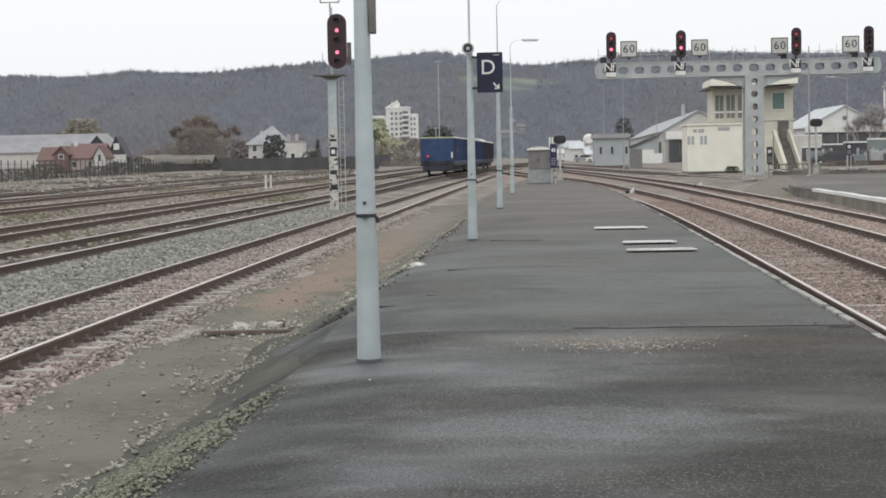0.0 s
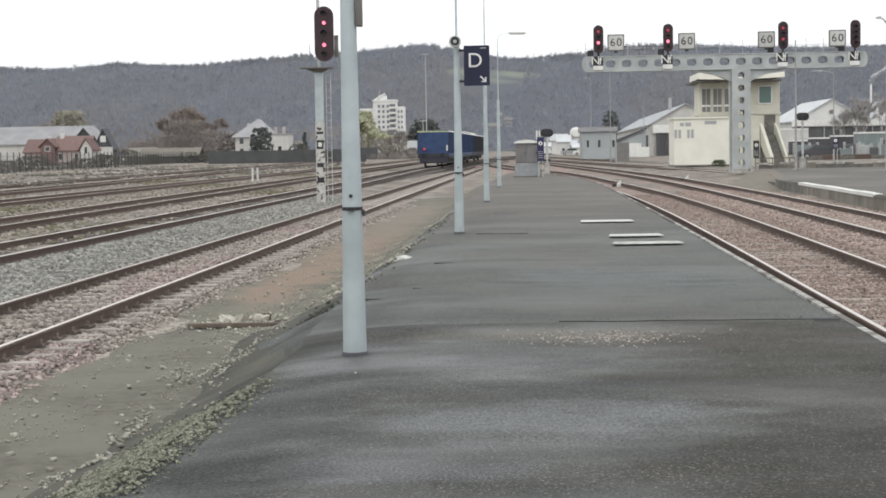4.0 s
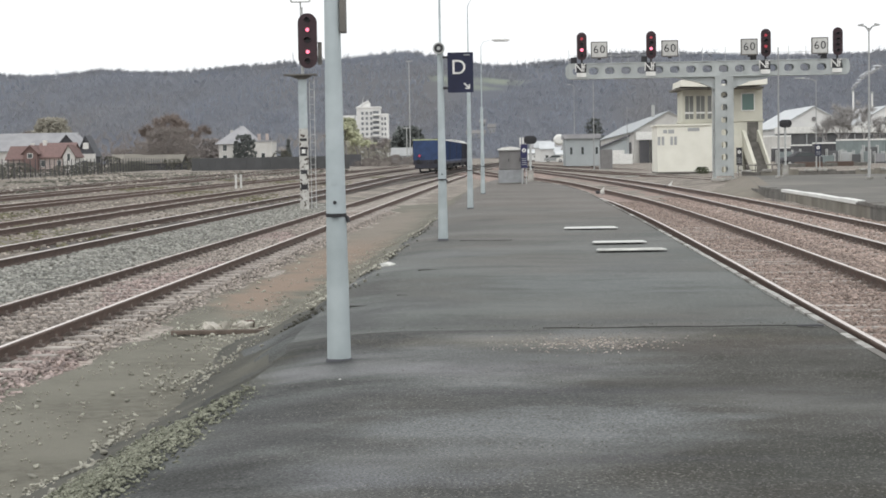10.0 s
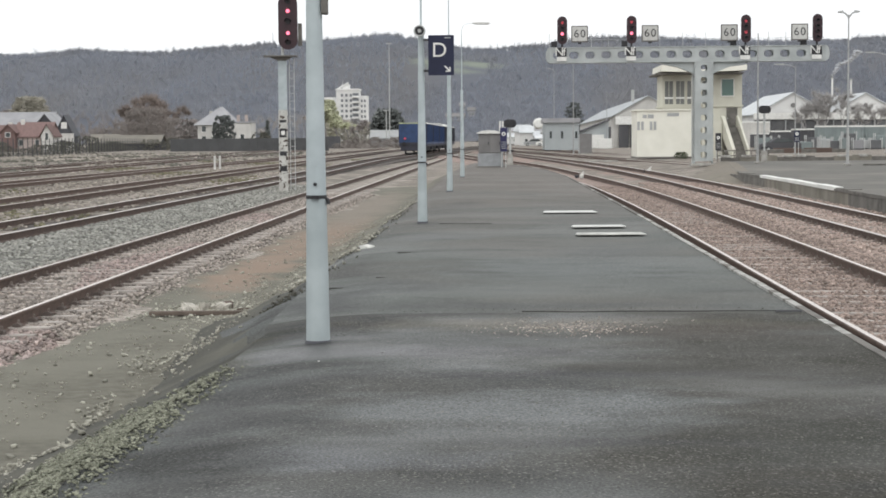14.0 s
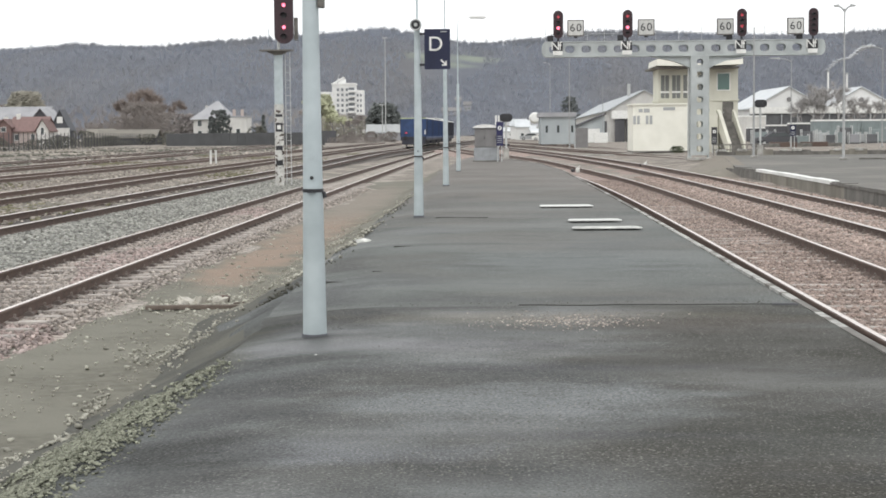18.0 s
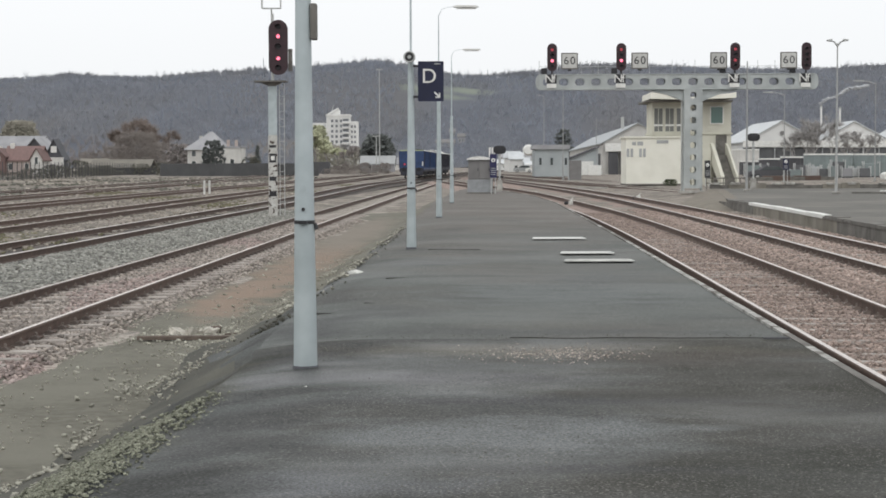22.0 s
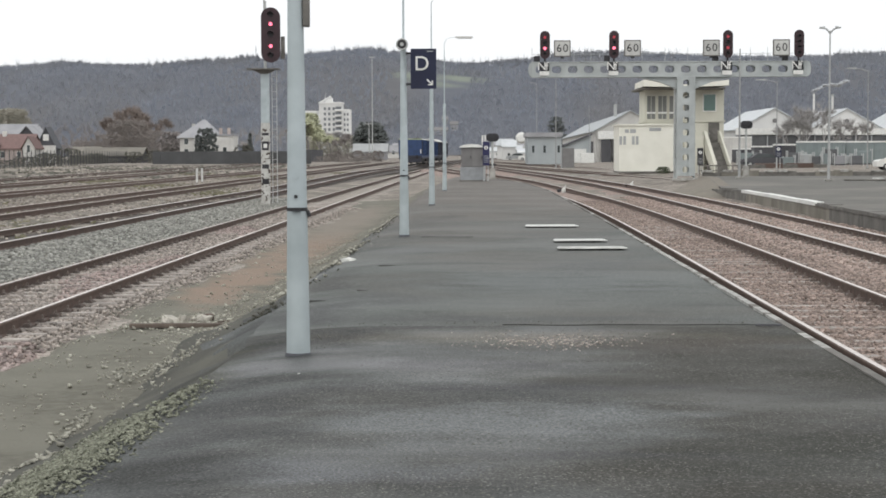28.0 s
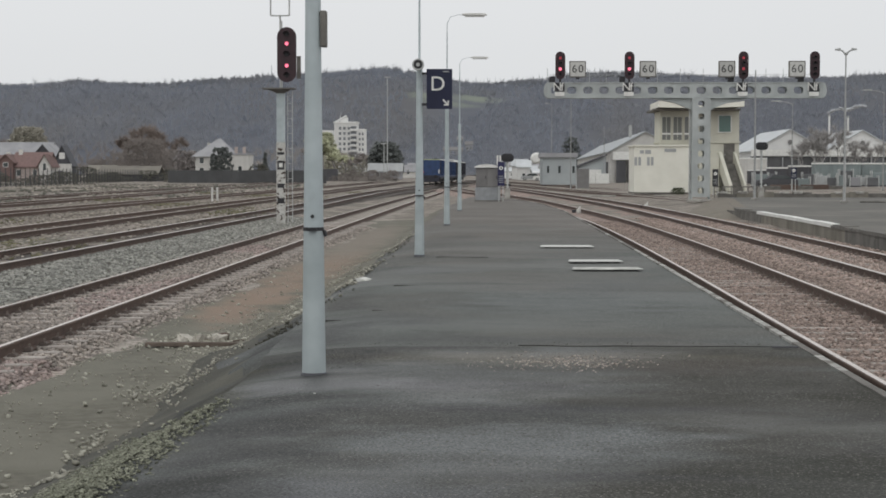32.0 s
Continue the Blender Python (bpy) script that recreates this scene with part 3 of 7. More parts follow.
def build_ground():
    xs = np.unique(np.concatenate([[-3000, -1500, -700, -350, -200, -140, -100, -80], np.arange(-60, -14, 1.5), np.arange(-14, 20, 0.35), np.arange(20, 80, 4), [100, 150, 250, 400, 800, 1500, 3000]]))
    ys = np.unique(np.concatenate([[-300, -80, -30, -10], np.arange(0, 60, 0.5), np.arange(60, 140, 2), np.arange(140, 400, 10), [450, 600, 900, 1400, 2000, 4500]]))
    X, Y = np.meshgrid(xs, ys)
    Z = gz(X) + 0.02 * np.sin(X * 2.1 + np.sin(Y * 0.7)) * np.cos(Y * 1.3) * (np.abs(Y) < 120) * (np.abs(X) < 60)
    V = np.stack([X, Y, Z], -1).reshape(-1, 3)
    nx = len(xs)
    F = [(j * nx + i, j * nx + i + 1, (j + 1) * nx + i + 1, (j + 1) * nx + i) for j in range(len(ys) - 1) for i in range(nx - 1)]
    me = from_arrays("ground", V, F, M_GROUND)
    me.materials.append(M_DIRT)
    for p in me.polygons:
        p.use_smooth = True
        if -5.2 < p.center.x < 2.5 and p.center.y < 70:
            p.material_index = 1
    tagged(new("ground", me), "gravelly grey-brown railway yard ground", "ground", kind="structure")


build_ground()


# ---------------- platform with a sloping side ----------------
def edge_r(y):
    return float(np.interp(y, [-30, 10, 24, 36, 63, 77, 94, 99], [2.58, 2.6, 2.68, 2.73, 2.71, 2.25, 0.84, 0.5]))


def edge_l(y):
    return float(np.interp(y, [-30, 6, 7.5, 10.5, 13, 16, 18.5, 21.5, 30, 52, 80, 99], [-2.05, -2.05, -1.99, -1.86, -1.88, -2.0, -2.03, -1.94, -1.9, -2.0, -2.0, -1.6])) + 0.06 * noise.noise((y * 0.45, 0.0, 2.0)) + 0.03 * noise.noise((y * 2.3, 4.0, 2.0))


def build_platform():
    V, F = [], []
    ys = np.concatenate([np.arange(-30, 0, 3), np.arange(0, 40, 0.4), np.arange(40, 99.1, 1.5)])
    n = 16
    for y in ys:
        a, b = edge_l(y), edge_r(y) - 0.085
        for i in range(n):
            x = a + (b - a) * i / (n - 1)
            dip = 0.006 * math.sin(x * 1.1 + y * 0.5) * math.cos(y * 0.33) - 0.09 * max(0.0, 1 - i / 4.0) ** 2
            if y > 13.65:
                dip -= 0.015
            V.append((x, y, dip))
    for j in range(len(ys) - 1):
        for i in range(n - 1):
            F.append((j * n + i, j * n + i + 1, (j + 1) * n + i + 1, (j + 1) * n + i))
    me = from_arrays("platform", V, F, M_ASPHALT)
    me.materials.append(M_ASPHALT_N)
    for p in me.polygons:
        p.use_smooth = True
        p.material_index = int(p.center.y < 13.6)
    ob = tagged(new("platform", me), "worn dark grey asphalt platform surface with damp patches, sheen in the colour", "platform", kind="structure")
    # sloping earth flank
    V, F = [], []
    k = 9
    for y in ys:
        a = edge_l(y)
        foot = a - (1.15 + 0.12 * math.sin(y * 0.8))
        for i in range(k):
            u = i / (k - 1)
            z = -0.10 - 0.52 * (u ** 0.9) + 0.035 * noise.noise((y * 1.6, u * 3, 1.0))
            V.append((a + 0.02 + (foot - a) * u + 0.06 * noise.noise((y * 2.1, u * 2, 5.0)), y, z - 0.02 * (i == 0)))
    for j in range(len(ys) - 1):
        for i in range(k - 1):
            F.append((j * k + i, (j + 1) * k + i, (j + 1) * k + i + 1, j * k + i + 1))
    me = from_arrays("platform_flank", V, F, M_SLOPE)
    me.materials.append(M_MOSS)
    me.materials.append(M_ASPHALT)
    me.materials.append(M_ASPHALT_N)
    me.materials.append(M_DIRT)
    for p in me.polygons:
        p.use_smooth = True
        if p.center.y < 10.9 and p.center.x > edge_l(p.center.y) - 0.66 - 0.1 * math.sin(p.center.y * 2.3):
            p.material_index = 1
        elif p.index % (k - 1) < (3 + round(1.4 * math.sin(p.center.y * 1.7) + 0.9 * math.sin(p.center.y * 4.1)) if p.center.y < 19 else 3):
            p.material_index = 2 if p.center.y > 30 else 3
        elif p.center.y > 18.5 + math.sin(p.center.x * 5):
            p.material_index = 4
    tagged(new("platform_flank", me), "sloping mossy earth flank of the platform", "embankment", kind="structure")
    # end face of the platform
    bm = bmesh.new()
    prism(bm, [(-2.6, -0.6), (-1.6, -0.12), (0.45, -0.03), (0.5, -0.6)], "y", 98.9, 99.2)
    tagged(new("platform_end", to_mesh(bm, "platform_end", M_DARKCONC)), "grimy concrete end of the platform", "platform", kind="structure")


build_platform()


def build_edge_stones():
    """The platform's concrete edge, stone by stone; the white lime paint has partly worn off."""
    ob = thing("platform_edge", "concrete edge stones of the platform with worn white paint", "platform edge", kind="structure")
    rng = random.Random(4)
    y = -8.0
    while y < 96:
        L = 1.0 if y < 60 else 2.0
        x0, x1 = edge_r(y), edge_r(y + L)
        worn = y < 11.8 or 12.8 < y < 13.7 or y > 29 and rng.random() < 0.7
        bm = bmesh.new()
        g = 0.004
        zt = 0.006 + rng.uniform(-0.003, 0.003)
        vs = [bm.verts.new(p) for p in ((x0 - 0.09, y + g, zt), (x0, y + g, zt), (x1, y + L - g, zt), (x1 - 0.09, y + L - g, zt),
                                        (x0 - 0.09, y + g, -0.6), (x0, y + g, -0.6), (x1, y + L - g, -0.6), (x1 - 0.09, y + L - g, -0.6))]
        for q in ((0, 1, 2, 3), (0, 4, 5, 1), (1, 5, 6, 2), (2, 6, 7, 3), (3, 7, 4, 0)):
            bm.faces.new([vs[i] for i in q])
        e = [ed for ed in bm.edges if all(v in (vs[1], vs[2]) for v in ed.verts)]
        bmesh.ops.bevel(bm, geom=e, offset=0.025, segments=2, affect="EDGES")
        part("edge_stone", bm, M_DARKCONC if worn else M_LIME, ob)
        y += L


# ---------------- tracks ----------------
def smooth(nodes, step=1.5):
    """Points every step metres along a smooth line through the nodes (x, y)."""
    P = np.array(nodes, float)
    yy = np.arange(P[0, 1], P[-1, 1], step)
    d = np.gradient(P[:, 0], P[:, 1])
    out = []
    for y in yy:
        i = min(max(int(np.searchsorted(P[:, 1], y)) - 1, 0), len(P) - 2)
        h = P[i + 1, 1] - P[i, 1]
        t = (y - P[i, 1]) / h
        x = (2 * t**3 - 3 * t**2 + 1) * P[i, 0] + (t**3 - 2 * t**2 + t) * h * d[i] + (-2 * t**3 + 3 * t**2) * P[i + 1, 0] + (t**3 - t**2) * h * d[i + 1]
        out.append((float(x), float(y)))
    return out


RAIL = [(-0.07, 0), (0.07, 0), (0.07, 0.012), (0.014, 0.03), (0.014, 0.115), (0.036, 0.125), (0.036, 0.147), (0.027, 0.158), (-0.027, 0.158), (-0.036, 0.147), (-0.036, 0.125), (-0.014, 0.115), (-0.014, 0.03), (-0.07, 0.012)]


def sweep(line, off, zb, outline, material, name, top_faces=(), top_mat=None):
    V, F, top = [], [], []
    n = len(outline)
    for i, (x, y) in enumerate(line):
        a, b = line[max(i - 1, 0)], line[min(i + 1, len(line) - 1)]
        d = Vector((b[0] - a[0], b[1] - a[1])).normalized()
        nx, ny = d.y, -d.x
        for u, w in outline:
            V.append((x + nx * (off + u), y + ny * (off + u), zb + w))
    for i in range(len(line) - 1):
        for k in range(n):
            F.append((i * n + k, i * n + (k + 1) % n, (i + 1) * n + (k + 1) % n, (i + 1) * n + k))
            top.append(k in top_faces)
    F.append(tuple(range(n))[::-1])
    F.append(tuple(range((len(line) - 1) * n, len(line) * n)))
    me = from_arrays(name, V, F, material)
    if top_mat:
        me.materials.append(top_mat)
        for p, t in zip(me.polygons, top + [False, False]):
            p.material_index = int(t)
    return me


def sleeper_mesh(name, z):
    bm = bmesh.new()
    prism(bm, [(-0.13, -0.16), (0.13, -0.16), (0.08, 0.0), (-0.08, 0.0)], "x", -1.22, 1.22)
    me = to_mesh(bm, name, M_SLEEPER)
    return me


SLEEPER = sleeper_mesh("sleeper", 0)


def clip_mesh():
    """Two elastic clips with their bolts, one each side of a rail's foot."""
    bm = bmesh.new()
    for s in (-1, 1):
        prism(bm, [(s * 0.05, 0.012), (s * 0.15, 0.0), (s * 0.15, 0.03), (s * 0.11, 0.055), (s * 0.06, 0.04)], "y", -0.045, 0.045)
        tube(bm, [(s * 0.115, 0, 0.03), (s * 0.115, 0, 0.085)], [0.018, 0.016], 6)
    return to_mesh(bm, "rail_clip", M_CLIP)


CLIP = clip_mesh()


# bright: the head faces that take the pale highlight colour.
def track(label, nodes, zr, ballast, sleepers=(0, 0), bed=1.75, worn=True, bright=(6, 7, 8)):
    line = smooth(nodes, 1.5)
    ob = thing("railway_track", label, "railway track", group="yard tracks", kind="structure")
    for s in (-0.7535, 0.7535):
        part("rail", sweep(line, s, zr - 0.158, RAIL, M_RAIL, "rail", bright, M_RAILTOP if worn else M_RAILDULL), M_RAIL, ob, "rusty steel rail with a worn head, highlight in its colour" if worn else "rusty brown steel rail")
    prof = [(-bed - 0.45, -0.14), (-bed, 0.0), (-1.0, 0.02), (0, 0.03), (1.0, 0.02), (bed, 0.0), (bed + 0.45, -0.14)]
    V, F = [], []
    n = len(prof)
    for i, (x, y) in enumerate(line):
        for u, w in prof:
            V.append((x + u, y, zr - 0.2 + w + 0.02 * noise.noise((x + u, y * 0.8, 3.0))))
    for i in range(len(line) - 1):
        for k in range(n - 1):
            F.append((i * n + k, i * n + k + 1, (i + 1) * n + k + 1, (i + 1) * n + k))
    part("ballast_bed", from_arrays("ballast_bed", V, F, ballast), ballast, ob, "bed of crushed stone ballast")
    if sleepers[1]:
        y = sleepers[0]
        L = np.array(line)
        while y < sleepers[1]:
            x = float(np.interp(y, L[:, 1], L[:, 0]))
            dx = float(np.interp(y + 1, L[:, 1], L[:, 0])) - x
            s = part("sleeper", SLEEPER, M_SLEEPER, ob)
            if y < 40:
                for side in (-0.7535, 0.7535):
                    c = part("rail_clip", CLIP, M_CLIP, ob)
                    c.matrix_local = pose(x + side, y, zr - 0.135, 0, 0, -math.degrees(dx))
            s.matrix_local = pose(x, y, zr - 0.132 + random.Random(int(y * 10)).uniform(-0.01, 0.008), 0, 0, -math.degrees(dx))
            y += 0.6
    return ob


L1 = [(-6.03, -20), (-6.03, 20), (-6.03, 60), (-5.9, 120), (-5.2, 200), (-2.5, 300), (3, 420)]
L2 = [(-10.5, -20), (-10.2, 34), (-9.9, 90), (-9.5, 143), (-9.2, 154), (-8.98, 165), (-8.78, 182), (-8.6, 200), (-7.75, 245), (-6.2, 290), (-3.8, 340), (0, 400), (6, 470)]
R1 = [(3.8, -20), (3.93, 15), (4.12, 30), (4.2, 42), (4.05, 58), (3.4, 76), (2.05, 104), (0.6, 121), (-2.2, 150), (-5.0, 185)]
R2 = [(6.9, -20), (7.33, 28), (7.46, 45), (7.4, 64), (7.05, 84), (5.9, 112), (3.6, 150), (0.5, 200), (-2, 245)]
track("straight track with concrete sleepers in pinkish ballast", L1, -0.41, M_BALLAST, (9.0, 66), bright=(7,))
TRAIN_TRACK = track("rusty rails in oily dark ballast, the goods train's track", L2, -0.30, M_OILY, bed=0.95)
for piece in TRAIN_TRACK.children:
    for v in piece.data.vertices:
        v.co.z += float(np.interp(v.co.y, [80, 138], [0, 0.18]))
track("rusty yard track in stony ground", [(-12.6, -20), (-13.75, 45), (-14.3, 100), (-14.9, 170), (-15.2, 300)], -0.2, M_GROUND, worn=False)
track("rusty yard track in stony ground", [(-20, -20), (-20, 66), (-20.1, 160), (-20.4, 300)], -0.2, M_GROUND, worn=False)
track("rusty yard track in stony ground", [(-23.0, -10), (-25.7, 85), (-29.0, 180), (-32.5, 300)], -0.2, M_GROUND, worn=False)
track("rusty yard track in stony ground", [(-28.0, -10), (-31.3, 104), (-34.5, 200), (-38, 300)], -0.2, M_GROUND, worn=False)
track("curving platform track in brown ballast", R1, -0.25, M_BALLAST_R, (11.0, 50), bright=(7,))
track("curving track beside the far platform in brown ballast", R2, -0.25, M_BALLAST_R, (24.0, 56))
track("rusty siding crossing the yard", [(12.6, 99), (10.5, 125), (7.2, 160), (3.5, 205), (-1, 260)], -0.22, M_GROUND, worn=False)
track("rusty siding crossing the yard", [(17.0, 110), (14.2, 145), (10.8, 185), (7, 235), (2, 300)], -0.22, M_GROUND, worn=False)


# ---------------- platform lamp posts ----------------
def lamp_post(m, first):
    ob = thing("lamp_post", "pale grey tapered steel lamp post standing on the platform", "lamp post", m, "platform lamp posts")
    bm = bmesh.new()
    tube(bm, [(0, 0, 1.06), (0, 0, 2.2), (0, 0, 3.3)], [0.0725, 0.06, 0.052], 20)
    part("column", bm, M_POLE, ob)
    bm = bmesh.new()
    tube(bm, [(0, 0, -0.03), (0, 0, 0.5), (0, 0, 1.06)], [0.0875, 0.081, 0.073], 20)
    part("column_foot", bm, M_POLE_LOW, ob, "slightly darker lower column below the strap")
    bm = bmesh.new()
    tube(bm, [(0, 0, -0.03), (0, 0, 0.004), (0, 0, 0.014)], [0.1, 0.097, 0.0905], 20)
    part("base_grime", bm, M_SLATE, ob, "dark collar at the foot")
    bm = bmesh.new()
    tube(bm, [(0, 0, 1.045), (0, 0, 1.07)], [0.077, 0.077], 20)
    box(bm, -0.03, 0.03, -0.1, -0.07, 1.045, 1.07)
    part("clamp_band", bm, M_BLACK, ob, "dark steel strap round the column")
    bm = bmesh.new()
    tube(bm, [(0.065, -0.02, 1.05), (0.082, -0.02, 1.04), (0.09, -0.02, 1.005)], [0.01, 0.014, 0.013], 8)
    part("hook", bm, M_BLACK, ob, "small black cable hook")
    bm = bmesh.new()
    tube(bm, [(0, -0.068, 1.15), (0, -0.08, 1.15)], [0.014, 0.014], 8)
    part("bolt", bm, M_BLACK, ob)
    bm = bmesh.new()
    tube(bm, [(0, -0.066, 1.3), (0, -0.072, 1.3)], [0.026, 0.026], 10)
    part("cover_cap", bm, M_POLE, ob)
    bm = bmesh.new()
    tube(bm, [(0, 0, 3.3), (0, 0, 3.36), (0, 0, 5.2), (0, 0, 5.62), (0.09, 0, 5.8), (0.28, 0, 5.86), (0.45, 0, 5.87)], [0.05, 0.02, 0.015, 0.011, 0.007, 0.006, 0.006], 8)
    part("upper_tube", bm, M_POLE, ob)
    bm = bmesh.new()
    prism(bm, [(0.42, 5.85), (1.05, 5.84), (1.12, 5.86), (1.05, 5.895), (0.55, 5.9), (0.42, 5.885)], "y", -0.1, 0.1)
    head = part("luminaire", bm, M_WHITE, ob, "long flat grey lamp head")
    part("diffuser", bbox(0.5, 1.05, -0.08, 0.08, 5.81, 5.828), M_WHITE, head)
    if first:
        part("junction_box", bbox(0.055, 0.1, -0.05, 0.05, 2.37, 2.63, 0.008), M_DARKCONC, ob, "slim grey cable box")
    return ob


# ---------------- hanging platform sign ----------------
def platform_sign():
    m = pose(-0.965, 28.86, 2.91)
    ob = thing("platform_sign", "navy enamel platform sign with white letter D and arrow", "sign", m)
    bm = bmesh.new()
    plate(bm, 0.45, 0.70, 0.05, 0.012)
    part("panel", bm, M_NAVY, ob)
    letters("D", 0.36, M_WHITE, ob, pose(-0.03, -0.029, 0.08, 90), "letter")
    bm = bmesh.new()
    prism(bm, [(0.055, -0.055), (0.055, 0.03), (0.032, 0.03), (0.032, -0.013), (-0.04, 0.058), (-0.058, 0.04), (0.013, -0.032), (-0.03, -0.032), (-0.03, -0.055)], "y", -0.004, 0.0)
    arrow = part("arrow", bm, M_WHITE, ob)
    arrow.matrix_local = pose(0.11, -0.027, -0.235)
    part("caption_bar", bbox(0.06, 0.17, -0.031, -0.027, 0.295, 0.312), M_GREYWALL, ob, "tiny unreadable line of writing")
    for z in (0.27, -0.27):
        part("bracket", bbox(-0.31, -0.225, -0.012, 0.012, z - 0.02, z + 0.02), M_BLACK, ob)
    return ob


def loudspeaker():
    m = pose(-1.335, 28.77, 3.33)
    ob = thing("loudspeaker", "round grey loudspeaker with a dark cone on a lamp post", "loudspeaker", m)
    bm = bmesh.new()
    n = 20
    pts = [(0.05, 0.09), (0.1, 0.06), (0.105, -0.06), (0.09, -0.075), (0.075, -0.06)]
    rings = [[bm.verts.new((r * math.cos(k / n * math.tau), y, r * math.sin(k / n * math.tau))) for k in range(n)] for r, y in pts]
    for a, b in zip(rings, rings[1:]):
        for k in range(n):
            bm.faces.new((a[k], a[(k + 1) % n], b[(k + 1) % n], b[k]))
    bm.faces.new(rings[0])
    part("horn", bm, M_GALV, ob)
    bm = bmesh.new()
    tube(bm, [(0, -0.062, 0), (0, -0.02, 0)], [0.085, 0.06], 20)
    cone = part("cone", bm, M_BLACK, ob)
    bm = bmesh.new()
    tube(bm, [(0, -0.075, 0), (0, -0.04, 0)], [0.032, 0.035], 14)
    part("dust_cap", bm, M_GALV, cone)


# ---------------- colour light signals ----------------
def signal_head(parent, w, h, lights, material_on, name="signal_head"):
    """A tall oval black target with round lamps under hoods, facing -y, centred."""
    bm = bmesh.new()
    plate(bm, w, h, 0.03, w / 2 - 0.001, 10)
    bmesh.ops.bevel(bm, geom=[e for e in bm.edges if len(e.link_faces) == 2 and e.calc_face_angle(0) > 1], offset=0.008, segments=1, affect="EDGES")
    # The target's maroon tint stands for the glow of its lenses.
    head = part(name, bm, M_SIGHEAD, parent, "tall round-ended black signal target tinted with red lens bloom")
    part("lamp_case", bbox(-w * 0.3, w * 0.3, 0.016, 0.26, -h * 0.4, h * 0.4, 0.02), M_BLACK, head)
    for z, on, r in lights:
        bm = bmesh.new()
        tube(bm, [(0, -0.016, z), (0, -0.035, z)], [r, r * 0.9], 16)
        part("lamp", bm, on, head, "lit red lens" if on is M_RED else "")
        bm = bmesh.new()
        n = 12
        for k in range(n):
            a0, a1 = math.pi * k / n, math.pi * (k + 1) / n
            R = r * 1.25
            bm.faces.new([bm.verts.new(p) for p in ((R * math.cos(a0), -0.016, z + R * math.sin(a0)), (R * math.cos(a1), -0.016, z + R * math.sin(a1)),
                                                    (R * math.cos(a1), -0.2, z + R * math.sin(a1)), (R * math.cos(a0), -0.2, z + R * math.sin(a0)))])
        bmesh.ops.remove_doubles(bm, verts=bm.verts[:], dist=1e-4)
        bmesh.ops.solidify(bm, geom=bm.faces[:], thickness=0.006)
        part("hood", bm, M_BLACK, head)
    return head


def mast_signal():
    ob = thing("mast_signal", "tall signal mast with peeling white paint and two red lights", "railway signal", pose(-8.2, 63.0, -0.5))
    bm = bmesh.new()
    prism(bm, [(-0.17, -0.07), (0.17, -0.07), (0.17, -0.045), (0.02, -0.04), (0.02, 0.04), (0.17, 0.045), (0.17, 0.07), (-0.17, 0.07), (-0.17, 0.045), (-0.02, 0.04), (-0.02, -0.04), (-0.17, -0.045)], "z", 0.0, 3.1)
    part("mast", bm, M_MAST, ob, "steel mast with peeling white paint and rust")
    bm = bmesh.new()
    prism(bm, [(-0.16, -0.065), (0.16, -0.065), (0.16, 0.065), (-0.16, 0.065)], "z", 3.1, 5.15)
    part("upper_mast", bm, M_POLE, ob, "plain grey upper mast")
    for z, h in ((2.05, 0.34), (1.35, 0.16), (0.75, 0.2), (2.62, 0.1)):
        part("mast_plate", bbox(-0.13, 0.13, -0.082, -0.072, z, z + h), M_BLACK, ob, "dark plate on the mast")
    part("inner_plate", bbox(-0.07, 0.07, -0.09, -0.083, 2.14, 2.3), M_WHITE, ob)
    bm = bmesh.new()
    for s in (0.24, 0.42):
        tube(bm, [(s, 0.2, 0.0), (s, 0.2, 5.1)], [0.016, 0.016], 6)
    for k in range(17):
        tube(bm, [(0.24, 0.2, 0.25 + 0.29 * k), (0.42, 0.2, 0.25 + 0.29 * k)], [0.011, 0.011], 5)
    part("ladder", bm, M_GALV, ob)
    bm = bmesh.new()
    box(bm, -0.68, 0.56, -0.32, 0.3, 5.13, 5.18)
    prism(bm, [(-0.5, 5.13), (0.4, 5.13), (0.12, 4.98), (-0.15, 4.98)], "y", -0.1, 0.1)
    part("gallery", bm, M_DARKCONC, ob, "small dark steel service platform")
    bm = bmesh.new()
    tube(bm, [(0.0, 0.12, 5.15), (0.0, 0.12, 7.75)], [0.06, 0.06], 10)
    part("neck", bm, M_GALV, ob)
    hd = signal_head(ob, 0.74, 2.1, [(0.42, M_RED, 0.07), (-0.42, M_RED, 0.07), (0.02, M_BLACK, 0.1), (-0.78, M_BLACK, 0.09), (0.78, M_BLACK, 0.09)], M_RED)
    hd.matrix_local = pose(0.25, -0.12, 6.45)
    part("number_plate_holder", bbox(0.62, 0.78, -0.02, 0.0, 5.55, 6.4), M_DARKCONC, ob, "narrow grey side plate")
    bm = bmesh.new()
    for a, b in (((-0.38, 0, 7.95), (0.34, 0, 7.95)), ((0.34, 0, 7.95), (0.34, 0, 8.62)), ((0.34, 0, 8.62), (-0.38, 0, 8.62)), ((-0.38, 0, 8.62), (-0.38, 0, 7.95)), ((-0.02, 0.1, 7.7), (-0.02, 0, 7.95))):
        tube(bm, [a, b], [0.03, 0.03], 6)
    part("top_frame", bm, M_GALV, ob, "empty rectangular frame of a lamp carrier")
    box_bm = bbox(-0.4, 0.36, -0.12, 0.2, 8.6, 8.8, 0.02)
    part("top_case", box_bm, M_GALV, ob)


# ---------------- signal gantry ----------------
def word(text, size, half, material, parent, y, name):
    """Two characters side by side, each a part of its own."""
    for k, ch in enumerate(text):
        letters(ch, size, material, parent, pose(-half if k == 0 else half, y, 0.0, 90), name)


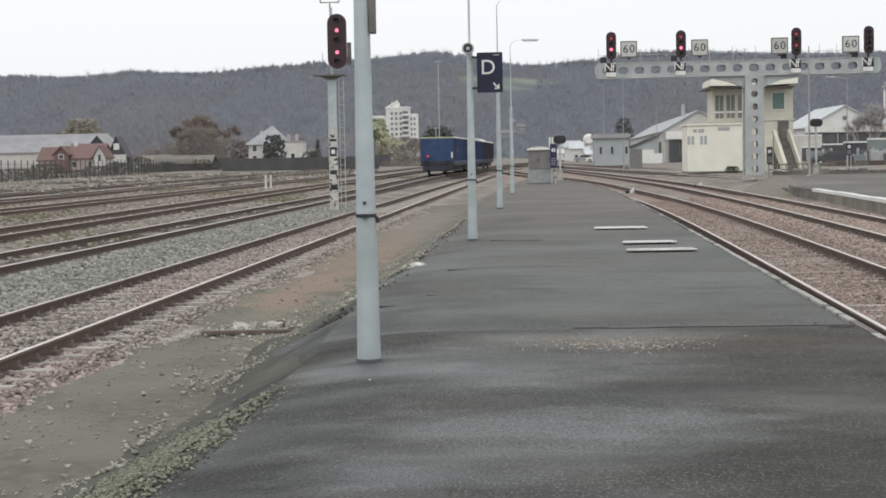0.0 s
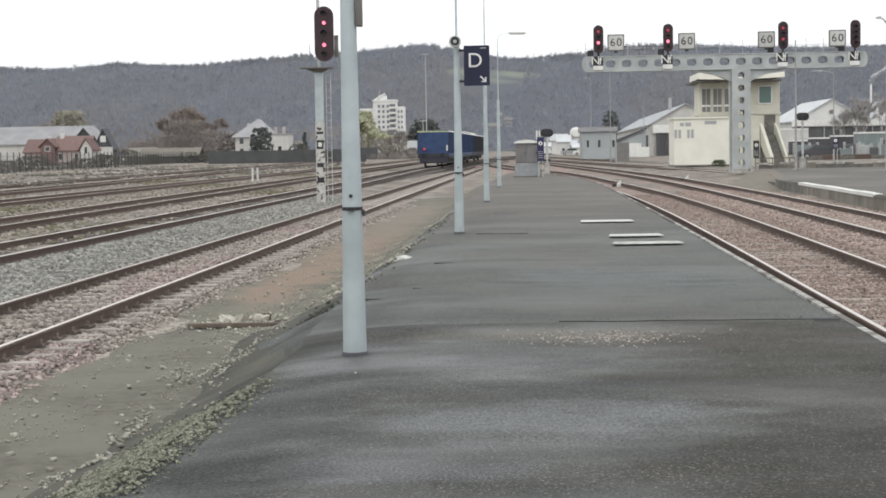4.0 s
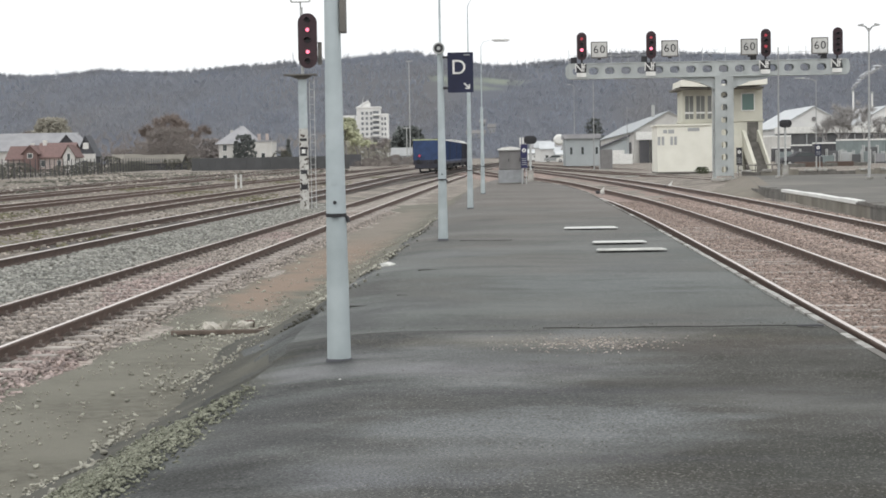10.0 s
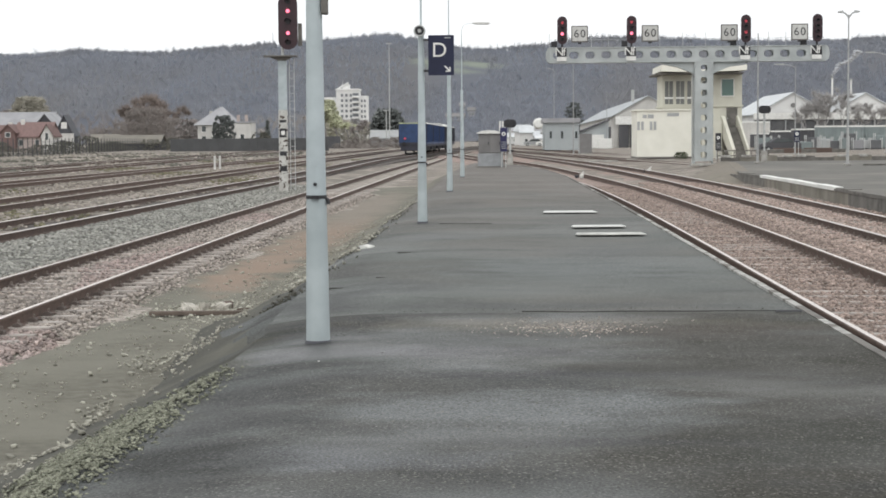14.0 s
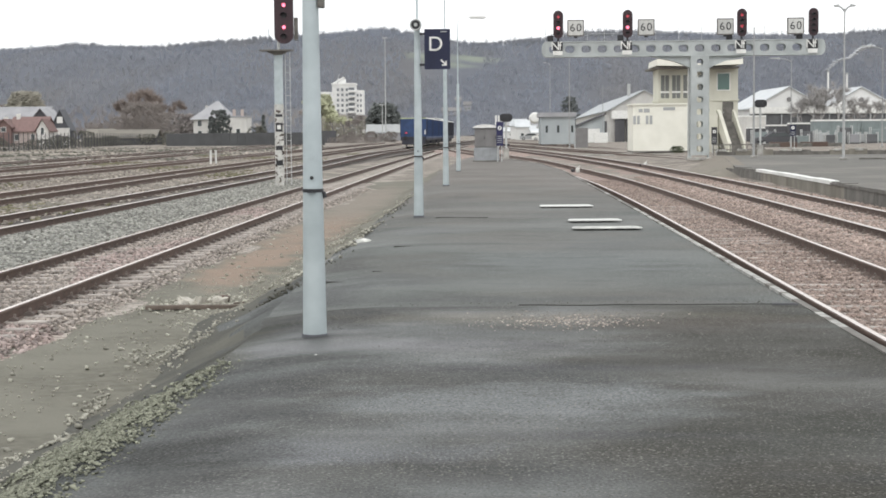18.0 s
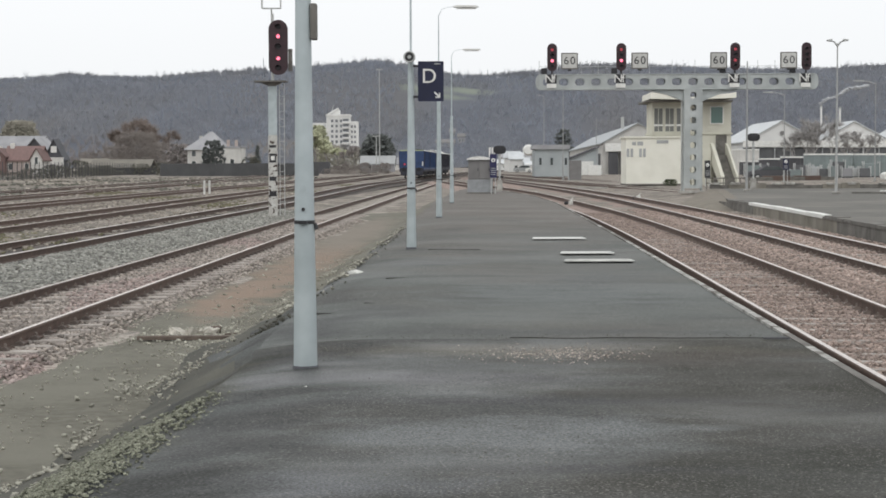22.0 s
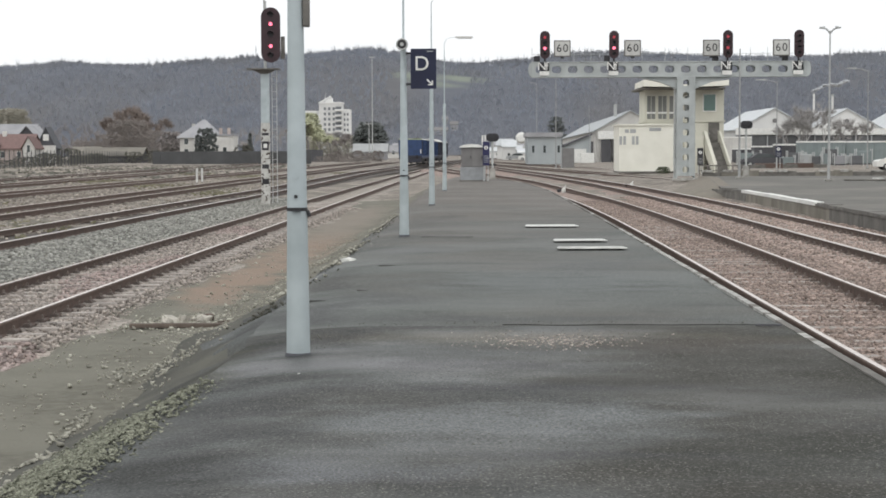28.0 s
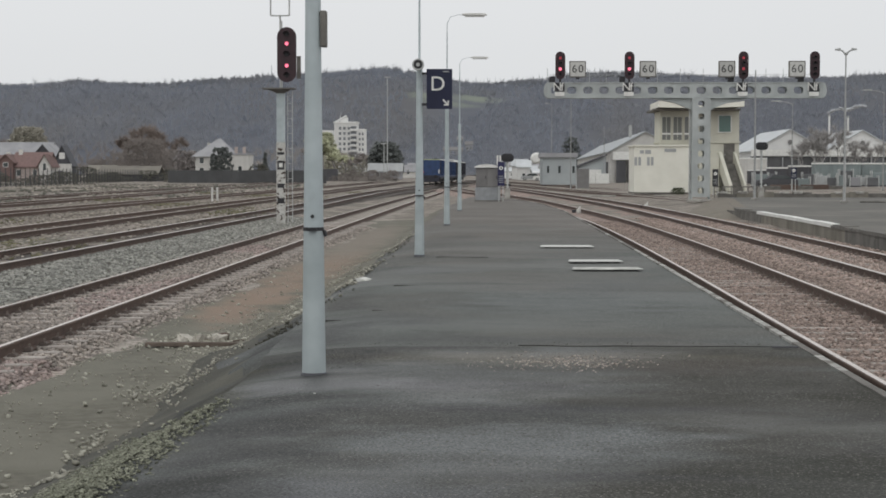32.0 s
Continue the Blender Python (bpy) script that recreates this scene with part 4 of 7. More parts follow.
def perforated(bm, cells, w, h, holes, y0, y1):
    """A row of cells along x, each w wide and h high, with an oval hole (half sizes) through it, from y0 to y1. holes: a flag a cell."""
    n = 20
    for c, flag in enumerate(cells):
        cx = c * w
        out, inn = [], []
        for k in range(n):
            a = (k + 0.5) / n * math.tau
            ca, sa = math.cos(a), math.sin(a)
            s = min(w / 2 / abs(ca) if abs(ca) > 1e-6 else 9, h / 2 / abs(sa) if abs(sa) > 1e-6 else 9)
            out.append((cx + s * ca, s * sa))
            e = 3.0
            rr = (abs(ca / holes[0]) ** e + abs(sa / holes[1]) ** e) ** (-1 / e)
            inn.append((cx + rr * ca, rr * sa))
        for y in (y0, y1):
            o = [bm.verts.new((u, y, v)) for u, v in out]
            i = [bm.verts.new((u, y, v)) for u, v in inn]
            for k in range(n):
                bm.faces.new((o[k], o[(k + 1) % n], i[(k + 1) % n], i[k]))
            for sx in (-1, 1):
                for sz in (-1, 1):
                    corner = bm.verts.new((cx + sx * w / 2, y, sz * h / 2))
                    ks = sorted(range(n), key=lambda k: (out[k][0] - corner.co.x) ** 2 + (out[k][1] - corner.co.z) ** 2)[:2]
                    bm.faces.new((corner, o[ks[0]], o[ks[1]]))
            if not flag:
                bm.faces.new(i)
            if y == y0:
                first = i
            elif flag:
                for k in range(n):
                    bm.faces.new((first[k], first[(k + 1) % n], i[(k + 1) % n], i[k]))
    bmesh.ops.remove_doubles(bm, verts=bm.verts[:], dist=1e-4)


GY = 93.6


def gantry():
    ob = thing("signal_gantry", "grey T-shaped steel signal gantry with oval holes", "signal gantry", pose(11.71, GY, -0.2))
    s = GY / 2900
    x0, x1 = (966 - 872) * s - 11.71, (1446 - 872) * s - 11.71
    nc = 17
    w = (x1 - x0) / nc
    for y in (-0.32, 0.28):
        bm = bmesh.new()
        perforated(bm, [1] * nc, w, 0.8, (0.27, 0.2), y, y + 0.04)
        b = part("beam_web", bm, M_GANTRY, ob, "long grey web plate with a row of oval holes")
        b.matrix_local = pose(x0 + w / 2, 0, 6.3)
    for z in (5.86, 6.70):
        part("beam_flange", bbox(x0 - 0.02, x1 + 0.02, -0.36, 0.36, z, z + 0.045), M_GANTRY, ob)
    for x, sgn in ((x0, -1), (x1, 1)):
        bm = bmesh.new()
        o = [(x, 5.86), (x, 6.74)] + [(x + sgn * 0.22 * math.cos(radians(a)), 6.3 + 0.44 * math.sin(radians(a))) for a in (75, 50, 25, 0, -25, -50, -75)]
        prism(bm, o, "y", -0.32, 0.32)
        part("beam_end", bm, M_GANTRY, ob)
    bm = bmesh.new()
    perforated(bm, [1] * 8, 0.7, 1.05, (0.175, 0.175), -0.36, -0.33)
    c = part("column_face", bm, M_GANTRY, ob, "column plate with a row of round holes")
    c.matrix_local = Matrix.Translation((0, 0, 0.62)) @ Euler((0, radians(-90), 0)).to_matrix().to_4x4()
    bm = bmesh.new()
    perforated(bm, [1] * 8, 0.7, 1.05, (0.175, 0.175), 0.33, 0.36)
    c = part("column_face", bm, M_GANTRY, ob)
    c.matrix_local = Matrix.Translation((0, 0, 0.62)) @ Euler((0, radians(-90), 0)).to_matrix().to_4x4()
    for sx in (-1, 1):
        part("column_side", bbox(sx * 0.5 - 0.02, sx * 0.5 + 0.02, -0.38, 0.38, 0.0, 5.86), M_GANTRY, ob)
        bm = bmesh.new()
        prism(bm, [(sx * 0.52, 5.858), (sx * 0.52, 5.2), (sx * 0.75, 5.33), (sx * 1.4, 5.6), (sx * 2.62, 5.858)], "y", -0.16, 0.16)
        part("gusset", bm, M_GANTRY, ob, "long tapered haunch under the beam")
        bm = bmesh.new()
        prism(bm, [(sx * 0.52, 5.195), (sx * 0.52, 5.165), (sx * 0.77, 5.3), (sx * 1.42, 5.57), (sx * 2.66, 5.83), (sx * 2.62, 5.855), (sx * 1.4, 5.595), (sx * 0.75, 5.325)], "y", -0.3, 0.3)
        part("haunch_flange", bm, M_GANTRY, ob)
        for k in range(7):
            z = 0.5 + k * 0.75
            part("cable_clip", bbox(sx * 0.56 - 0.03, sx * 0.56 + 0.03, -0.06, 0.06, z, z + 0.12), M_GALV, ob)
    bm = bmesh.new()
    tube(bm, [(-0.62, -0.1, 0), (-0.62, -0.1, 5.8)], [0.045, 0.045], 8)
    part("conduit", bm, M_GALV, ob)
    part("foot_plate", bbox(-0.7, 0.7, -0.5, 0.5, 0, 0.14, 0.02), M_CONCRETE, ob)
    for px in (966, 1040, 1070, 1160, 1200, 1240, 1350, 1380):
        x = (px - 872) * s - 11.71
        bm = bmesh.new()
        tube(bm, [(x, 0.3, 6.74), (x, 0.3, 7.55)], [0.014, 0.014], 6)
        part("stanchion", bm, M_GALV, ob)
    bm = bmesh.new()
    tube(bm, [(x0, 0.3, 7.2), (x1, 0.3, 7.2)], [0.012, 0.012], 6)
    part("handrail", bm, M_GALV, ob)
    # what the beam carries
    for px, sx, on in ((990, 1021, (M_DIMRED, M_RED)), (1113, 1146, (M_DIMRED, M_RED)), (1315, 1286, (M_DIMRED, M_DIMRED)), (1441, 1410, (M_BLACK, M_BLACK))):
        x = (px - 872) * s * 0.982
        sg = thing("gantry_signal", "black oval signal head with red light on the gantry", "railway signal", pose(x, GY - 0.35, 6.46), "gantry signals")
        hd = signal_head(sg, 0.56, 1.56, [(0.42, on[0], 0.08), (-0.2, on[1], 0.085), (0.1, M_BLACK, 0.09), (-0.52, M_BLACK, 0.09)], M_RED)
        hd.matrix_local = pose(0, -0.1, 1.03)
        bm = bmesh.new()
        tube(bm, [(0, 0.06, 0.0), (0, 0.06, 1.2)], [0.06, 0.06], 8)
        part("stem", bm, M_BLACK, sg)
        pl = thing("route_plate", "dark enamel plate with white letters Nf on the gantry", "sign", pose(x - 0.03, GY - 0.4, 6.27), "gantry plates")
        bm = bmesh.new()
        plate(bm, 0.56, 0.52, 0.03, 0.02)
        part("panel", bm, M_BLACK, pl)
        word("Nf", 0.66, 0.14, M_WHITE, pl, -0.019, "letter")
        part("small_plate", bbox(-0.27, 0.27, -0.02, 0.01, -0.5, -0.27), M_WHITE, pl, "small blank white plate below")
        X = (sx - 872) * s * 0.982
        sp = thing("speed_sign", "square white speed sign with black number 60", "sign", pose(X, GY - 0.35, 7.28), "gantry speed signs")
        bm = bmesh.new()
        plate(bm, 0.94, 0.92, 0.12, 0.04)
        part("case", bm, M_DARKCONC, sp, "grey steel case")
        bm = bmesh.new()
        plate(bm, 0.82, 0.8, 0.02, 0.02)
        p = part("panel", bm, M_SIGNFACE, sp)
        p.matrix_local = pose(0, -0.066, 0)
        word("60", 0.62, 0.185, M_BLACK, sp, -0.082, "digit")
        part("foot", bbox(-0.1, 0.1, -0.05, 0.05, -0.56, -0.45), M_BLACK, sp)
        jb = sx - 45 if sx < 1200 else sx + 8
        X = (jb - 872) * s * 0.982
        solid("relay_box", bbox(-0.17, 0.17, -0.15, 0.15, 0, 0.34, 0.03), M_BLACK, "small black relay box standing on the gantry", "box", pose(X, GY - 0.1, 6.545), "gantry relay boxes")


# ---------------- signal box ----------------
def window_part(parent, x0, x1, z0, z1, y, glassmat, framemat, mullions=1, wall_y=0.0):
    bm = bmesh.new()
    t = 0.07
    box(bm, x0, x1, y - 0.05, y + 0.02, z0, z0 + t)
    box(bm, x0, x1, y - 0.05, y + 0.02, z1 - t, z1)
    box(bm, x0, x0 + t, y - 0.05, y + 0.02, z0 + t, z1 - t)
    box(bm, x1 - t, x1, y - 0.05, y + 0.02, z0 + t, z1 - t)
    for k in range(1, mullions):
        x = x0 + (x1 - x0) * k / mullions
        box(bm, x - 0.03, x + 0.03, y - 0.04, y + 0.02, z0 + t, z1 - t)
    w = part("window", bm, framemat, parent)
    part("pane", bbox(x0 + t * 0.5, x1 - t * 0.5, y - 0.01, y + 0.005, z0 + t * 0.5, z1 - t * 0.5), glassmat, w)
    return w


def signal_box():
    Y = 128.0
    ob = thing("signal_box", "cream plastered railway signal box with an upper glazed cabin", "building", pose(0, Y, -0.2))
    part("lower_wall", bbox(10.9, 15.2, 0, 5.0, 0.0, 3.68), M_CREAMW, ob, "plain cream plastered lower block")
    part("parapet", bbox(10.78, 15.2, -0.12, 5.1, 3.68, 3.8), M_CREAMW, ob)
    part("plinth", bbox(10.86, 15.2, -0.04, 5.0, 0.0, 0.12), M_DARKCONC, ob)
    for x0, x1, z0, z1 in ((11.75, 12.2, 3.1, 3.4), (11.35, 11.65, 3.12, 3.38), (13.25, 14.15, 3.25, 3.5)):
        bm = bmesh.new()
        box(bm, x0, x1, -0.03, 0.02, z0, z1)
        v = part("vent", bm, M_GREYWALL, ob, "grey ventilation grille")
    for x0, n in ((10.93, 2), (11.9, 2)):
        for k in range(n):
            part("glass_block", bbox(x0 + k * 0.3, x0 + k * 0.3 + 0.2, -0.03, 0.02, 2.2, 2.85), M_GREYWALL, ob)
    part("upper_wall", bbox(12.95, 19.1, 0.6, 5.0, 0.0, 6.55), M_CREAM, ob, "cream plastered tower wall")
    part("sill_band", bbox(12.85, 19.2, 0.5, 5.1, 3.95, 4.07), M_CREAM, ob)
    # glazed front
    for k in range(3):
        x = 13.05 + k * 0.87
        w = window_part(ob, x, x + 0.78, 4.12, 6.05, 0.58, M_CABGLASS, M_CREAM, 1)
        part("mullion", bbox(x + 0.37, x + 0.41, 0.545, 0.575, 4.19, 5.98), M_CREAM, w)
        part("transom", bbox(x + 0.05, x + 0.73, 0.5, 0.545, 4.6, 4.74), M_WHITE, w, "white cross rail in the window")
    w = window_part(ob, 15.95, 16.75, 4.12, 6.05, 0.58, M_CABGLASS, M_CREAM, 1)
    part("transom", bbox(16.0, 16.7, 0.5, 0.545, 4.6, 4.74), M_WHITE, w)
    window_part(ob, 17.45, 18.5, 4.75, 6.15, 0.58, M_GREENGLASS, M_WHITE, 1)
    # shallow butterfly-edged roof
    bm = bmesh.new()
    prism(bm, [(12.62, 6.66), (12.66, 7.16), (12.9, 7.16), (15.6, 6.8), (16.2, 6.8), (18.9, 7.1), (19.2, 7.16), (19.2, 6.72), (16.0, 6.58)], "y", -1.3, 5.6)
    part("roof", bm, M_CREAMW, ob, "thick cream overhanging roof slab")
    # Dark slab: the shade under the roof is put into its colour.
    part("soffit", bbox(12.3, 19.0, -0.9, 5.4, 6.44, 6.56), M_DARKCONC, ob, "soffit slab coloured dark grey for the roof's shade")
    part("landing", bbox(17.3, 19.1, -0.1, 0.58, 2.16, 2.3), M_DARKCONC, ob)
    # stairs
    st = thing("stairs", "steep concrete outdoor stairs with solid cream parapets", "stairs", pose(18.62, Y - 2.5, -0.2, 0, 0, 11))
    for k in range(13):
        part("step", bbox(-0.5, 0.45, k * 0.18, k * 0.18 + 0.22, 0, (k + 1) * 0.18), M_DARKCONC, st)
    for sx, w in ((-0.78, 0.27), (0.46, 0.15)):
        bm = bmesh.new()
        prism(bm, [(-0.1, 0.0), (-0.1, 0.7), (0.3, 1.1), (2.1, 2.95), (2.4, 3.2), (2.6, 3.25), (2.6, 2.0), (0.3, 0.0)], "x", sx, sx + w)
        part("parapet", bm, M_CREAM, st, "sloping cream parapet")
    part("stair_wall", bbox(15.9, 17.4, -0.6, 0.58, 0.0, 2.9), M_CREAM, ob, "cream wall beside the stairs")
    door = part("door", bbox(17.9, 18.75, 0.56, 0.6, 2.2, 3.9), M_DARKCONC, ob, "dark grey entrance door at the head of the stairs")
    part("door_handle", bbox(17.96, 18.0, 0.52, 0.56, 3.0, 3.12), M_GALV, door)
    return ob


# ---------------- goods train ----------------
WL = 14.6


def wagon():
    ob = thing("goods_wagon", "dark blue high-sided open bogie goods wagon", "goods wagon", None, "goods train")
    hw = 1.4
    part("floor", bbox(-hw + 0.05, hw - 0.05, 0.1, WL - 0.6, 1.05, 1.2), M_DARKWAGON, ob)
    part("underframe", bbox(-1.15, 1.15, 0.35, WL - 0.9, 0.3, 1.04), M_BOGIE, ob, "dark greasy underframe")
    part("end_skirt", bbox(-1.3, 1.3, 0.0, 0.1, 0.35, 0.86), M_DARKWAGON, ob)
    for s in (-1, 1):
        part("side_wall", bbox(s * hw - 0.03, s * hw + 0.03, 0.12, WL - 0.62, 1.0, 3.17), M_BLUE, ob, "dark blue steel side")
        part("top_rail", bbox(s * hw - 0.07, s * hw + 0.07, 0.05, WL - 0.55, 3.17, 3.29, 0.02), M_PALEGREEN if s < 0 else M_WHITE, ob, "pale worn top rim")
        part("sill", bbox(s * hw - 0.06, s * hw + 0.06, 0.1, WL - 0.6, 0.75, 1.0), M_DARKWAGON, ob)
        for k in range(10):
            y = 0.3 + k * (WL - 1.25) / 9
            part("rib", bbox(s * hw + (0.03 if s > 0 else -0.11), s * hw + (0.11 if s > 0 else -0.03), y, y + 0.12, 1.2, 3.17), M_BLUE if k else M_DARKWAGON, ob)
    for y in (0.1, WL - 0.62):
        part("end_wall", bbox(-hw + 0.03, hw - 0.03, y - 0.03, y + 0.03, 1.0, 3.17), M_BLUE, ob, "flat blue steel end")
        part("end_rail", bbox(-hw, hw, y - 0.06, y + 0.06, 3.17, 3.29), M_PALEGREEN, ob, "pale green top edge")
        part("headstock", bbox(-hw, hw, y - 0.12, y + 0.08, 0.85, 1.2, 0.02), M_DARKWAGON, ob)
    for x in (-1.37, 1.37):
        part("corner_post", bbox(x - 0.05, x + 0.05, 0.02, 0.14, 1.0, 3.17), M_BLUE, ob)
    for y, d in ((-0.02, -1), (WL - 0.54, 1)):
        for x in (-0.88, 0.88):
            bm = bmesh.new()
            tube(bm, [(x, y, 1.03), (x, y + d * 0.38, 1.03)], [0.09, 0.07], 10)
            tube(bm, [(x, y + d * 0.38, 1.03), (x, y + d * 0.43, 1.03)], [0.23, 0.23], 14)
            part("buffer", bm, M_BOGIE, ob, "round greasy buffer")
        bm = bmesh.new()
        tube(bm, [(0, y, 1.0), (0, y + d * 0.25, 0.98), (0, y + d * 0.33, 0.75)], [0.05, 0.05, 0.05], 8)
        part("coupling", bm, M_BOGIE, ob)
    for yb in (2.2, WL - 3.2):
        for s in (-1, 1):
            bm = bmesh.new()
            prism(bm, [(yb - 1.3, 0.5), (yb - 1.2, 0.75), (yb - 0.5, 0.8), (yb + 0.5, 0.8), (yb + 1.2, 0.75), (yb + 1.3, 0.5), (yb + 0.6, 0.42), (yb - 0.6, 0.42)], "x", s * 1.0 - 0.06, s * 1.0 + 0.06)
            part("bogie_frame", bm, M_BOGIE, ob)
        for dy in (-0.9, 0.9):
            bm = bmesh.new()
            for s in (-1, 1):
                tube(bm, [(s * 0.69, 0, 0), (s * 0.83, 0, 0)], [0.46, 0.46], 16)
            tube(bm, [(-0.8, 0, 0), (0.8, 0, 0)], [0.08, 0.08], 8)
            for k in range(4):
                a = k * math.pi / 2
                box(bm, 0.831, 0.845, 0.25 * math.cos(a) - 0.05, 0.25 * math.cos(a) + 0.05, 0.25 * math.sin(a) - 0.05, 0.25 * math.sin(a) + 0.05)
            w = part("wheelset", bm, M_BOGIE, ob, "dark steel wheelset")
            w.matrix_local = pose(0, yb + dy, 0.46)
    return ob


def tail_lamp(parent, x, z):
    bm = bmesh.new()
    tube(bm, [(0, -0.06, 0), (0, 0.0, 0)], [0.18, 0.18], 14)
    t = part("tail_plate", bm, M_DARKWAGON, parent, "round dark tail lamp case")
    t.matrix_local = pose(x, -0.0, z)
    bm = bmesh.new()
    tube(bm, [(0, -0.075, 0), (0, -0.06, 0)], [0.12, 0.12], 14)
    part("lens", bm, mat_tail, t, "red tail lens")


mat_tail = mat("tail_red", (0.6, 0.08, 0.16), None, 3, 0.3, bump=0, glow=(1.0, 0.15, 0.25), glow_strength=0.05)
L2_LINE = np.array(smooth(L2, 1.0))
TRAIN_ZR = -0.12


def train_pose(s):
    x = float(np.interp(s, L2_LINE[:, 1], L2_LINE[:, 0]))
    dx = float(np.interp(s + WL * 0.8, L2_LINE[:, 1], L2_LINE[:, 0])) - x
    return pose(x, s, TRAIN_ZR, 0, 0, -math.degrees(math.atan2(dx, WL * 0.8)))


def tail_at(t):
    return 143.0 + 2.2 * t


WAGONS = []


def build_train():
    w = wagon()
    WAGONS.append(w)
    for k in range(1, 5):
        c = copy_thing(w, train_pose(tail_at(0) + k * WL))
        WAGONS.append(c)
    for c in WAGONS[3:]:
        tagged(c, "dark grimy high-sided open bogie goods wagon")
        for ch in c.children:
            if ch.name.split(".")[0] in ("side_wall", "rib", "end_wall"):
                me = ch.data.copy()
                me.materials.clear()
                me.materials.append(M_DARKWAGON if WAGONS.index(c) > 2 else M_BLUE)
                ch.data = me
    for c in WAGONS[1:3]:
        bm = bmesh.new()
        rng = random.Random(5)
        bmesh.ops.create_grid(bm, x_segments=6, y_segments=24, size=0.5, matrix=Matrix.Translation((0, WL / 2 - 0.3, 3.2)) @ Matrix.Diagonal((2.6, WL - 1.2, 1, 1)))
        for v in bm.verts:
            v.co.z += 0.38 * (1 - (v.co.x / 1.3) ** 2) * rng.uniform(0.5, 1.2) - 0.1
        part("scrap_load", bm, M_DARKWAGON, c, "heaped dark scrap load")
    for k in range(7):
        bm = bmesh.new()
        tube(bm, [(1.35 * math.cos(a), 1.2 + k * 1.9, 3.2 + 0.42 * math.sin(a)) for a in np.linspace(0, math.pi, 9)], [0.06] * 9, 6)
        part("roof_hoop", bm, M_WHITE, WAGONS[3], "pale curved roof hoop")
    tail_lamp(w, -0.82, 1.62)
    part("placard", bbox(1.22, 1.34, -0.02, 0.02, 1.45, 1.95), M_WHITE, w, "pale placard on the corner")
    part("placard", bbox(1.44, 1.46, 3.5, 4.1, 1.9, 2.4), M_WHITE, w, "pale placard on the side")


# ---------------- hill with bare winter woods ----------------
def X32(px, y):
    return math.tan(math.atan((px - 784) / 2900) - 0.03034) * y


def Z32(py, y):
    return 1.45 + (306 - py) / 2900 * y


HX = np.array([-1200, -600, -451, -380, -296, -230, -167, -135, -100, -70, -35, -5, 39, 71, 139, 196, 360, 600, 1200.0])
HH = np.array([87, 88, 90, 97, 92, 92.5, 95.5, 100.5, 105.5, 102, 96.5, 94, 94.5, 98.5, 96, 95, 101, 99, 94.0])


def hill_h(x, y):
    u = np.clip((y - 980) / 670, 0, 1)
    s = u * u * (3 - 2 * u) * 0.75 + 0.25 * u
    xs = x * 1500 / np.maximum(y, 980)
    return (np.interp(xs, HX, HH - 9) * 1.1 - 3.5) * s * np.where(y > 1650, np.clip(1 - (y - 1650) / 900, 0, 1), 1) + 4 * np.sin(x * 0.017 + y * 0.011) * s


def in_meadow(x, y, centre=0.041, half=0.0068):
    u, w = x / y, (hill_h(x, y)) / y
    c = (u + 0.030) / 0.024
    d = (w - centre + 0.001 * np.sin(u * 300)) / half
    return c ** 4 + d ** 4 < 1


def build_hill():
    xs, ys = np.arange(-1000, 1001, 8.0), np.concatenate([np.arange(960, 1700, 7.0), [1760, 1900, 2200, 2600]])
    X, Y = np.meshgrid(xs, ys)
    X = X * (0.5 + Y / 3000)
    lumps = np.random.default_rng(3).normal(0, 0.35, X.shape)
    Z = hill_h(X, Y) - 0.4 + lumps
    nx = len(xs)
    F = [(j * nx + i, j * nx + i + 1, (j + 1) * nx + i + 1, (j + 1) * nx + i) for j in range(len(ys) - 1) for i in range(nx - 1)]
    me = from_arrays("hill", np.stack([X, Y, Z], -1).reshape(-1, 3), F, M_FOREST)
    for p in me.polygons:
        p.use_smooth = True
    tagged(new("hill", me), "long wooded hill ridge behind the town", "hill", kind="structure")
    rng = np.random.default_rng(7)
    n = 12000
    y = 985 + 680 * rng.random(n) ** 0.85
    x = (rng.random(n) * 2 - 1) * 0.34 * y
    ok = ~in_meadow(x, y)
    x, y = x[ok], y[ok]
    # M_CROWN carries the haze as a blue-grey tint.
    tagged(new("woods", bare_crowns("woods", x, y, rng.uniform(3.5, 7.0, len(x)), 22, 0.1, M_CROWN, 21)), "leafless winter woods covering the hill, tinted grey-violet for haze", "woods", kind="stuff")


def bare_crowns(name, x, y, h, blades, w, material, seed):
    """Leafless crowns of height h on the hill: each a fan of thin limbs that spread from a short trunk."""
    rng = np.random.default_rng(seed)
    k = len(x) * blades
    x, y, h = (np.repeat(v, blades) for v in (x, y, h))
    a = rng.normal(0, 0.5, k)
    r = h * rng.uniform(0.5, 0.95, k)
    b0 = np.stack([x + rng.normal(0, 0.07, k) * h, y + rng.normal(0, 0.12, k) * h, hill_h(x, y) + h * rng.uniform(-0.05, 0.45, k)], -1)
    tip = b0 + np.stack([np.sin(a) * r * 0.55, rng.normal(0, 0.15, k) * h, np.cos(a) * r * 0.58], -1)
    turn = rng.uniform(-0.5, 0.5, k)
    side = np.stack([np.cos(turn), np.sin(turn), np.zeros(k)], -1) * (w * rng.uniform(0.5, 1.3, k))[:, None]
    V = np.stack([b0 - side, b0 + side, tip + side * 0.45, tip - side * 0.45], 1).reshape(-1, 3)
    return fast_mesh(name, V, np.arange(len(V)).reshape(-1, 4), material)


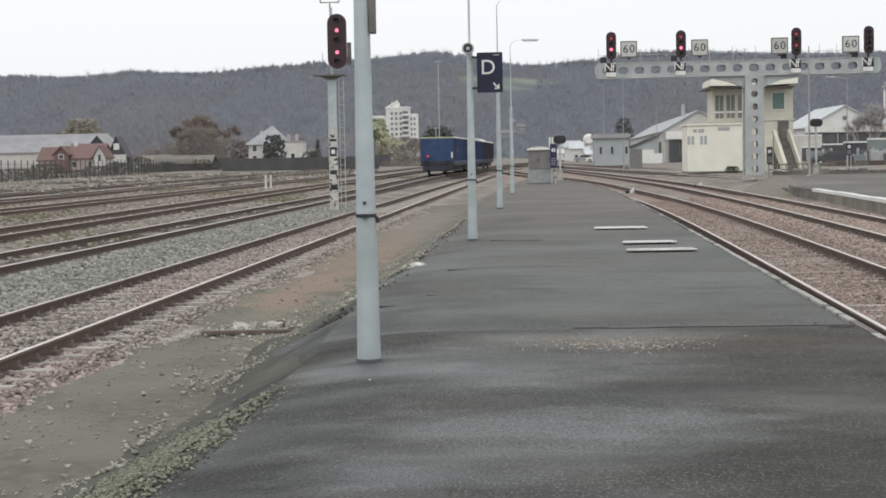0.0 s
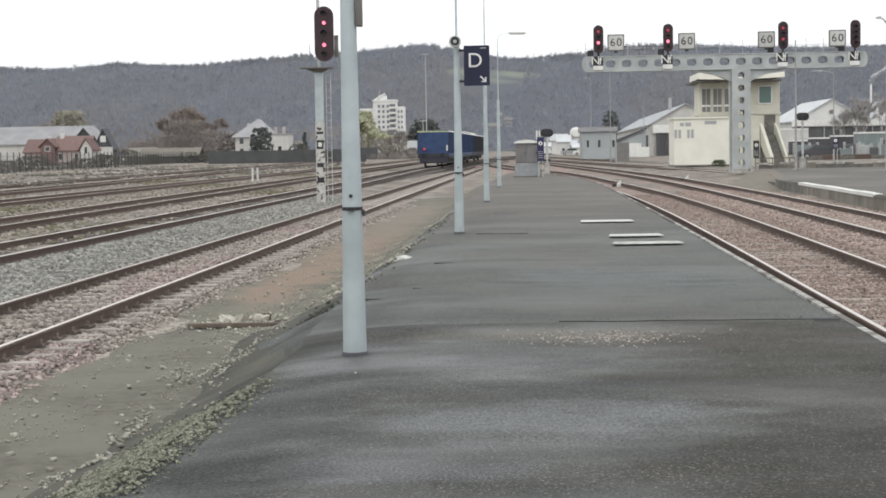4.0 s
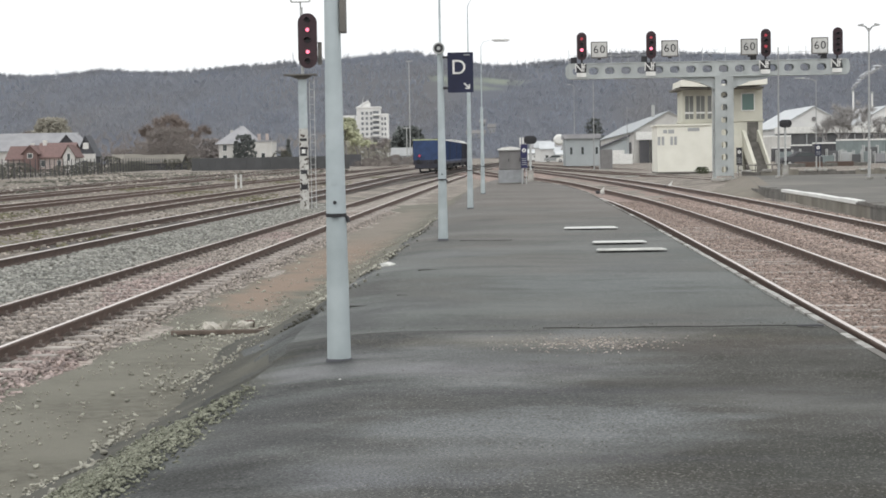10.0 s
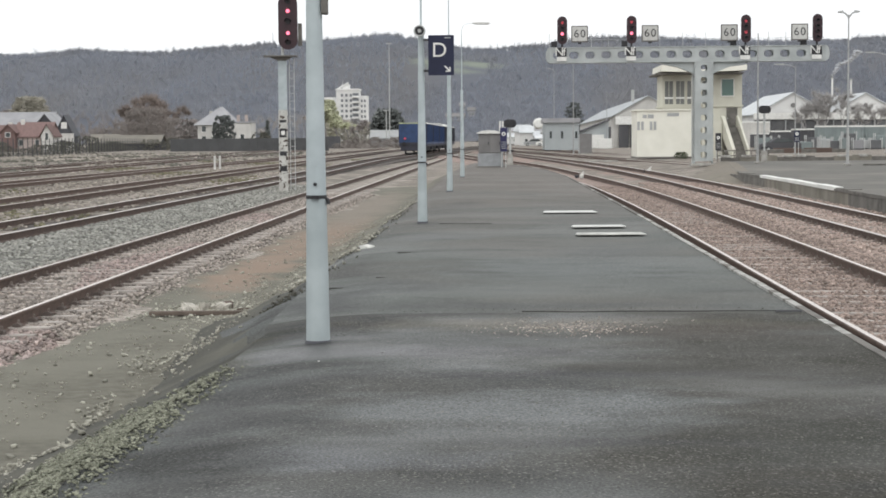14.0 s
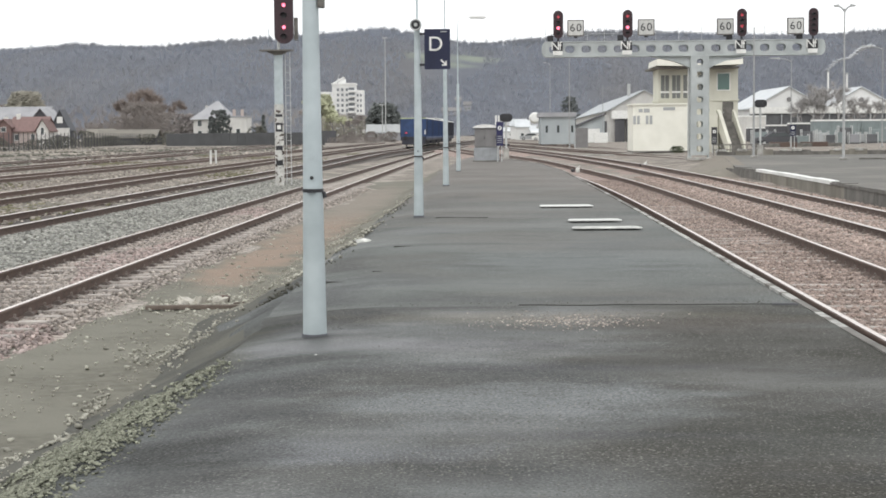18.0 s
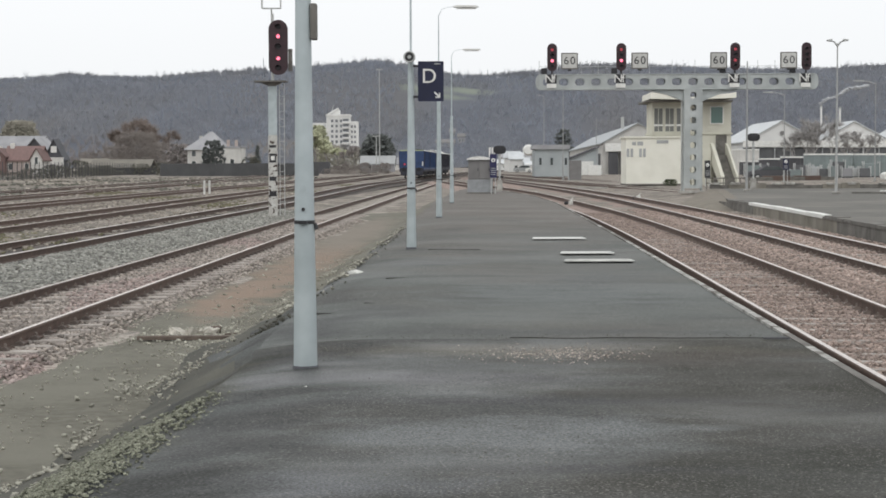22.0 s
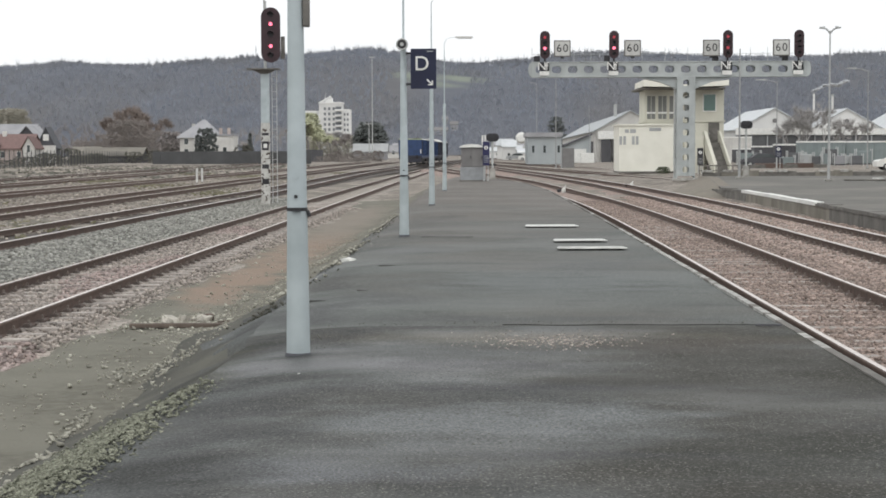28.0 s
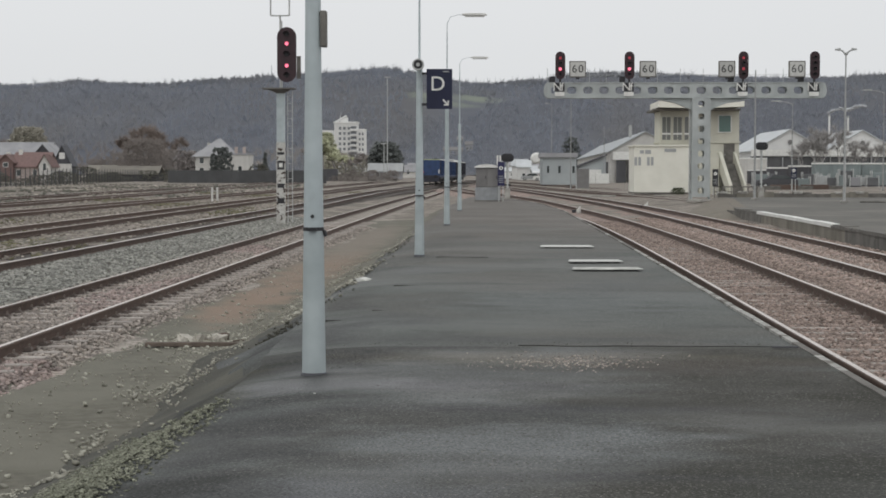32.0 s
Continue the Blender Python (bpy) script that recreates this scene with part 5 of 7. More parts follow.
def build_ridge_fringe():
    """Bare tree tops that stand against the sky along the ridge, with a few small conifers among them."""
    rng = np.random.default_rng(11)
    n = 1700
    y = rng.uniform(1600, 1665, n)
    x = (rng.random(n) * 2 - 1) * 0.34 * y
    swell = 0.5 + 0.5 * np.sin(x * 0.045 + 1.7 * np.sin(x * 0.013))
    h = rng.uniform(4.5, 8.0, n) * (0.75 + 0.4 * swell) * np.where((x > -210) & (x < -90), 1.2, 1.0)
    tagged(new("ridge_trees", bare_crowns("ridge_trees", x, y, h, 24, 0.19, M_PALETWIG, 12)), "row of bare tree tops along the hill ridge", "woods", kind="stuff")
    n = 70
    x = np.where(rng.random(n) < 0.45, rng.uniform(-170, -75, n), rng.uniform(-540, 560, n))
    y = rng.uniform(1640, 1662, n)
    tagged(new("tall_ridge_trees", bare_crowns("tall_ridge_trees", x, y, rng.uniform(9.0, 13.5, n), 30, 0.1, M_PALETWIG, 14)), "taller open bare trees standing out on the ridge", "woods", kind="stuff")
    mast = thing("ridge_mast", "thin radio mast far off on the hill ridge", "mast", pose(X32(480, 1640), 1640, float(hill_h(np.array(X32(480, 1640)), np.array(1640.0))) - 2))
    bm = bmesh.new()
    tube(bm, [(0, 0, 0), (0, 0, 9), (0, 0, 17)], [0.5, 0.35, 0.2], 6)
    part("pole", bm, M_PALETWIG, mast)
    part("antenna", bbox(-0.6, 0.6, -0.2, 0.2, 13, 13.6), M_PALETWIG, mast)
    n = 150
    x = np.where(rng.random(n) < 0.5, rng.uniform(-60, 120, n), rng.uniform(-560, 560, n))
    y = rng.uniform(1630, 1660, n)
    V, F = [], []
    for cx, cy, ch in zip(x, y, rng.uniform(6.5, 10.5, n)):
        z = float(hill_h(cx, cy)) - 0.5
        for k in range(26):
            u = (k + 0.5) / 26
            q = rng.uniform(0, math.tau)
            g = 0.24 * ch * (1.05 - u) * rng.uniform(0.6, 1.1)
            p = np.array([cx, cy, z + u * ch])
            e = np.array([math.cos(q) * g, math.sin(q) * g, -0.1 * ch])
            V += [p + (0, 0, 0.05 * ch), p + e * 0.6 + (0, 0, 0.04 * ch), p + e, p + e * 0.5 - (0, 0, 0.03 * ch)]
            F.append((len(V) - 4, len(V) - 3, len(V) - 2, len(V) - 1))
    tagged(new("ridge_conifers", from_arrays("ridge_conifers", V, F, M_RIDGEGREEN)), "small dark conifers scattered along the hill ridge", "woods", kind="stuff")


# ---------------- build ----------------
build_edge_stones()
for k, y in enumerate((11.85, 28.95, 46.0, 63.1)):
    lamp_post(pose(-1.314 if k == 0 else -1.32, y, -0.02), k == 0)
platform_sign()
loudspeaker()
mast_signal()
gantry()
signal_box()
build_train()
build_hill()
build_ridge_fringe()


# ---------------- trees ----------------
def bare_tree(label, m, h, seed, spread=0.35, leaf=None, dens=1.0):
    """A trunk with limbs and a loose crown of thin twigs."""
    rng = random.Random(seed)
    ob = thing("tree", label, "tree", m, "trees round the yard")
    bm = bmesh.new()
    ends = []

    def grow(p, d, L, r, depth):
        q = p + d * L
        tube(bm, [p, (p + q) / 2 + Vector((rng.uniform(-1, 1), rng.uniform(-1, 1), 0)) * L * 0.05, q], [r, r * 0.85, r * 0.65], 6, False)
        if depth == 0:
            ends.append((q, d))
            return
        for _ in range(3 if depth > 1 else 4):
            e = (d + Vector((rng.uniform(-1, 1), rng.uniform(-1, 1), rng.uniform(-0.2, 0.7))) * (0.75 + spread)).normalized()
            grow(p + d * L * rng.uniform(0.6, 1.0), e, L * rng.uniform(0.55, 0.8), r * 0.55, depth - 1)
    grow(Vector((0, 0, 0)), Vector((rng.uniform(-0.05, 0.05), 0, 1)), h * 0.34, h * (0.011 if leaf in (M_FINETWIG, M_BROWNTWIG) else 0.022), 3)
    part("trunk", bm, leaf if leaf in (M_GREYTWIG, M_HAZETWIG, M_FINETWIG, M_BROWNTWIG) else M_BARK, ob)
    V, F = [], []
    for q, d in ends:
        for _ in range(int(14 * dens)):
            e = (d + Vector((rng.gauss(0, 1), rng.gauss(0, 1), rng.gauss(0.2, 0.8))) * 0.9).normalized()
            L = h * rng.uniform(0.06, 0.16)
            side = e.cross(Vector((rng.gauss(0, 1), rng.gauss(0, 1), rng.gauss(0, 1)))).normalized() * h * (0.006 if leaf is None else 0.0022 if leaf in (M_FINETWIG, M_BROWNTWIG) else 0.004 if leaf in (M_GREYTWIG, M_HAZETWIG, M_FINETWIG, M_BROWNTWIG) else 0.02)
            a = q - e * L * 0.2
            V += [a - side, a + side, a + e * L + side * 0.3, a + e * L * 0.6 - side * 1.2]
            k = len(V)
            F.append((k - 4, k - 3, k - 2, k - 1))
    part("crown", from_arrays("crown", V, F, leaf or M_TWIG), leaf or M_TWIG, ob)
    return ob


def clump_plant(name, label, category, m, w, d, h, material, seed, n=260, conical=False, group="", thin=0.6):
    """A dense shrub or conifer: a short trunk and many small sprays."""
    rng = random.Random(seed)
    ob = thing(name, label, category, m, group)
    bm = bmesh.new()
    tube(bm, [(0, 0, 0), (0, 0, h * 0.8)], [max(0.05, h * 0.02), 0.02], 6)
    part("trunk", bm, M_BARK, ob)
    V, F = [], []
    for _ in range(n):
        z = rng.random() ** (1.4 if conical else 0.9) * h
        f = (1 - z / h * 0.85) if conical else math.sqrt(max(0.05, 1 - (z / h * 1.5 - 0.6) ** 2 * 0.8))
        a, r = rng.random() * math.tau, math.sqrt(rng.random()) * f
        p = Vector((math.cos(a) * r * w / 2, math.sin(a) * r * d / 2, z + 0.02 * h))
        s = h * rng.uniform(0.03, 0.07) if conical else min(w, h) * rng.uniform(0.03, 0.08)
        for _ in range(5):
            e = Vector((rng.gauss(0, 1), rng.gauss(0, 1), rng.gauss(0, 0.7))).normalized()
            g = e.orthogonal().normalized() * s * thin
            V += [p - e * s - g, p + e * s - g, p + e * s * 0.6 + g, p - e * s * 0.6 + g]
            k = len(V)
            F.append((k - 4, k - 3, k - 2, k - 1))
    part("foliage", from_arrays("foliage", V, F, material), material, ob)
    return ob


# ---------------- houses ----------------
def gable_house(label, x, y, w, d, eave, ridge, wall, roof, base=-0.3, along="x", windows=(), chimney=None, rz=0.0, name="house", category="house"):
    """A house with a pitched roof; along: the way its ridge runs. windows: (x0, x1, z0, z1) on the face towards the yard."""
    ob = thing(name, label, category, pose(x, y, base, 0, 0, rz))
    bm = bmesh.new()
    if along == "x":
        prism(bm, [(0, 0), (d, 0), (d, eave), (d / 2, ridge - 0.12), (0, eave)], "x", -w / 2, w / 2)
    else:
        prism(bm, [(-w / 2, 0), (w / 2, 0), (w / 2, eave), (0, ridge - 0.12), (-w / 2, eave)], "y", 0, d)
    part("wall", bm, wall, ob)
    rf = None
    for s in (-1, 1):
        bm = bmesh.new()
        if along == "x":
            c = d / 2
            o = [(c, ridge), (c, ridge - 0.16), (c + s * (d / 2 + 0.35), eave - 0.35), (c + s * (d / 2 + 0.35), eave - 0.16)]
            prism(bm, o, "x", -w / 2 - 0.3, w / 2 + 0.3)
        else:
            o = [(0, ridge), (0, ridge - 0.16), (s * (w / 2 + 0.35), eave - 0.35), (s * (w / 2 + 0.35), eave - 0.16)]
            prism(bm, o, "y", -0.35, d + 0.35)
        rf = part("roof", bm, roof, ob, "sloping roof plane")
    for x0, x1, z0, z1 in windows:
        window_part(ob, x0, x1, z0, z1, -0.01, M_WINDOW, M_WHITE, 1)
    if chimney:
        cx, cz = chimney
        bm = bbox(cx - 0.35, cx + 0.35, d * 0.4, d * 0.4 + 0.6, cz - 1.6, cz, 0.02)
        part("chimney", bm, M_PLASTER, ob)
    return ob


def left_houses():
    Y = 300.0
    # long barn behind
    gable_house("long pale barn with a grey sheet roof", X32(-32, 330), 330, 26, 12, 4.4, 7.9, M_PLASTER, M_FIBRO, windows=((3.2, 4.4, 0.8, 2.8), (6.6, 7.2, 0.8, 2.8)))
    gable_house("small house with dark slate gable facing the yard", X32(75, 312), 312, 3.4, 9, 5.0, 7.2, M_DARKWALL, M_FIBRO, along="y", windows=((-0.5, 0.5, 3.6, 4.8),))
    gable_house("house with dark slate gable and pale lower wall", X32(109, 306), 306, 3.2, 4, 3.0, 6.8, M_SLATE, M_SLATE, along="y")
    solid("lean_to", bbox(-1.6, 1.75, 0, 0.6, 0, 3.3), M_PLASTER, "pale plastered lower front of the slate house", "wall", pose(X32(110, 306), 305.3, -0.3))
    solid("garage_door", bbox(-0.5, 0.5, 0, 0.1, 0, 2.0, 0.02), M_DARKWALL, "dark garage door in the pale front", "door", pose(X32(107, 306), 305.15, -0.3))
    solid("upper_window", bbox(-0.55, 0.55, 0, 0.1, 0, 1.2, 0.02), M_WHITE, "bright white shuttered window in a slate gable", "window", pose(X32(109, 306), 305.85, 3.9))
    gable_house("pinkish house with a red tiled roof", X32(62, Y), Y - 4, 6.4, 7, 2.9, 5.4, M_PINKPLASTER, M_TILE, windows=((-2.4, -1.6, 1.0, 2.2), (0.6, 1.4, 1.0, 2.2)), chimney=(-2.4, 5.9))
    gable_house("small pale gabled wing with a red tiled roof", X32(91, Y), Y - 5, 2.2, 5, 2.9, 5.0, M_PLASTER, M_TILE, along="y", windows=((-0.35, 0.35, 2.0, 3.4),))
    gable_house("red tiled dormer gable of the pinkish house", X32(24, Y), Y - 5.2, 2.6, 5, 3.6, 5.0, M_TILE, M_TILE, along="y", windows=((-0.5, 0.5, 2.6, 3.5),))
    gable_house("low cottage with a red tiled roof", X32(0, Y), Y - 3, 5.0, 7, 2.6, 4.9, M_PINKPLASTER, M_TILE, chimney=(1.5, 5.4))
    # villa
    ob = thing("villa", "pale villa with a hipped grey roof", "house", pose(X32(382, Y), Y, -0.3))
    part("wall", bbox(-3.9, 2.6, 0, 8, 0, 4.7), M_PLASTER, ob)
    bm = bmesh.new()
    v = [bm.verts.new(p) for p in ((-4.6, -0.5, 4.6), (3.2, -0.5, 4.6), (3.2, 8.5, 4.6), (-4.6, 8.5, 4.6), (-0.3, 4, 8.0), (0.2, 4, 8.0))]
    for q in ((0, 1, 5, 4), (1, 2, 5), (2, 3, 4, 5), (3, 0, 4), (3, 2, 1, 0)):
        bm.faces.new([v[i] for i in q])
    part("roof", bm, M_FIBRO, ob, "hipped grey roof")
    for x in (-3.2, -1.2, 1.2):
        window_part(ob, x, x + 0.9, 1.0, 2.6, -0.01, M_WINDOW, M_WHITE)
        window_part(ob, x, x + 0.9, 3.3, 4.5, -0.01, M_WINDOW, M_WHITE)
    part("chimney", bbox(-2.2, -1.7, 3, 3.5, 6.0, 7.2), M_PLASTER, ob)
    ob = thing("annex", "two-storey cream annex with brick chimneys", "house", pose(X32(424, Y), Y - 1, -0.3))
    part("wall", bbox(-1.5, 1.7, 0, 6, 0, 4.9), M_PLASTER, ob)
    part("roof", bbox(-1.6, 1.8, -0.15, 6.1, 4.9, 5.2), M_FIBRO, ob)
    for x in (-1.2, 0.3):
        part("chimney", bbox(x, x + 0.5, 2, 2.6, 5.2, 6.4), M_PINKPLASTER, ob)
    window_part(ob, -0.3, 0.5, 1.0, 2.9, -0.01, M_WINDOW, M_WHITE)
    clump_plant("conifer", "dark broad conifer before a villa", "tree", pose(X32(391, 292), 292, -0.3), 4.4, 3.6, 6.0, M_CONIFER, 3, 420)
    clump_plant("conifer", "dark conifer beside a villa", "tree", pose(X32(330, 318), 318, -0.3), 5.0, 4.5, 5.6, M_TWIG, 5, 420)
    clump_plant("shrub", "grey leafless garden shrub", "shrub", pose(X32(468, 306), 306, -0.3), 1.6, 1.4, 5.2, M_CONIFER, 6, 160, True)
    # low roofs and hedges between
    gable_house("low tan shed behind the fence", X32(225, 305), 305, 11, 6, 1.6, 2.9, M_DARKWALL, M_TANROOF, name="shed", category="shed")
    gable_house("low shed with a pale roof behind the fence", X32(175, 310), 310, 5, 6, 1.7, 3.1, M_DARKWALL, M_TANROOF, name="shed", category="shed")
    for px, w, h, s in ((150, 5, 2.6, 1), (262, 4, 2.0, 2), (300, 4, 2.2, 7), (455, 4, 3, 8)):
        clump_plant("hedge", "olive-brown overgrown hedge behind the fence", "hedge", pose(X32(px, 285), 285, -0.3), w, 2.0, h, M_HEDGE, 40 + s, 200, group="hedges")
    for px, w, h, y, s in ((20, 9, 8, 345, 1), (72, 7, 7, 350, 2), (330, 8, 8, 360, 6), (180, 9, 6, 400, 8), (460, 7, 7, 350, 11)):
        bare_tree("leafless brownish tree beyond the yard fence", pose(X32(px, y), y, -0.3), h * (1.6 if s in (3, 4, 5) else 0.9), 60 + s, leaf=M_HAZETWIG, dens=0.8)
    for px, y, w, h, s in ((255, 395, 13, 12, 1), (290, 405, 10, 9, 2), (225, 410, 12, 8, 3), (180, 400, 10, 6, 4), (330, 380, 7, 6, 5)):
        clump_plant("thicket", "hazy brown leafless thicket behind the yard", "thicket", pose(X32(px, y), y, -0.3), w, 6, h * 0.8, M_THICKET, 400 + s, 1700, group="thickets", thin=0.05)
    for px, y, h, s in ((228, 430, 15, 1), (246, 440, 18, 2), (262, 425, 19, 3), (280, 435, 17, 4), (298, 430, 14, 5), (10, 440, 15, 6)):
        bare_tree("tall reddish-brown leafless tree behind the yard", pose(X32(px, y), y, -0.3), h, 460 + s, leaf=M_BROWNTWIG, dens=3.0)
    clump_plant("willow", "rounded tan budding tree behind houses", "tree", pose(X32(50, 360), 360, -0.3), 9.5, 7, 11.3, M_TAN, 21, 1800, thin=0.15)
    # dark wall at the yard's far side
    wl = thing("boundary_wall", "long dark boundary wall along the yard", "wall", pose(0, 0, 0))
    for k in range(2, 22):
        px0, px1 = 268 + k * 14, 268 + (k + 1) * 14
        y = 268
        part("wall_panel", bbox(X32(px0, y), X32(px1, y) - 0.02, y, y + 0.3, -0.6, 1.75), M_BWALL, wl)


def fence():
    ob = thing("yard_fence", "dark post-and-mesh boundary fence", "fence", pose(0, 0, 0))
    post = to_mesh(bbox(-0.045, 0.045, -0.045, 0.045, 0, 2.25, 0.01), "post", M_FENCE)
    pts = []
    for k in range(76):
        y = 152 + k * 2.75
        x = -57.5 - 0.075 * (y - 195)
        pts.append((x, y))
        p = part("post", post, M_FENCE, ob)
        p.matrix_local = pose(x, y, -0.32)
    wire = []
    for (x0, y0), (x1, y1) in zip(pts, pts[1:]):
        bm = bmesh.new()
        for z in np.arange(0.1, 2.0, 0.28):
            d = 0.012
            v = [bm.verts.new(p) for p in ((x0, y0, z - d), (x1, y1, z - d), (x1, y1, z + d), (x0, y0, z + d))]
            bm.faces.new(v)
        for k in range(1, 6):
            u = k / 6
            x, y = x0 + (x1 - x0) * u, y0 + (y1 - y0) * u
            bm.faces.new([bm.verts.new(p) for p in ((x, y - 0.012, 0.05), (x, y + 0.012, 0.05), (x, y + 0.012, 2.0), (x, y - 0.012, 2.0))])
        w = part("mesh_panel", bm, M_FENCE, ob)
        w.location.z = -0.3
    for k in range(14):
        y = 160 + 15 * k
        clump_plant("bramble", "dark scrubby brambles along the fence", "shrub", pose(-59.2 - 0.075 * (y - 195), y, -0.3), 2.4, 15, 0.9 + 0.4 * (k % 3), M_HEDGE, 90 + k, 620, group="brambles")
    solid("low_kerb", bbox(-0.3, 0.3, 0, 40, 0, 0.3), M_CONCRETE, "low pale concrete kerb behind the fence", "kerb", pose(-61, 205, -0.32, 0, 0, 4.3))


# ---------------- apartment block ----------------
def flats():
    Y = 900.0
    x0, x1 = X32(590, Y), X32(630, Y)
    ob = thing("apartment_block", "tall white apartment block with dark balconies", "apartment building", pose(0, Y, 0))
    top = Z32(219, Y)
    part("wall", bbox(x0, x1, 0, 14, 0, top), M_FLAT, ob)
    part("wing", bbox(x1, X32(644, Y), 2, 14, 0, Z32(229, Y)), M_FLAT, ob, "lower white wing")
    part("parapet", bbox(x0 - 0.3, x1 + 0.3, -0.3, 14.3, top, top + 0.8), M_FLAT, ob)
    part("roof_hut", bbox(x0 + 3, x0 + 7, 4, 9, top + 0.8, top + 3.2), M_FLAT, ob)
    bm = bmesh.new()
    tube(bm, [(x0 + 2, 5, top), (x0 + 3.6, 5, top + 6)], [0.25, 0.15], 6)
    part("aerial", bm, M_GALV, ob)
    part("roof_ramp", tube(bmesh.new(), [(x0 + 0.5, 4, top + 0.6), (x0 + 6.5, 4, top + 4.0)], [0.7, 0.7], 6), M_FLAT, ob, "slanted white roof structure")
    for f in range(9):
        z = top - 3.6 - f * 2.85
        for x in (x0 + 2.6, x0 + 5.0, x1 - 5.0):
            w = part("window", bbox(x, x + 1.3, -0.12, 0.05, z, z + 1.5), M_FARGLASS, ob)
        b = part("balcony", bbox(x1 - 3.6, x1 + 0.6, -1.3, -0.02, z - 0.55, z - 0.35), M_FLAT, ob, "projecting balcony slab")
        part("balcony_recess", bbox(x1 - 3.4, x1 - 0.2, -0.14, 0.05, z - 0.2, z + 1.9), M_FARGLASS, ob, "dark recessed balcony door")
        part("rail", bbox(x1 - 3.6, x1 + 0.6, -1.3, -1.22, z - 0.35, z + 0.45), M_FLAT, b)
        for x in (x1 + 1.0, x1 + 2.7):
            part("window", bbox(x, x + 0.9, 1.88, 2.05, z - 3, z - 1.6), M_FARGLASS, ob)
    ob = thing("apartment_block", "pale yellowish lower apartment block", "apartment building", pose(0, Y + 30, 0))
    part("wall", bbox(X32(556, Y), X32(577, Y), 0, 12, 0, Z32(229, Y)), M_FLAT, ob)
    for f in range(8):
        z = Z32(229, Y) - 3.2 - f * 2.85
        for k in range(3):
            part("window", bbox(X32(559, Y) + k * 1.9, X32(559, Y) + k * 1.9 + 1.0, -0.12, 0.05, z, z + 1.4), M_FARGLASS, ob)
    for px, h, y, s, lf in ((572, 17, 520, 1, M_LEAF), (590, 13, 540, 2, M_LEAF), (555, 14, 560, 3, None), (640, 9, 500, 4, None), (610, 10, 560, 5, M_LEAF), (625, 8, 520, 9, None)):
        bare_tree("tree with fresh pale yellow-green buds" if lf else "leafless tree near the apartment blocks", pose(X32(px, y), y, -0.3), h, 200 + s, leaf=lf, dens=1.8)
    clump_plant("willow", "tall pale yellow-green budding tree before the apartments", "tree", pose(X32(572, 700), 700, -0.3), 11, 8, 18, M_LEAF, 35, 1500)
    for k, (px, h) in enumerate(((590, 11), (603, 9), (618, 10), (632, 9), (648, 10), (660, 8))):
        bare_tree("leafless grey tree before the apartments", pose(X32(px, 660), 660 + k, -0.3), h * 1.3, 240 + k, leaf=M_GREYTWIG, dens=1.2)
    for k, px in enumerate((556, 580, 604, 628, 650)):
        clump_plant("thicket", "tan leafless scrub before the apartments", "thicket", pose(X32(px, 640), 640, -0.3), 9, 6, 7 + k % 3, M_TAN, 430 + k, 500, group="thickets", thin=0.12)
    clump_plant("evergreen", "broad dark evergreen tree", "tree", pose(X32(682, 420), 420, -0.3), 8.6, 7, 9.0, M_CONIFER, 33, 700)
    clump_plant("evergreen", "narrow dark evergreen tree by the yard", "tree", pose(X32(664, 430), 430, -0.3), 5, 5, 7.5, M_CONIFER, 34, 300)
    for k in range(9):
        clump_plant("bramble", "brown winter scrub on the bank at the yard's end", "shrub", pose(X32(592 + 12 * k, 310), 310 + 4 * (k % 3), -0.3), 2.6, 5, 1.1 + 0.5 * (k % 3), M_THICKET, 120 + k, 240, group="brambles")
    # buildings at the yard's end
    gable_house("small grey yard hut with pale gables", X32(680, 400), 400, 8.1, 5, 2.2, 4.0, M_FIBRO, M_GREYWALL, windows=((-2.2, -1.4, 0.6, 1.8), (0.2, 1.0, 0.6, 1.8)), name="hut", category="hut")
    solid("dark_container", bbox(-2.6, 2.6, 0, 2.4, 0, 2.4, 0.04), M_DARKWALL, "dark freight container at the yard's edge", "container", pose(X32(572, 330), 330, -0.3))
    for px, y, h in ((684, 400, 25.0), (678, 380, 8.5), (690, 450, 9)):
        bm = bmesh.new()
        tube(bm, [(0, 0, 0), (0, 0, h)], [0.13, 0.08], 8)
        ob = thing("lattice_mast", "tall thin grey yard lighting mast", "mast", pose(X32(px, y), y, -0.3), "yard masts")
        part("pole", bm, M_GALV, ob)
        part("lamp_bar", bbox(-0.8, 0.8, -0.1, 0.1, h - 0.2, h), M_GALV, ob)
    for px, y, h, w in ((828, 1150, 5, 9), (800, 1130, 3.5, 22), (812, 1180, 4, 7), (1010, 600, 4, 14), (925, 560, 3, 8), (715, 560, 2.2, 7), (735, 760, 4, 8), (945, 640, 4, 10), (912, 700, 5, 8)):
        zb = float(hill_h(np.array(X32(px, y)), np.array(float(y)))) - 0.5 if y > 980 else -0.4
        gable_house("distant pale town house with a grey roof", X32(px, y), y, w * (0.6 if y > 1000 else 1), 7, h, h + 2.2, M_FIBRO if y > 1000 else M_PLASTER, M_CABINET if y > 1000 else M_FIBRO, base=zb, windows=((-1.5, -0.5, 1.2, 2.6), (0.6, 1.6, 1.2, 2.6)))


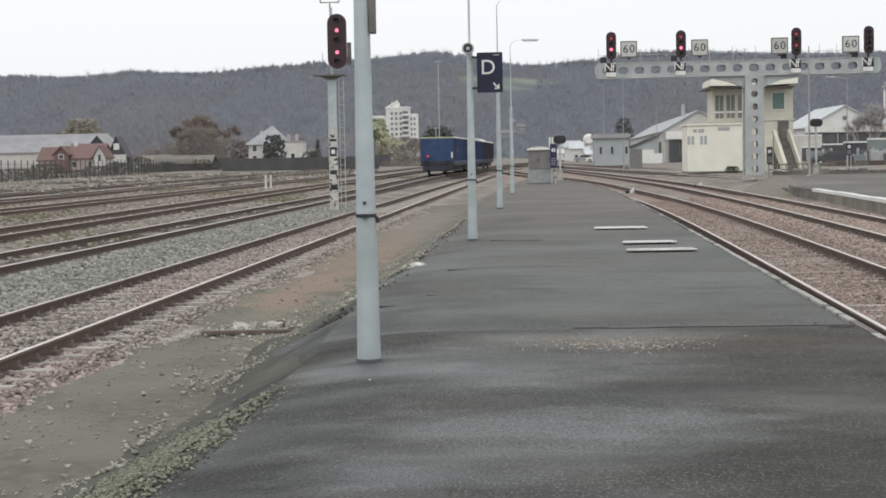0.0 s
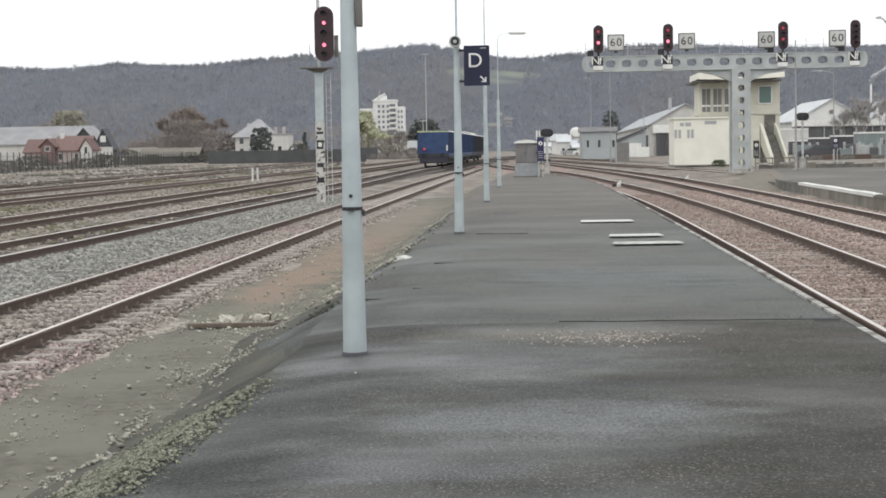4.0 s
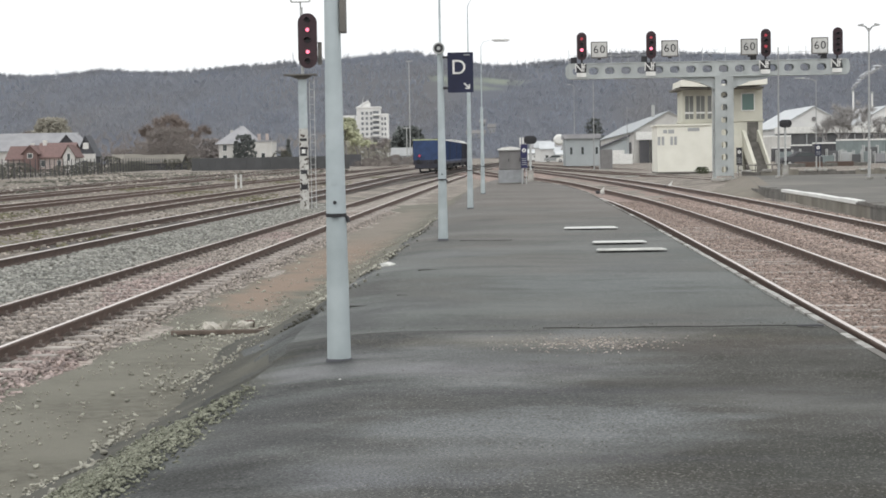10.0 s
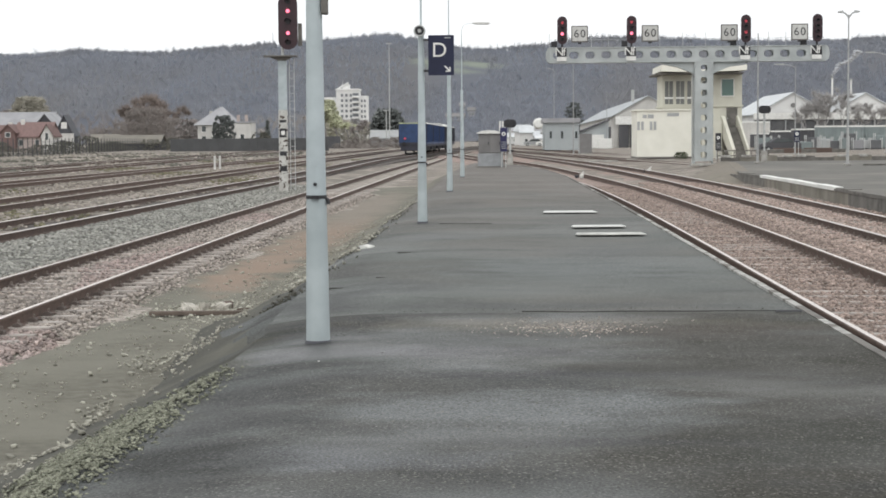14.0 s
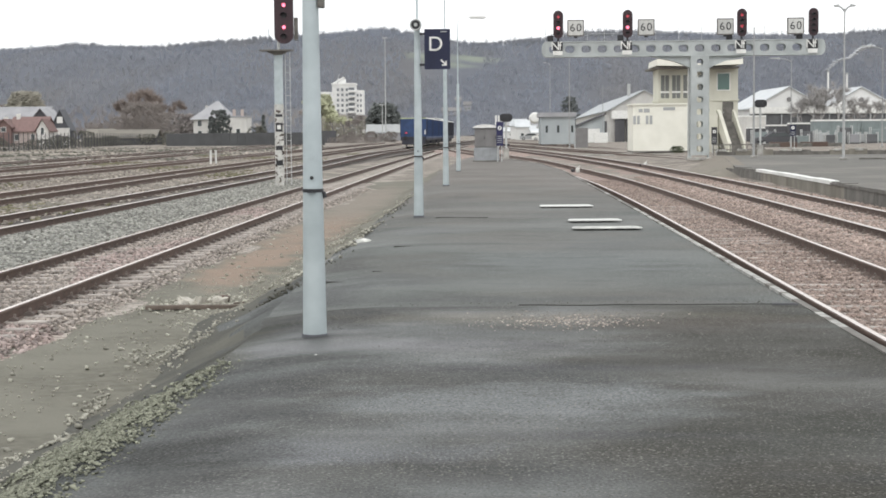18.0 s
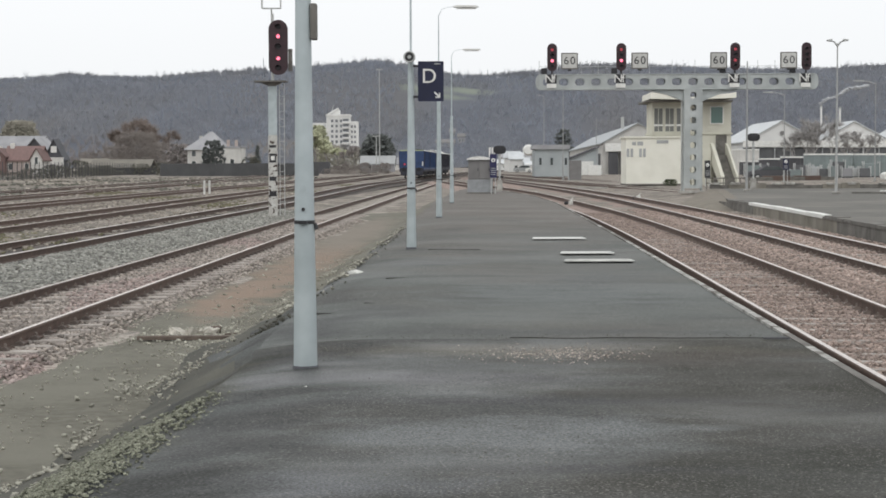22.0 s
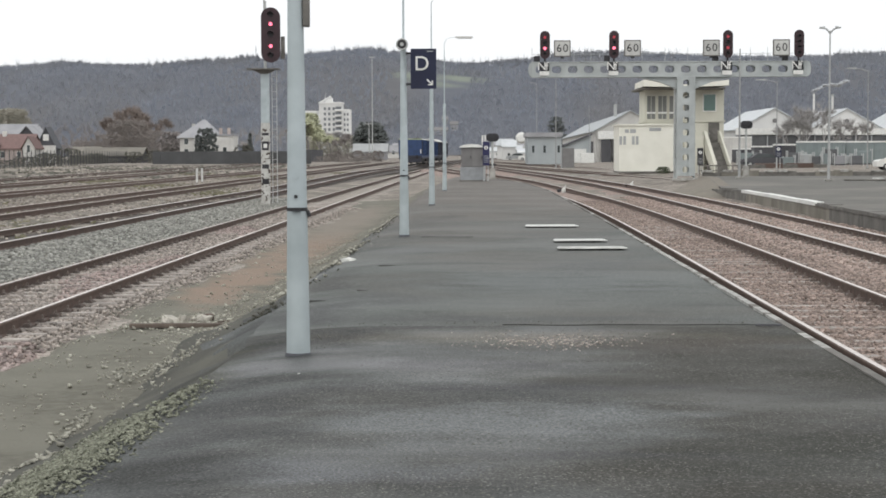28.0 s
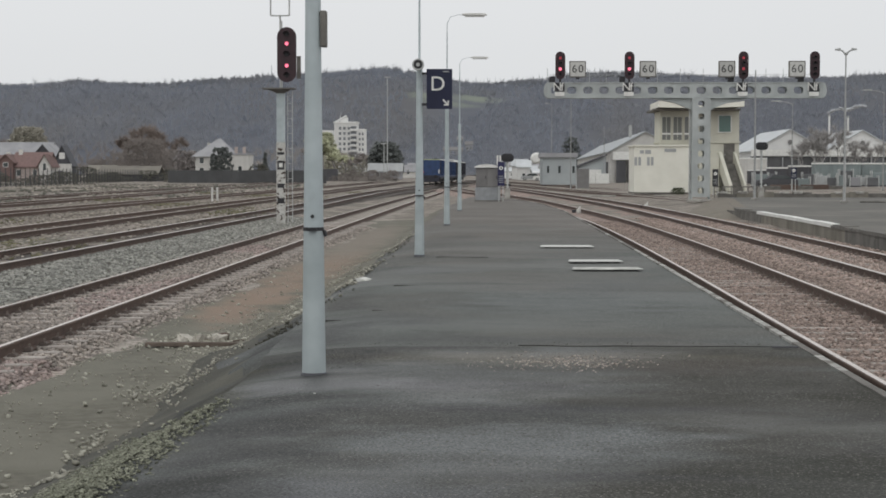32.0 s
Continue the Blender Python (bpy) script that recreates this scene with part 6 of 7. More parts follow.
# ---------------- sheds on the station's side ----------------
def sheds():
    Y = 265.0
    gable_house("long pale workshop hall with a broad low gable", X32(1140, Y), Y, 11.3, 150, 5.2, 8.35, M_PLASTER, M_ROOFGREY, base=-0.2, along="y", name="workshop", category="workshop", rz=-0.9)
    ob = thing("open_bays", "white sliding doors over dark open workshop bays", "workshop", pose(0, Y - 0.5, -0.2))
    part("fascia", bbox(X32(1082, Y), X32(1200, Y), -0.3, 0.1, 3.7, 5.0), M_WHITE, ob)
    # Flat dark panels on the wall stand for the shade inside the bays.
    for px in (1088, 1108, 1128, 1150, 1172):
        part("bay", bbox(X32(px, Y), X32(px + 17, Y), -0.1, 0.1, 0, 3.6), M_DARKWALL, ob, "flat dark panel for the shade in an open bay")
    part("ridge_vent", bbox(X32(1113, Y), X32(1117, Y), 2, 4, 7.4, 9.3), M_GALV, ob)
    for k in range(14):
        y = Y + 6 + k * 9.5
        x = X32(1140, Y) - 5.68 + (y - Y) * 0.0157
        solid("side_door", bbox(-0.06, 0.06, 0, 4.5, 0, 3.4), M_WHITE if k % 3 else M_DARKWALL, "tall sliding door in the workshop's long side", "door", pose(x, y, -0.2), "workshop doors")
    wp = thing("store_shed", "low pale lean-to shed with a dark sloping roof", "shed", pose(0, Y - 12, -0.2))
    x0, x1 = X32(1018, Y - 12), X32(1070, Y - 12)
    bm = bmesh.new()
    prism(bm, [(x0, 0), (x1, 0), (x1, 4.2), (x0, 2.3)], "y", 0, 6)
    part("wall", bm, M_BLUEGREY, wp)
    bm = bmesh.new()
    prism(bm, [(x0 - 0.3, 2.25), (x1 + 0.2, 4.25), (x1 + 0.2, 4.5), (x0 - 0.3, 2.5)], "y", -0.4, 6.2)
    part("roof", bm, M_DARKWALL, wp, "dark sloping roof")
    part("door", bbox(x0 + 1.6, x0 + 3.8, -0.08, 0.02, 0, 2.1), M_WHITE, wp, "bright white door")
    solid("white_crate", bbox(-1.0, 1.0, 0, 1.6, 0, 1.5, 0.03), M_WHITE, "large white crate beside the workshop", "crate", pose(X32(1064, Y - 20), Y - 20, -0.2))
    ob = thing("office_block", "flat-roofed grey yard office", "building", pose(0, Y - 42, -0.2))
    part("wall", bbox(X32(958, 223), X32(1018, 223), 0, 12, 0, 3.7), M_BLUEGREY, ob)
    part("roof", bbox(X32(955, 223), X32(1020, 223), -0.4, 12.4, 3.7, 4.3), M_FIBRO, ob)
    for px in (965, 985, 1010):
        window_part(ob, X32(px, 223), X32(px + 6, 223), 1.5, 2.6, -0.01, M_WINDOW, M_BLUEGREY)
    # right-hand halls
    for a, b, y in ((1325, 1465, 262.0), (1453, 1593, 268.0), (1600, 1740, 272.0)):
        w = X32(b, y) - X32(a, y)
        gable_house("broad white goods hall with a pale low gable", X32((a + b) / 2, y), y, w * 0.92, 28, 5.3, 8.6, M_FLAT, M_ZINC, base=-0.2, along="y", name="goods_hall", category="hall")
        ob = thing("hall_front", "bright white fascia over dark loading bays", "hall", pose(X32((a + b) / 2, y), y - 0.5, -0.2), "hall fronts")
        part("fascia", bbox(-w / 2, w / 2, -0.4, 0.1, 4.3, 5.3), M_WHITE, ob)
        # Bay panels carry the shade below the fascia in their dark colour.
        for k in range(5):
            part("bay", bbox(-w / 2 + 0.06 + k * w / 5, -w / 2 + (k + 1) * w / 5 - 0.06, -0.1, 0.1, 0, 4.2), M_BAY, ob, "loading bay panel darkened for shade")
        bm = bmesh.new()
        tube(bm, [(0, 0.3, 6.5), (0, 0.55, 6.5)], [0.36, 0.36], 16)
        part("round_vent", bm, M_CABINET, ob)
        for k in range(6):
            part("bay_post", bbox(-w / 2 + k * w / 5 - 0.08, -w / 2 + k * w / 5 + 0.08, -0.35, -0.12, 0, 4.3), M_GREYWALL, ob)
    # containers and stock standing before them
    for px, y, w, h, m_, lab in ((1480, 205, 5.6, 2.7, M_GREENGREY, "grey-green shipping container"), (1563, 207, 5.6, 2.7, M_GREENGREY, "grey-green shipping container"), (1428, 215, 4.4, 2.4, M_DARKWALL, "dark green shipping container"),
                                 (1385, 225, 4, 2.2, M_DARKWALL, "dark blue-grey shipping container"), (1350, 230, 4, 1.9, M_DARKWALL, "dark blue-grey shipping container"), (1330, 240, 4, 3.6, M_PLASTER, "white site cabin")):
        ob = thing("container", lab + " in the goods yard", "container", pose(X32(px, y), y, -0.2), "yard containers")
        part("body", bbox(-w / 2, w / 2, 0, 2.4, 0.12, h, 0.03), m_, ob)
        for k in range(9):
            part("rib", bbox(-w / 2 + 0.3 + k * (w - 0.6) / 8 - 0.05, -w / 2 + 0.3 + k * (w - 0.6) / 8 + 0.05, -0.04, 0.0, 0.2, h - 0.1), m_, ob)
        part("top_edge", bbox(-w / 2, w / 2, -0.06, 2.46, h, h + 0.2), M_WHITE, ob)
        for s in (-1, 1):
            part("skid", bbox(s * w * 0.35 - 0.1, s * w * 0.35 + 0.1, 0, 2.4, 0, 0.12), M_DARKWALL, ob)
    for px, y, m_, lab in ((1372, 170, M_DARKWALL, "dark parked car in the yard"), (1618, 140, M_WHITE, "white parked car beside the platform road"), (960, 330, M_WHITE, "white parked van far off"), (938, 340, M_GREYWALL, "grey parked van far off")):
        car(X32(px, y), y, m_, lab)
    for k, px in enumerate((1356, 1390, 1420, 1452, 1480)):
        solid("sleeper_baulk", bbox(-1.3, 1.3, 0, 1.0, 0, 0.35 + 0.12 * (k % 2), 0.03), M_RAIL if k % 2 else M_DARKCONC, "low stack of rusty track material", "stack", pose(X32(px, 160), 160 + k, -0.2), "material stacks")
    rng = random.Random(88)
    for k in range(16):
        px, y = 1345 + k * 14 + rng.uniform(-4, 4), rng.uniform(186, 200)
        w, h = rng.uniform(0.7, 1.9), rng.uniform(0.7, 1.9)
        ob = thing("stillage", "steel stillage loaded with grey parts in the yard", "stillage", pose(X32(px, y), y, -0.2), "yard stillages")
        for sx in (-1, 1):
            for sy in (0, 0.9):
                part("post", bbox(sx * w / 2 - 0.05, sx * w / 2 + 0.05, sy, sy + 0.1, 0, h + 0.25), M_GALV, ob)
        part("load", bbox(-w / 2 + 0.08, w / 2 - 0.08, 0.12, 0.88, 0.15, h, 0.06), (M_GREENGREY, M_BAY, M_FIBRO, M_GREYWALL, M_BAY)[k % 5], ob, "stacked load")
        part("deck", bbox(-w / 2, w / 2, 0, 1.0, 0.05, 0.15), M_DARKWALL, ob)
    tk = thing("round_tank", "white round tank on legs far off in the yard", "tank", pose(X32(947, 400), 400, -0.3))
    bm = bmesh.new()
    tube(bm, [(0, -0.6, 5.2), (0, -0.3, 5.2), (0, 1.5, 5.2), (0, 1.8, 5.2)], [0.9, 1.4, 1.4, 0.9], 18)
    part("drum", bm, M_WHITE, tk)
    for sx in (-0.8, 0.8):
        part("leg", bbox(sx - 0.1, sx + 0.1, 0.3, 0.6, 0, 4.2), M_GALV, tk)
    for px, y, w, h in ((925, 380, 3.0, 4.6), (938, 385, 2.6, 3.4), (958, 372, 4.2, 2.6), (918, 420, 4.0, 5.2), (905, 450, 5, 3.2)):
        gable_house("small white shed among the far yard buildings", X32(px, y), y, w, 5, h * 0.7, h, M_FLAT, M_ZINC, base=-0.3, name="shed", category="shed", windows=((-0.4, 0.4, 0.8, 1.6),))
    clump_plant("evergreen", "dark round evergreen behind the yard office", "tree", pose(X32(1009, 420), 420, -0.3), 5.5, 5, 10.4, M_CONIFER, 71, 420)
    # chimney
    for px, y, z0, z1, r in ((1464, 420, 206, 262, 0.3), (1497, 430, 210, 262, 0.36)):
        bm = bmesh.new()
        tube(bm, [(0, 0, 0), (0, 0, Z32(z0, y) + 0.2)], [r, r * 0.8], 14)
        ob = thing("chimney", "slender pale factory chimney", "chimney", pose(X32(px, y), y, -0.2), "chimneys")
        part("shaft", bm, M_FLAT, ob)
        bm = bmesh.new()
        tube(bm, [(0, 0, Z32(z0, y) + 0.2), (0, 0, Z32(z0, y) + 0.7)], [r * 0.95, r * 0.95], 14)
        part("cap", bm, M_GREYWALL, ob)
    for k in range(5):
        bare_tree("leafless street tree before the goods halls", pose(X32(1418 + k * 31, 248), 248, -0.2), 8 + k % 3, 300 + k, leaf=M_FINETWIG, dens=1.8)
    bare_tree("tall grey leafless tree between the goods halls", pose(X32(1450, 255), 255, -0.2), 11.5, 331, leaf=M_FINETWIG, dens=2.6)
    bare_tree("tall grey leafless tree between the goods halls", pose(X32(1436, 258), 258, -0.2), 10.0, 332, leaf=M_FINETWIG, dens=2.4)


def car(x, y, m_, lab):
    ob = thing("parked_car", lab, "car", pose(x, y, -0.2))
    bm = bmesh.new()
    o = [(-2.1, 0.3), (-2.1, 0.75), (-1.9, 0.9), (-1.1, 0.95), (-0.5, 1.42), (0.9, 1.45), (1.6, 1.0), (2.05, 0.92), (2.1, 0.3)]
    prism(bm, o, "y", -0.85, 0.85)
    bmesh.ops.bevel(bm, geom=bm.edges[:], offset=0.05, segments=2, affect="EDGES")
    part("body", bm, m_, ob)
    bm = bmesh.new()
    prism(bm, [(-0.95, 0.98), (-0.45, 1.36), (0.85, 1.38), (1.4, 1.0)], "y", -0.865, 0.865)
    part("glazing", bm, M_WINDOW, ob)
    for wx in (-1.3, 1.3):
        for s in (-1, 1):
            bm = bmesh.new()
            tube(bm, [(wx, s * 0.7, 0.31), (wx, s * 0.88, 0.31)], [0.31, 0.31], 16)
            w = part("wheel", bm, M_BLACK, ob)
            bm = bmesh.new()
            tube(bm, [(wx, s * 0.87, 0.31), (wx, s * 0.895, 0.31)], [0.19, 0.17], 12)
            part("rim", bm, M_GALV, w)


STEAM = []


def steam():
    for k in range(11):
        rng = random.Random(500 + k)
        bm = bmesh.new()
        for _ in range(7):
            bmesh.ops.create_icosphere(bm, subdivisions=2, radius=rng.uniform(0.16, 0.34) * (1 + 0.07 * k), matrix=Matrix.Translation((q := rng.uniform(-0.55, 0.55), rng.uniform(-0.3, 0.3), q * 0.4 + rng.uniform(-0.22, 0.22))) @ Matrix.Diagonal((1.5, 1, 0.7, 1)))
        for f in bm.faces:
            f.smooth = True
        p = solid("steam_puff", bm, M_STEAM, "thin white puff of steam from a chimney", "steam", None, "chimney steam")
        STEAM.append((p, k))


build_hill_things = (left_houses, fence, flats, sheds, steam)
for f in build_hill_things:
    f()


# ---------------- right-hand platform and its road ----------------
def right_platform():
    o = [(9.1, 22), (9.2, 37), (9.42, 45), (9.68, 55), (9.8, 62), (9.65, 65.5), (10.4, 72), (12.75, 91), (13.0, 96.5), (70, 96.5), (70, 22)]
    bm = bmesh.new()
    prism(bm, o, "z", -0.6, 0.0)
    me = to_mesh(bm, "platform_right", M_ASPHALT_R)
    tagged(new("platform_right", me), "cracked grey asphalt of the opposite platform", "platform", kind="structure")
    ob = thing("platform_edge_right", "old stone edge of the opposite platform, partly painted white", "platform edge", kind="structure")
    L = np.array(o[:6])
    rng = random.Random(8)
    y = 24.0
    while y < 65:
        x0, x1 = np.interp([y, y + 1.0], L[:, 1], L[:, 0])
        zt = 0.02 + rng.uniform(-0.01, 0.012)
        white = 45 < y < 61
        wd = 0.2 if white else 0.34
        zt -= 0.0 if white else rng.uniform(0.0, 0.05)
        bm = bmesh.new()
        vs = [bm.verts.new(p) for p in ((x0 - 0.06, y + 0.006, zt), (x0 + wd, y + 0.006, zt), (x1 + wd, y + 0.994, zt), (x1 - 0.06, y + 0.994, zt),
                                        (x0 - 0.06, y + 0.006, -0.08), (x0 + wd, y + 0.006, -0.08), (x1 + wd, y + 0.994, -0.08), (x1 - 0.06, y + 0.994, -0.08))]
        for q in ((0, 1, 2, 3), (4, 7, 6, 5), (0, 4, 5, 1), (1, 5, 6, 2), (2, 6, 7, 3), (3, 7, 4, 0)):
            bm.faces.new([vs[i] for i in q])
        part("edge_stone", bm, M_WHITE if white else M_DARKCONC, ob)
        if int(y) % 4 == 0:
            x4 = float(np.interp(y + 4.0, L[:, 1], L[:, 0]))
            bm = bmesh.new()
            box(bm, 0, 0.06, 0.0, 4.0, -0.5, -0.085)
            p = part("face_stone", bm, M_FACE if 44 <= y < 60 else M_DARKCONC, ob)
            p.matrix_local = pose(x0 - 0.03 + rng.uniform(-0.004, 0.004), y, 0, 0, 0, -math.degrees(math.atan((x4 - x0) / 4)))
        y += 1.0
    L2_ = np.array(o[3:9])
    V, F = [], []
    ys = np.arange(60, 97.5, 1.5)
    for y in ys:
        xi = float(np.interp(y, L2_[:, 1], L2_[:, 0]))
        for i, (dx, z) in enumerate(((0.5, 0.012), (0.05, 0.006), (-0.7, -0.14), (-1.5, -0.34), (-2.2, -0.5))):
            u = float(np.clip((y - 63) / 6, 0, 1))
            V.append((xi + dx, y + 0.2 * math.sin(3 * i + y), -0.5 + (z + 0.5) * u + (0.02 * noise.noise((xi + dx, y, 2.0)) if i > 1 else 0)))
    for j in range(len(ys) - 1):
        for i in range(4):
            F.append((j * 5 + i, (j + 1) * 5 + i, (j + 1) * 5 + i + 1, j * 5 + i + 1))
    tagged(new("earth_ramp", from_arrays("earth_ramp", V, F, M_EARTH)), "tan dirt ramp up to the opposite platform", "ground", kind="structure")
    wl = thing("low_wall", "low weathered concrete wall with broken pale coping", "wall", pose(0, 97, 0))
    for k in range(22):
        x = 13.2 + k * 1.1
        part("wall_block", bbox(x, x + 1.08, 0, 0.3, -0.5, 0.26 + 0.03 * (k * 7 % 5 - 2)), M_FACE if k % 5 in (1, 2) else M_DARKCONC, wl)
        if k % 3 != 2:
            part("coping", bbox(x + 0.12 * (k % 4), x + 0.55 + 0.1 * (k % 4), -0.06, 0.36, 0.2, 0.33 + 0.03 * (k % 3), 0.03), M_CONCRETE, wl, "broken pale coping stone")
    solid("pipe_run", tube(bmesh.new(), [(17.5, 79, 0.06), (21, 78.6, 0.06), (27, 78.8, 0.06)], [0.04, 0.04, 0.04], 8), M_DARKCONC, "dark cable pipe lying on the asphalt", "pipe")
    solid("rubble", bbox(-0.25, 0.25, -0.2, 0.2, 0, 0.16, 0.05), M_WORNWHITE, "pale lump of concrete on the asphalt", "rubble", pose(19.2, 79.3, 0.0))


# ---------------- posts and lamps on the station's side ----------------
def yard_lamp(x, y, h, arms, base=0.0, label="slender grey street lamp post"):
    ob = thing("street_lamp", label, "street lamp", pose(x, y, base), "yard lamps")
    bm = bmesh.new()
    tube(bm, [(0, 0, 0), (0, 0, h * 0.4), (0, 0, h)], [0.075, 0.05, 0.03], 12)
    part("pole", bm, M_LAMPGREY, ob)
    part("base", bbox(-0.16, 0.16, -0.16, 0.16, 0, 0.1, 0.02), M_CONCRETE, ob)
    for a in arms:
        bm = bmesh.new()
        tube(bm, [(0, 0, h - 0.15), (a * 0.3, 0, h + 0.05), (a * 0.62, 0, h + 0.12)], [0.04, 0.035, 0.03], 8)
        part("arm", bm, M_LAMPGREY, ob)
        bm = bmesh.new()
        x0 = a * 0.55
        prism(bm, [(x0, h + 0.07), (a * 1.0, h + 0.1), (a * 1.02, h + 0.16), (x0, h + 0.2)], "y", -0.12, 0.12)
        part("lamp_head", bm, M_GALV, ob)
    return ob


def dwarf_signal(x, y, zhead, base):
    ob = thing("dwarf_signal", "low signal with a wide black oval head on a pale post", "railway signal", pose(x, y, base), "dwarf signals")
    h = zhead - base
    bm = bmesh.new()
    box(bm, -0.16, 0.16, -0.1, 0.1, 0, 0.62)
    part("post_base", bm, M_CONCRETE, ob, "pale grey lower post")
    bm = bmesh.new()
    tube(bm, [(0, 0, 0.62), (0, 0, h)], [0.07, 0.06], 10)
    part("post", bm, M_GALV, ob)
    bm = bmesh.new()
    plate(bm, 0.7, 0.44, 0.05, 0.2, 8)
    hd = part("head", bm, M_BLACK, ob)
    hd.matrix_local = pose(0, -0.1, h)
    for sx in (-0.2, 0.2):
        bm = bmesh.new()
        tube(bm, [(sx, -0.03, 0), (sx, -0.12, 0)], [0.1, 0.1], 12)
        part("lamp", bm, M_BLACK, hd)
    part("case", bbox(-0.25, 0.25, 0.03, 0.25, -0.18, 0.18, 0.02), M_BLACK, hd)
    part("bracket", bbox(-0.2, 0.2, -0.05, 0.05, 0.75, 0.85), M_BLACK, ob)


def info_panel(x, y, z0, w, h, base, face=None):
    ob = thing("warning_panel", "dark blue panel with a white disc and pale lines", "sign", pose(x, y, base), "blue panels")
    for sx in (-0.3, 0.3):
        part("leg", bbox(sx * w - 0.025, sx * w + 0.025, -0.02, 0.03, 0, z0 + 0.1 - base), M_GALV, ob)
    bm = bmesh.new()
    plate(bm, w, h, 0.04, 0.02)
    p = part("panel", bm, face or M_PURPLE, ob)
    p.matrix_local = pose(0, -0.04, z0 - base + h / 2)
    bm = bmesh.new()
    tube(bm, [(0, -0.022, h * 0.24), (0, -0.03, h * 0.24)], [w * 0.3, w * 0.3], 18)
    part("disc", bm, M_WHITE, p)
    bm = bmesh.new()
    box(bm, -0.03, 0.03, -0.036, -0.031, h * 0.24 - 0.06, h * 0.24 + 0.06)
    part("disc_mark", bm, M_NAVY, p)
    for k in range(4):
        part("text_bar", bbox(-w * 0.36, w * 0.36, -0.026, -0.02, -h * 0.1 - k * h * 0.085 - 0.02, -h * 0.1 - k * h * 0.085 + 0.015), M_GREYWALL, p)


def kiosk():
    ob = thing("equipment_cabinet", "grey steel railway equipment cabinet with a white domed roof", "cabinet", pose(-0.29, 83.0, -0.03))
    part("plinth", bbox(-0.66, 0.62, 0, 1.0, 0, 0.72, 0.02), M_PLINTH, ob, "pale concrete plinth")
    part("base_slab", bbox(-0.72, 0.68, -0.06, 1.06, 0, 0.07), M_DARKCONC, ob)
    body = part("body", bbox(-0.62, 0.56, 0.04, 0.96, 0.72, 1.72, 0.02), M_CABINET, ob, "grey-brown steel body")
    for x0 in (-0.58, -0.02):
        d = part("door", bbox(x0, x0 + 0.53, 0.015, 0.04, 0.77, 1.68, 0.006), M_CABINET, ob)
        part("handle", bbox(x0 + 0.44, x0 + 0.47, -0.01, 0.015, 1.15, 1.3), M_BLACK, d)
    bm = bmesh.new()
    prism(bm, [(-0.7, 1.72), (-0.68, 1.78), (-0.45, 1.86), (-0.1, 1.9), (0.25, 1.87), (0.6, 1.78), (0.62, 1.72)], "y", -0.08, 1.08)
    part("roof", bm, M_WHITE, ob, "white domed lid")


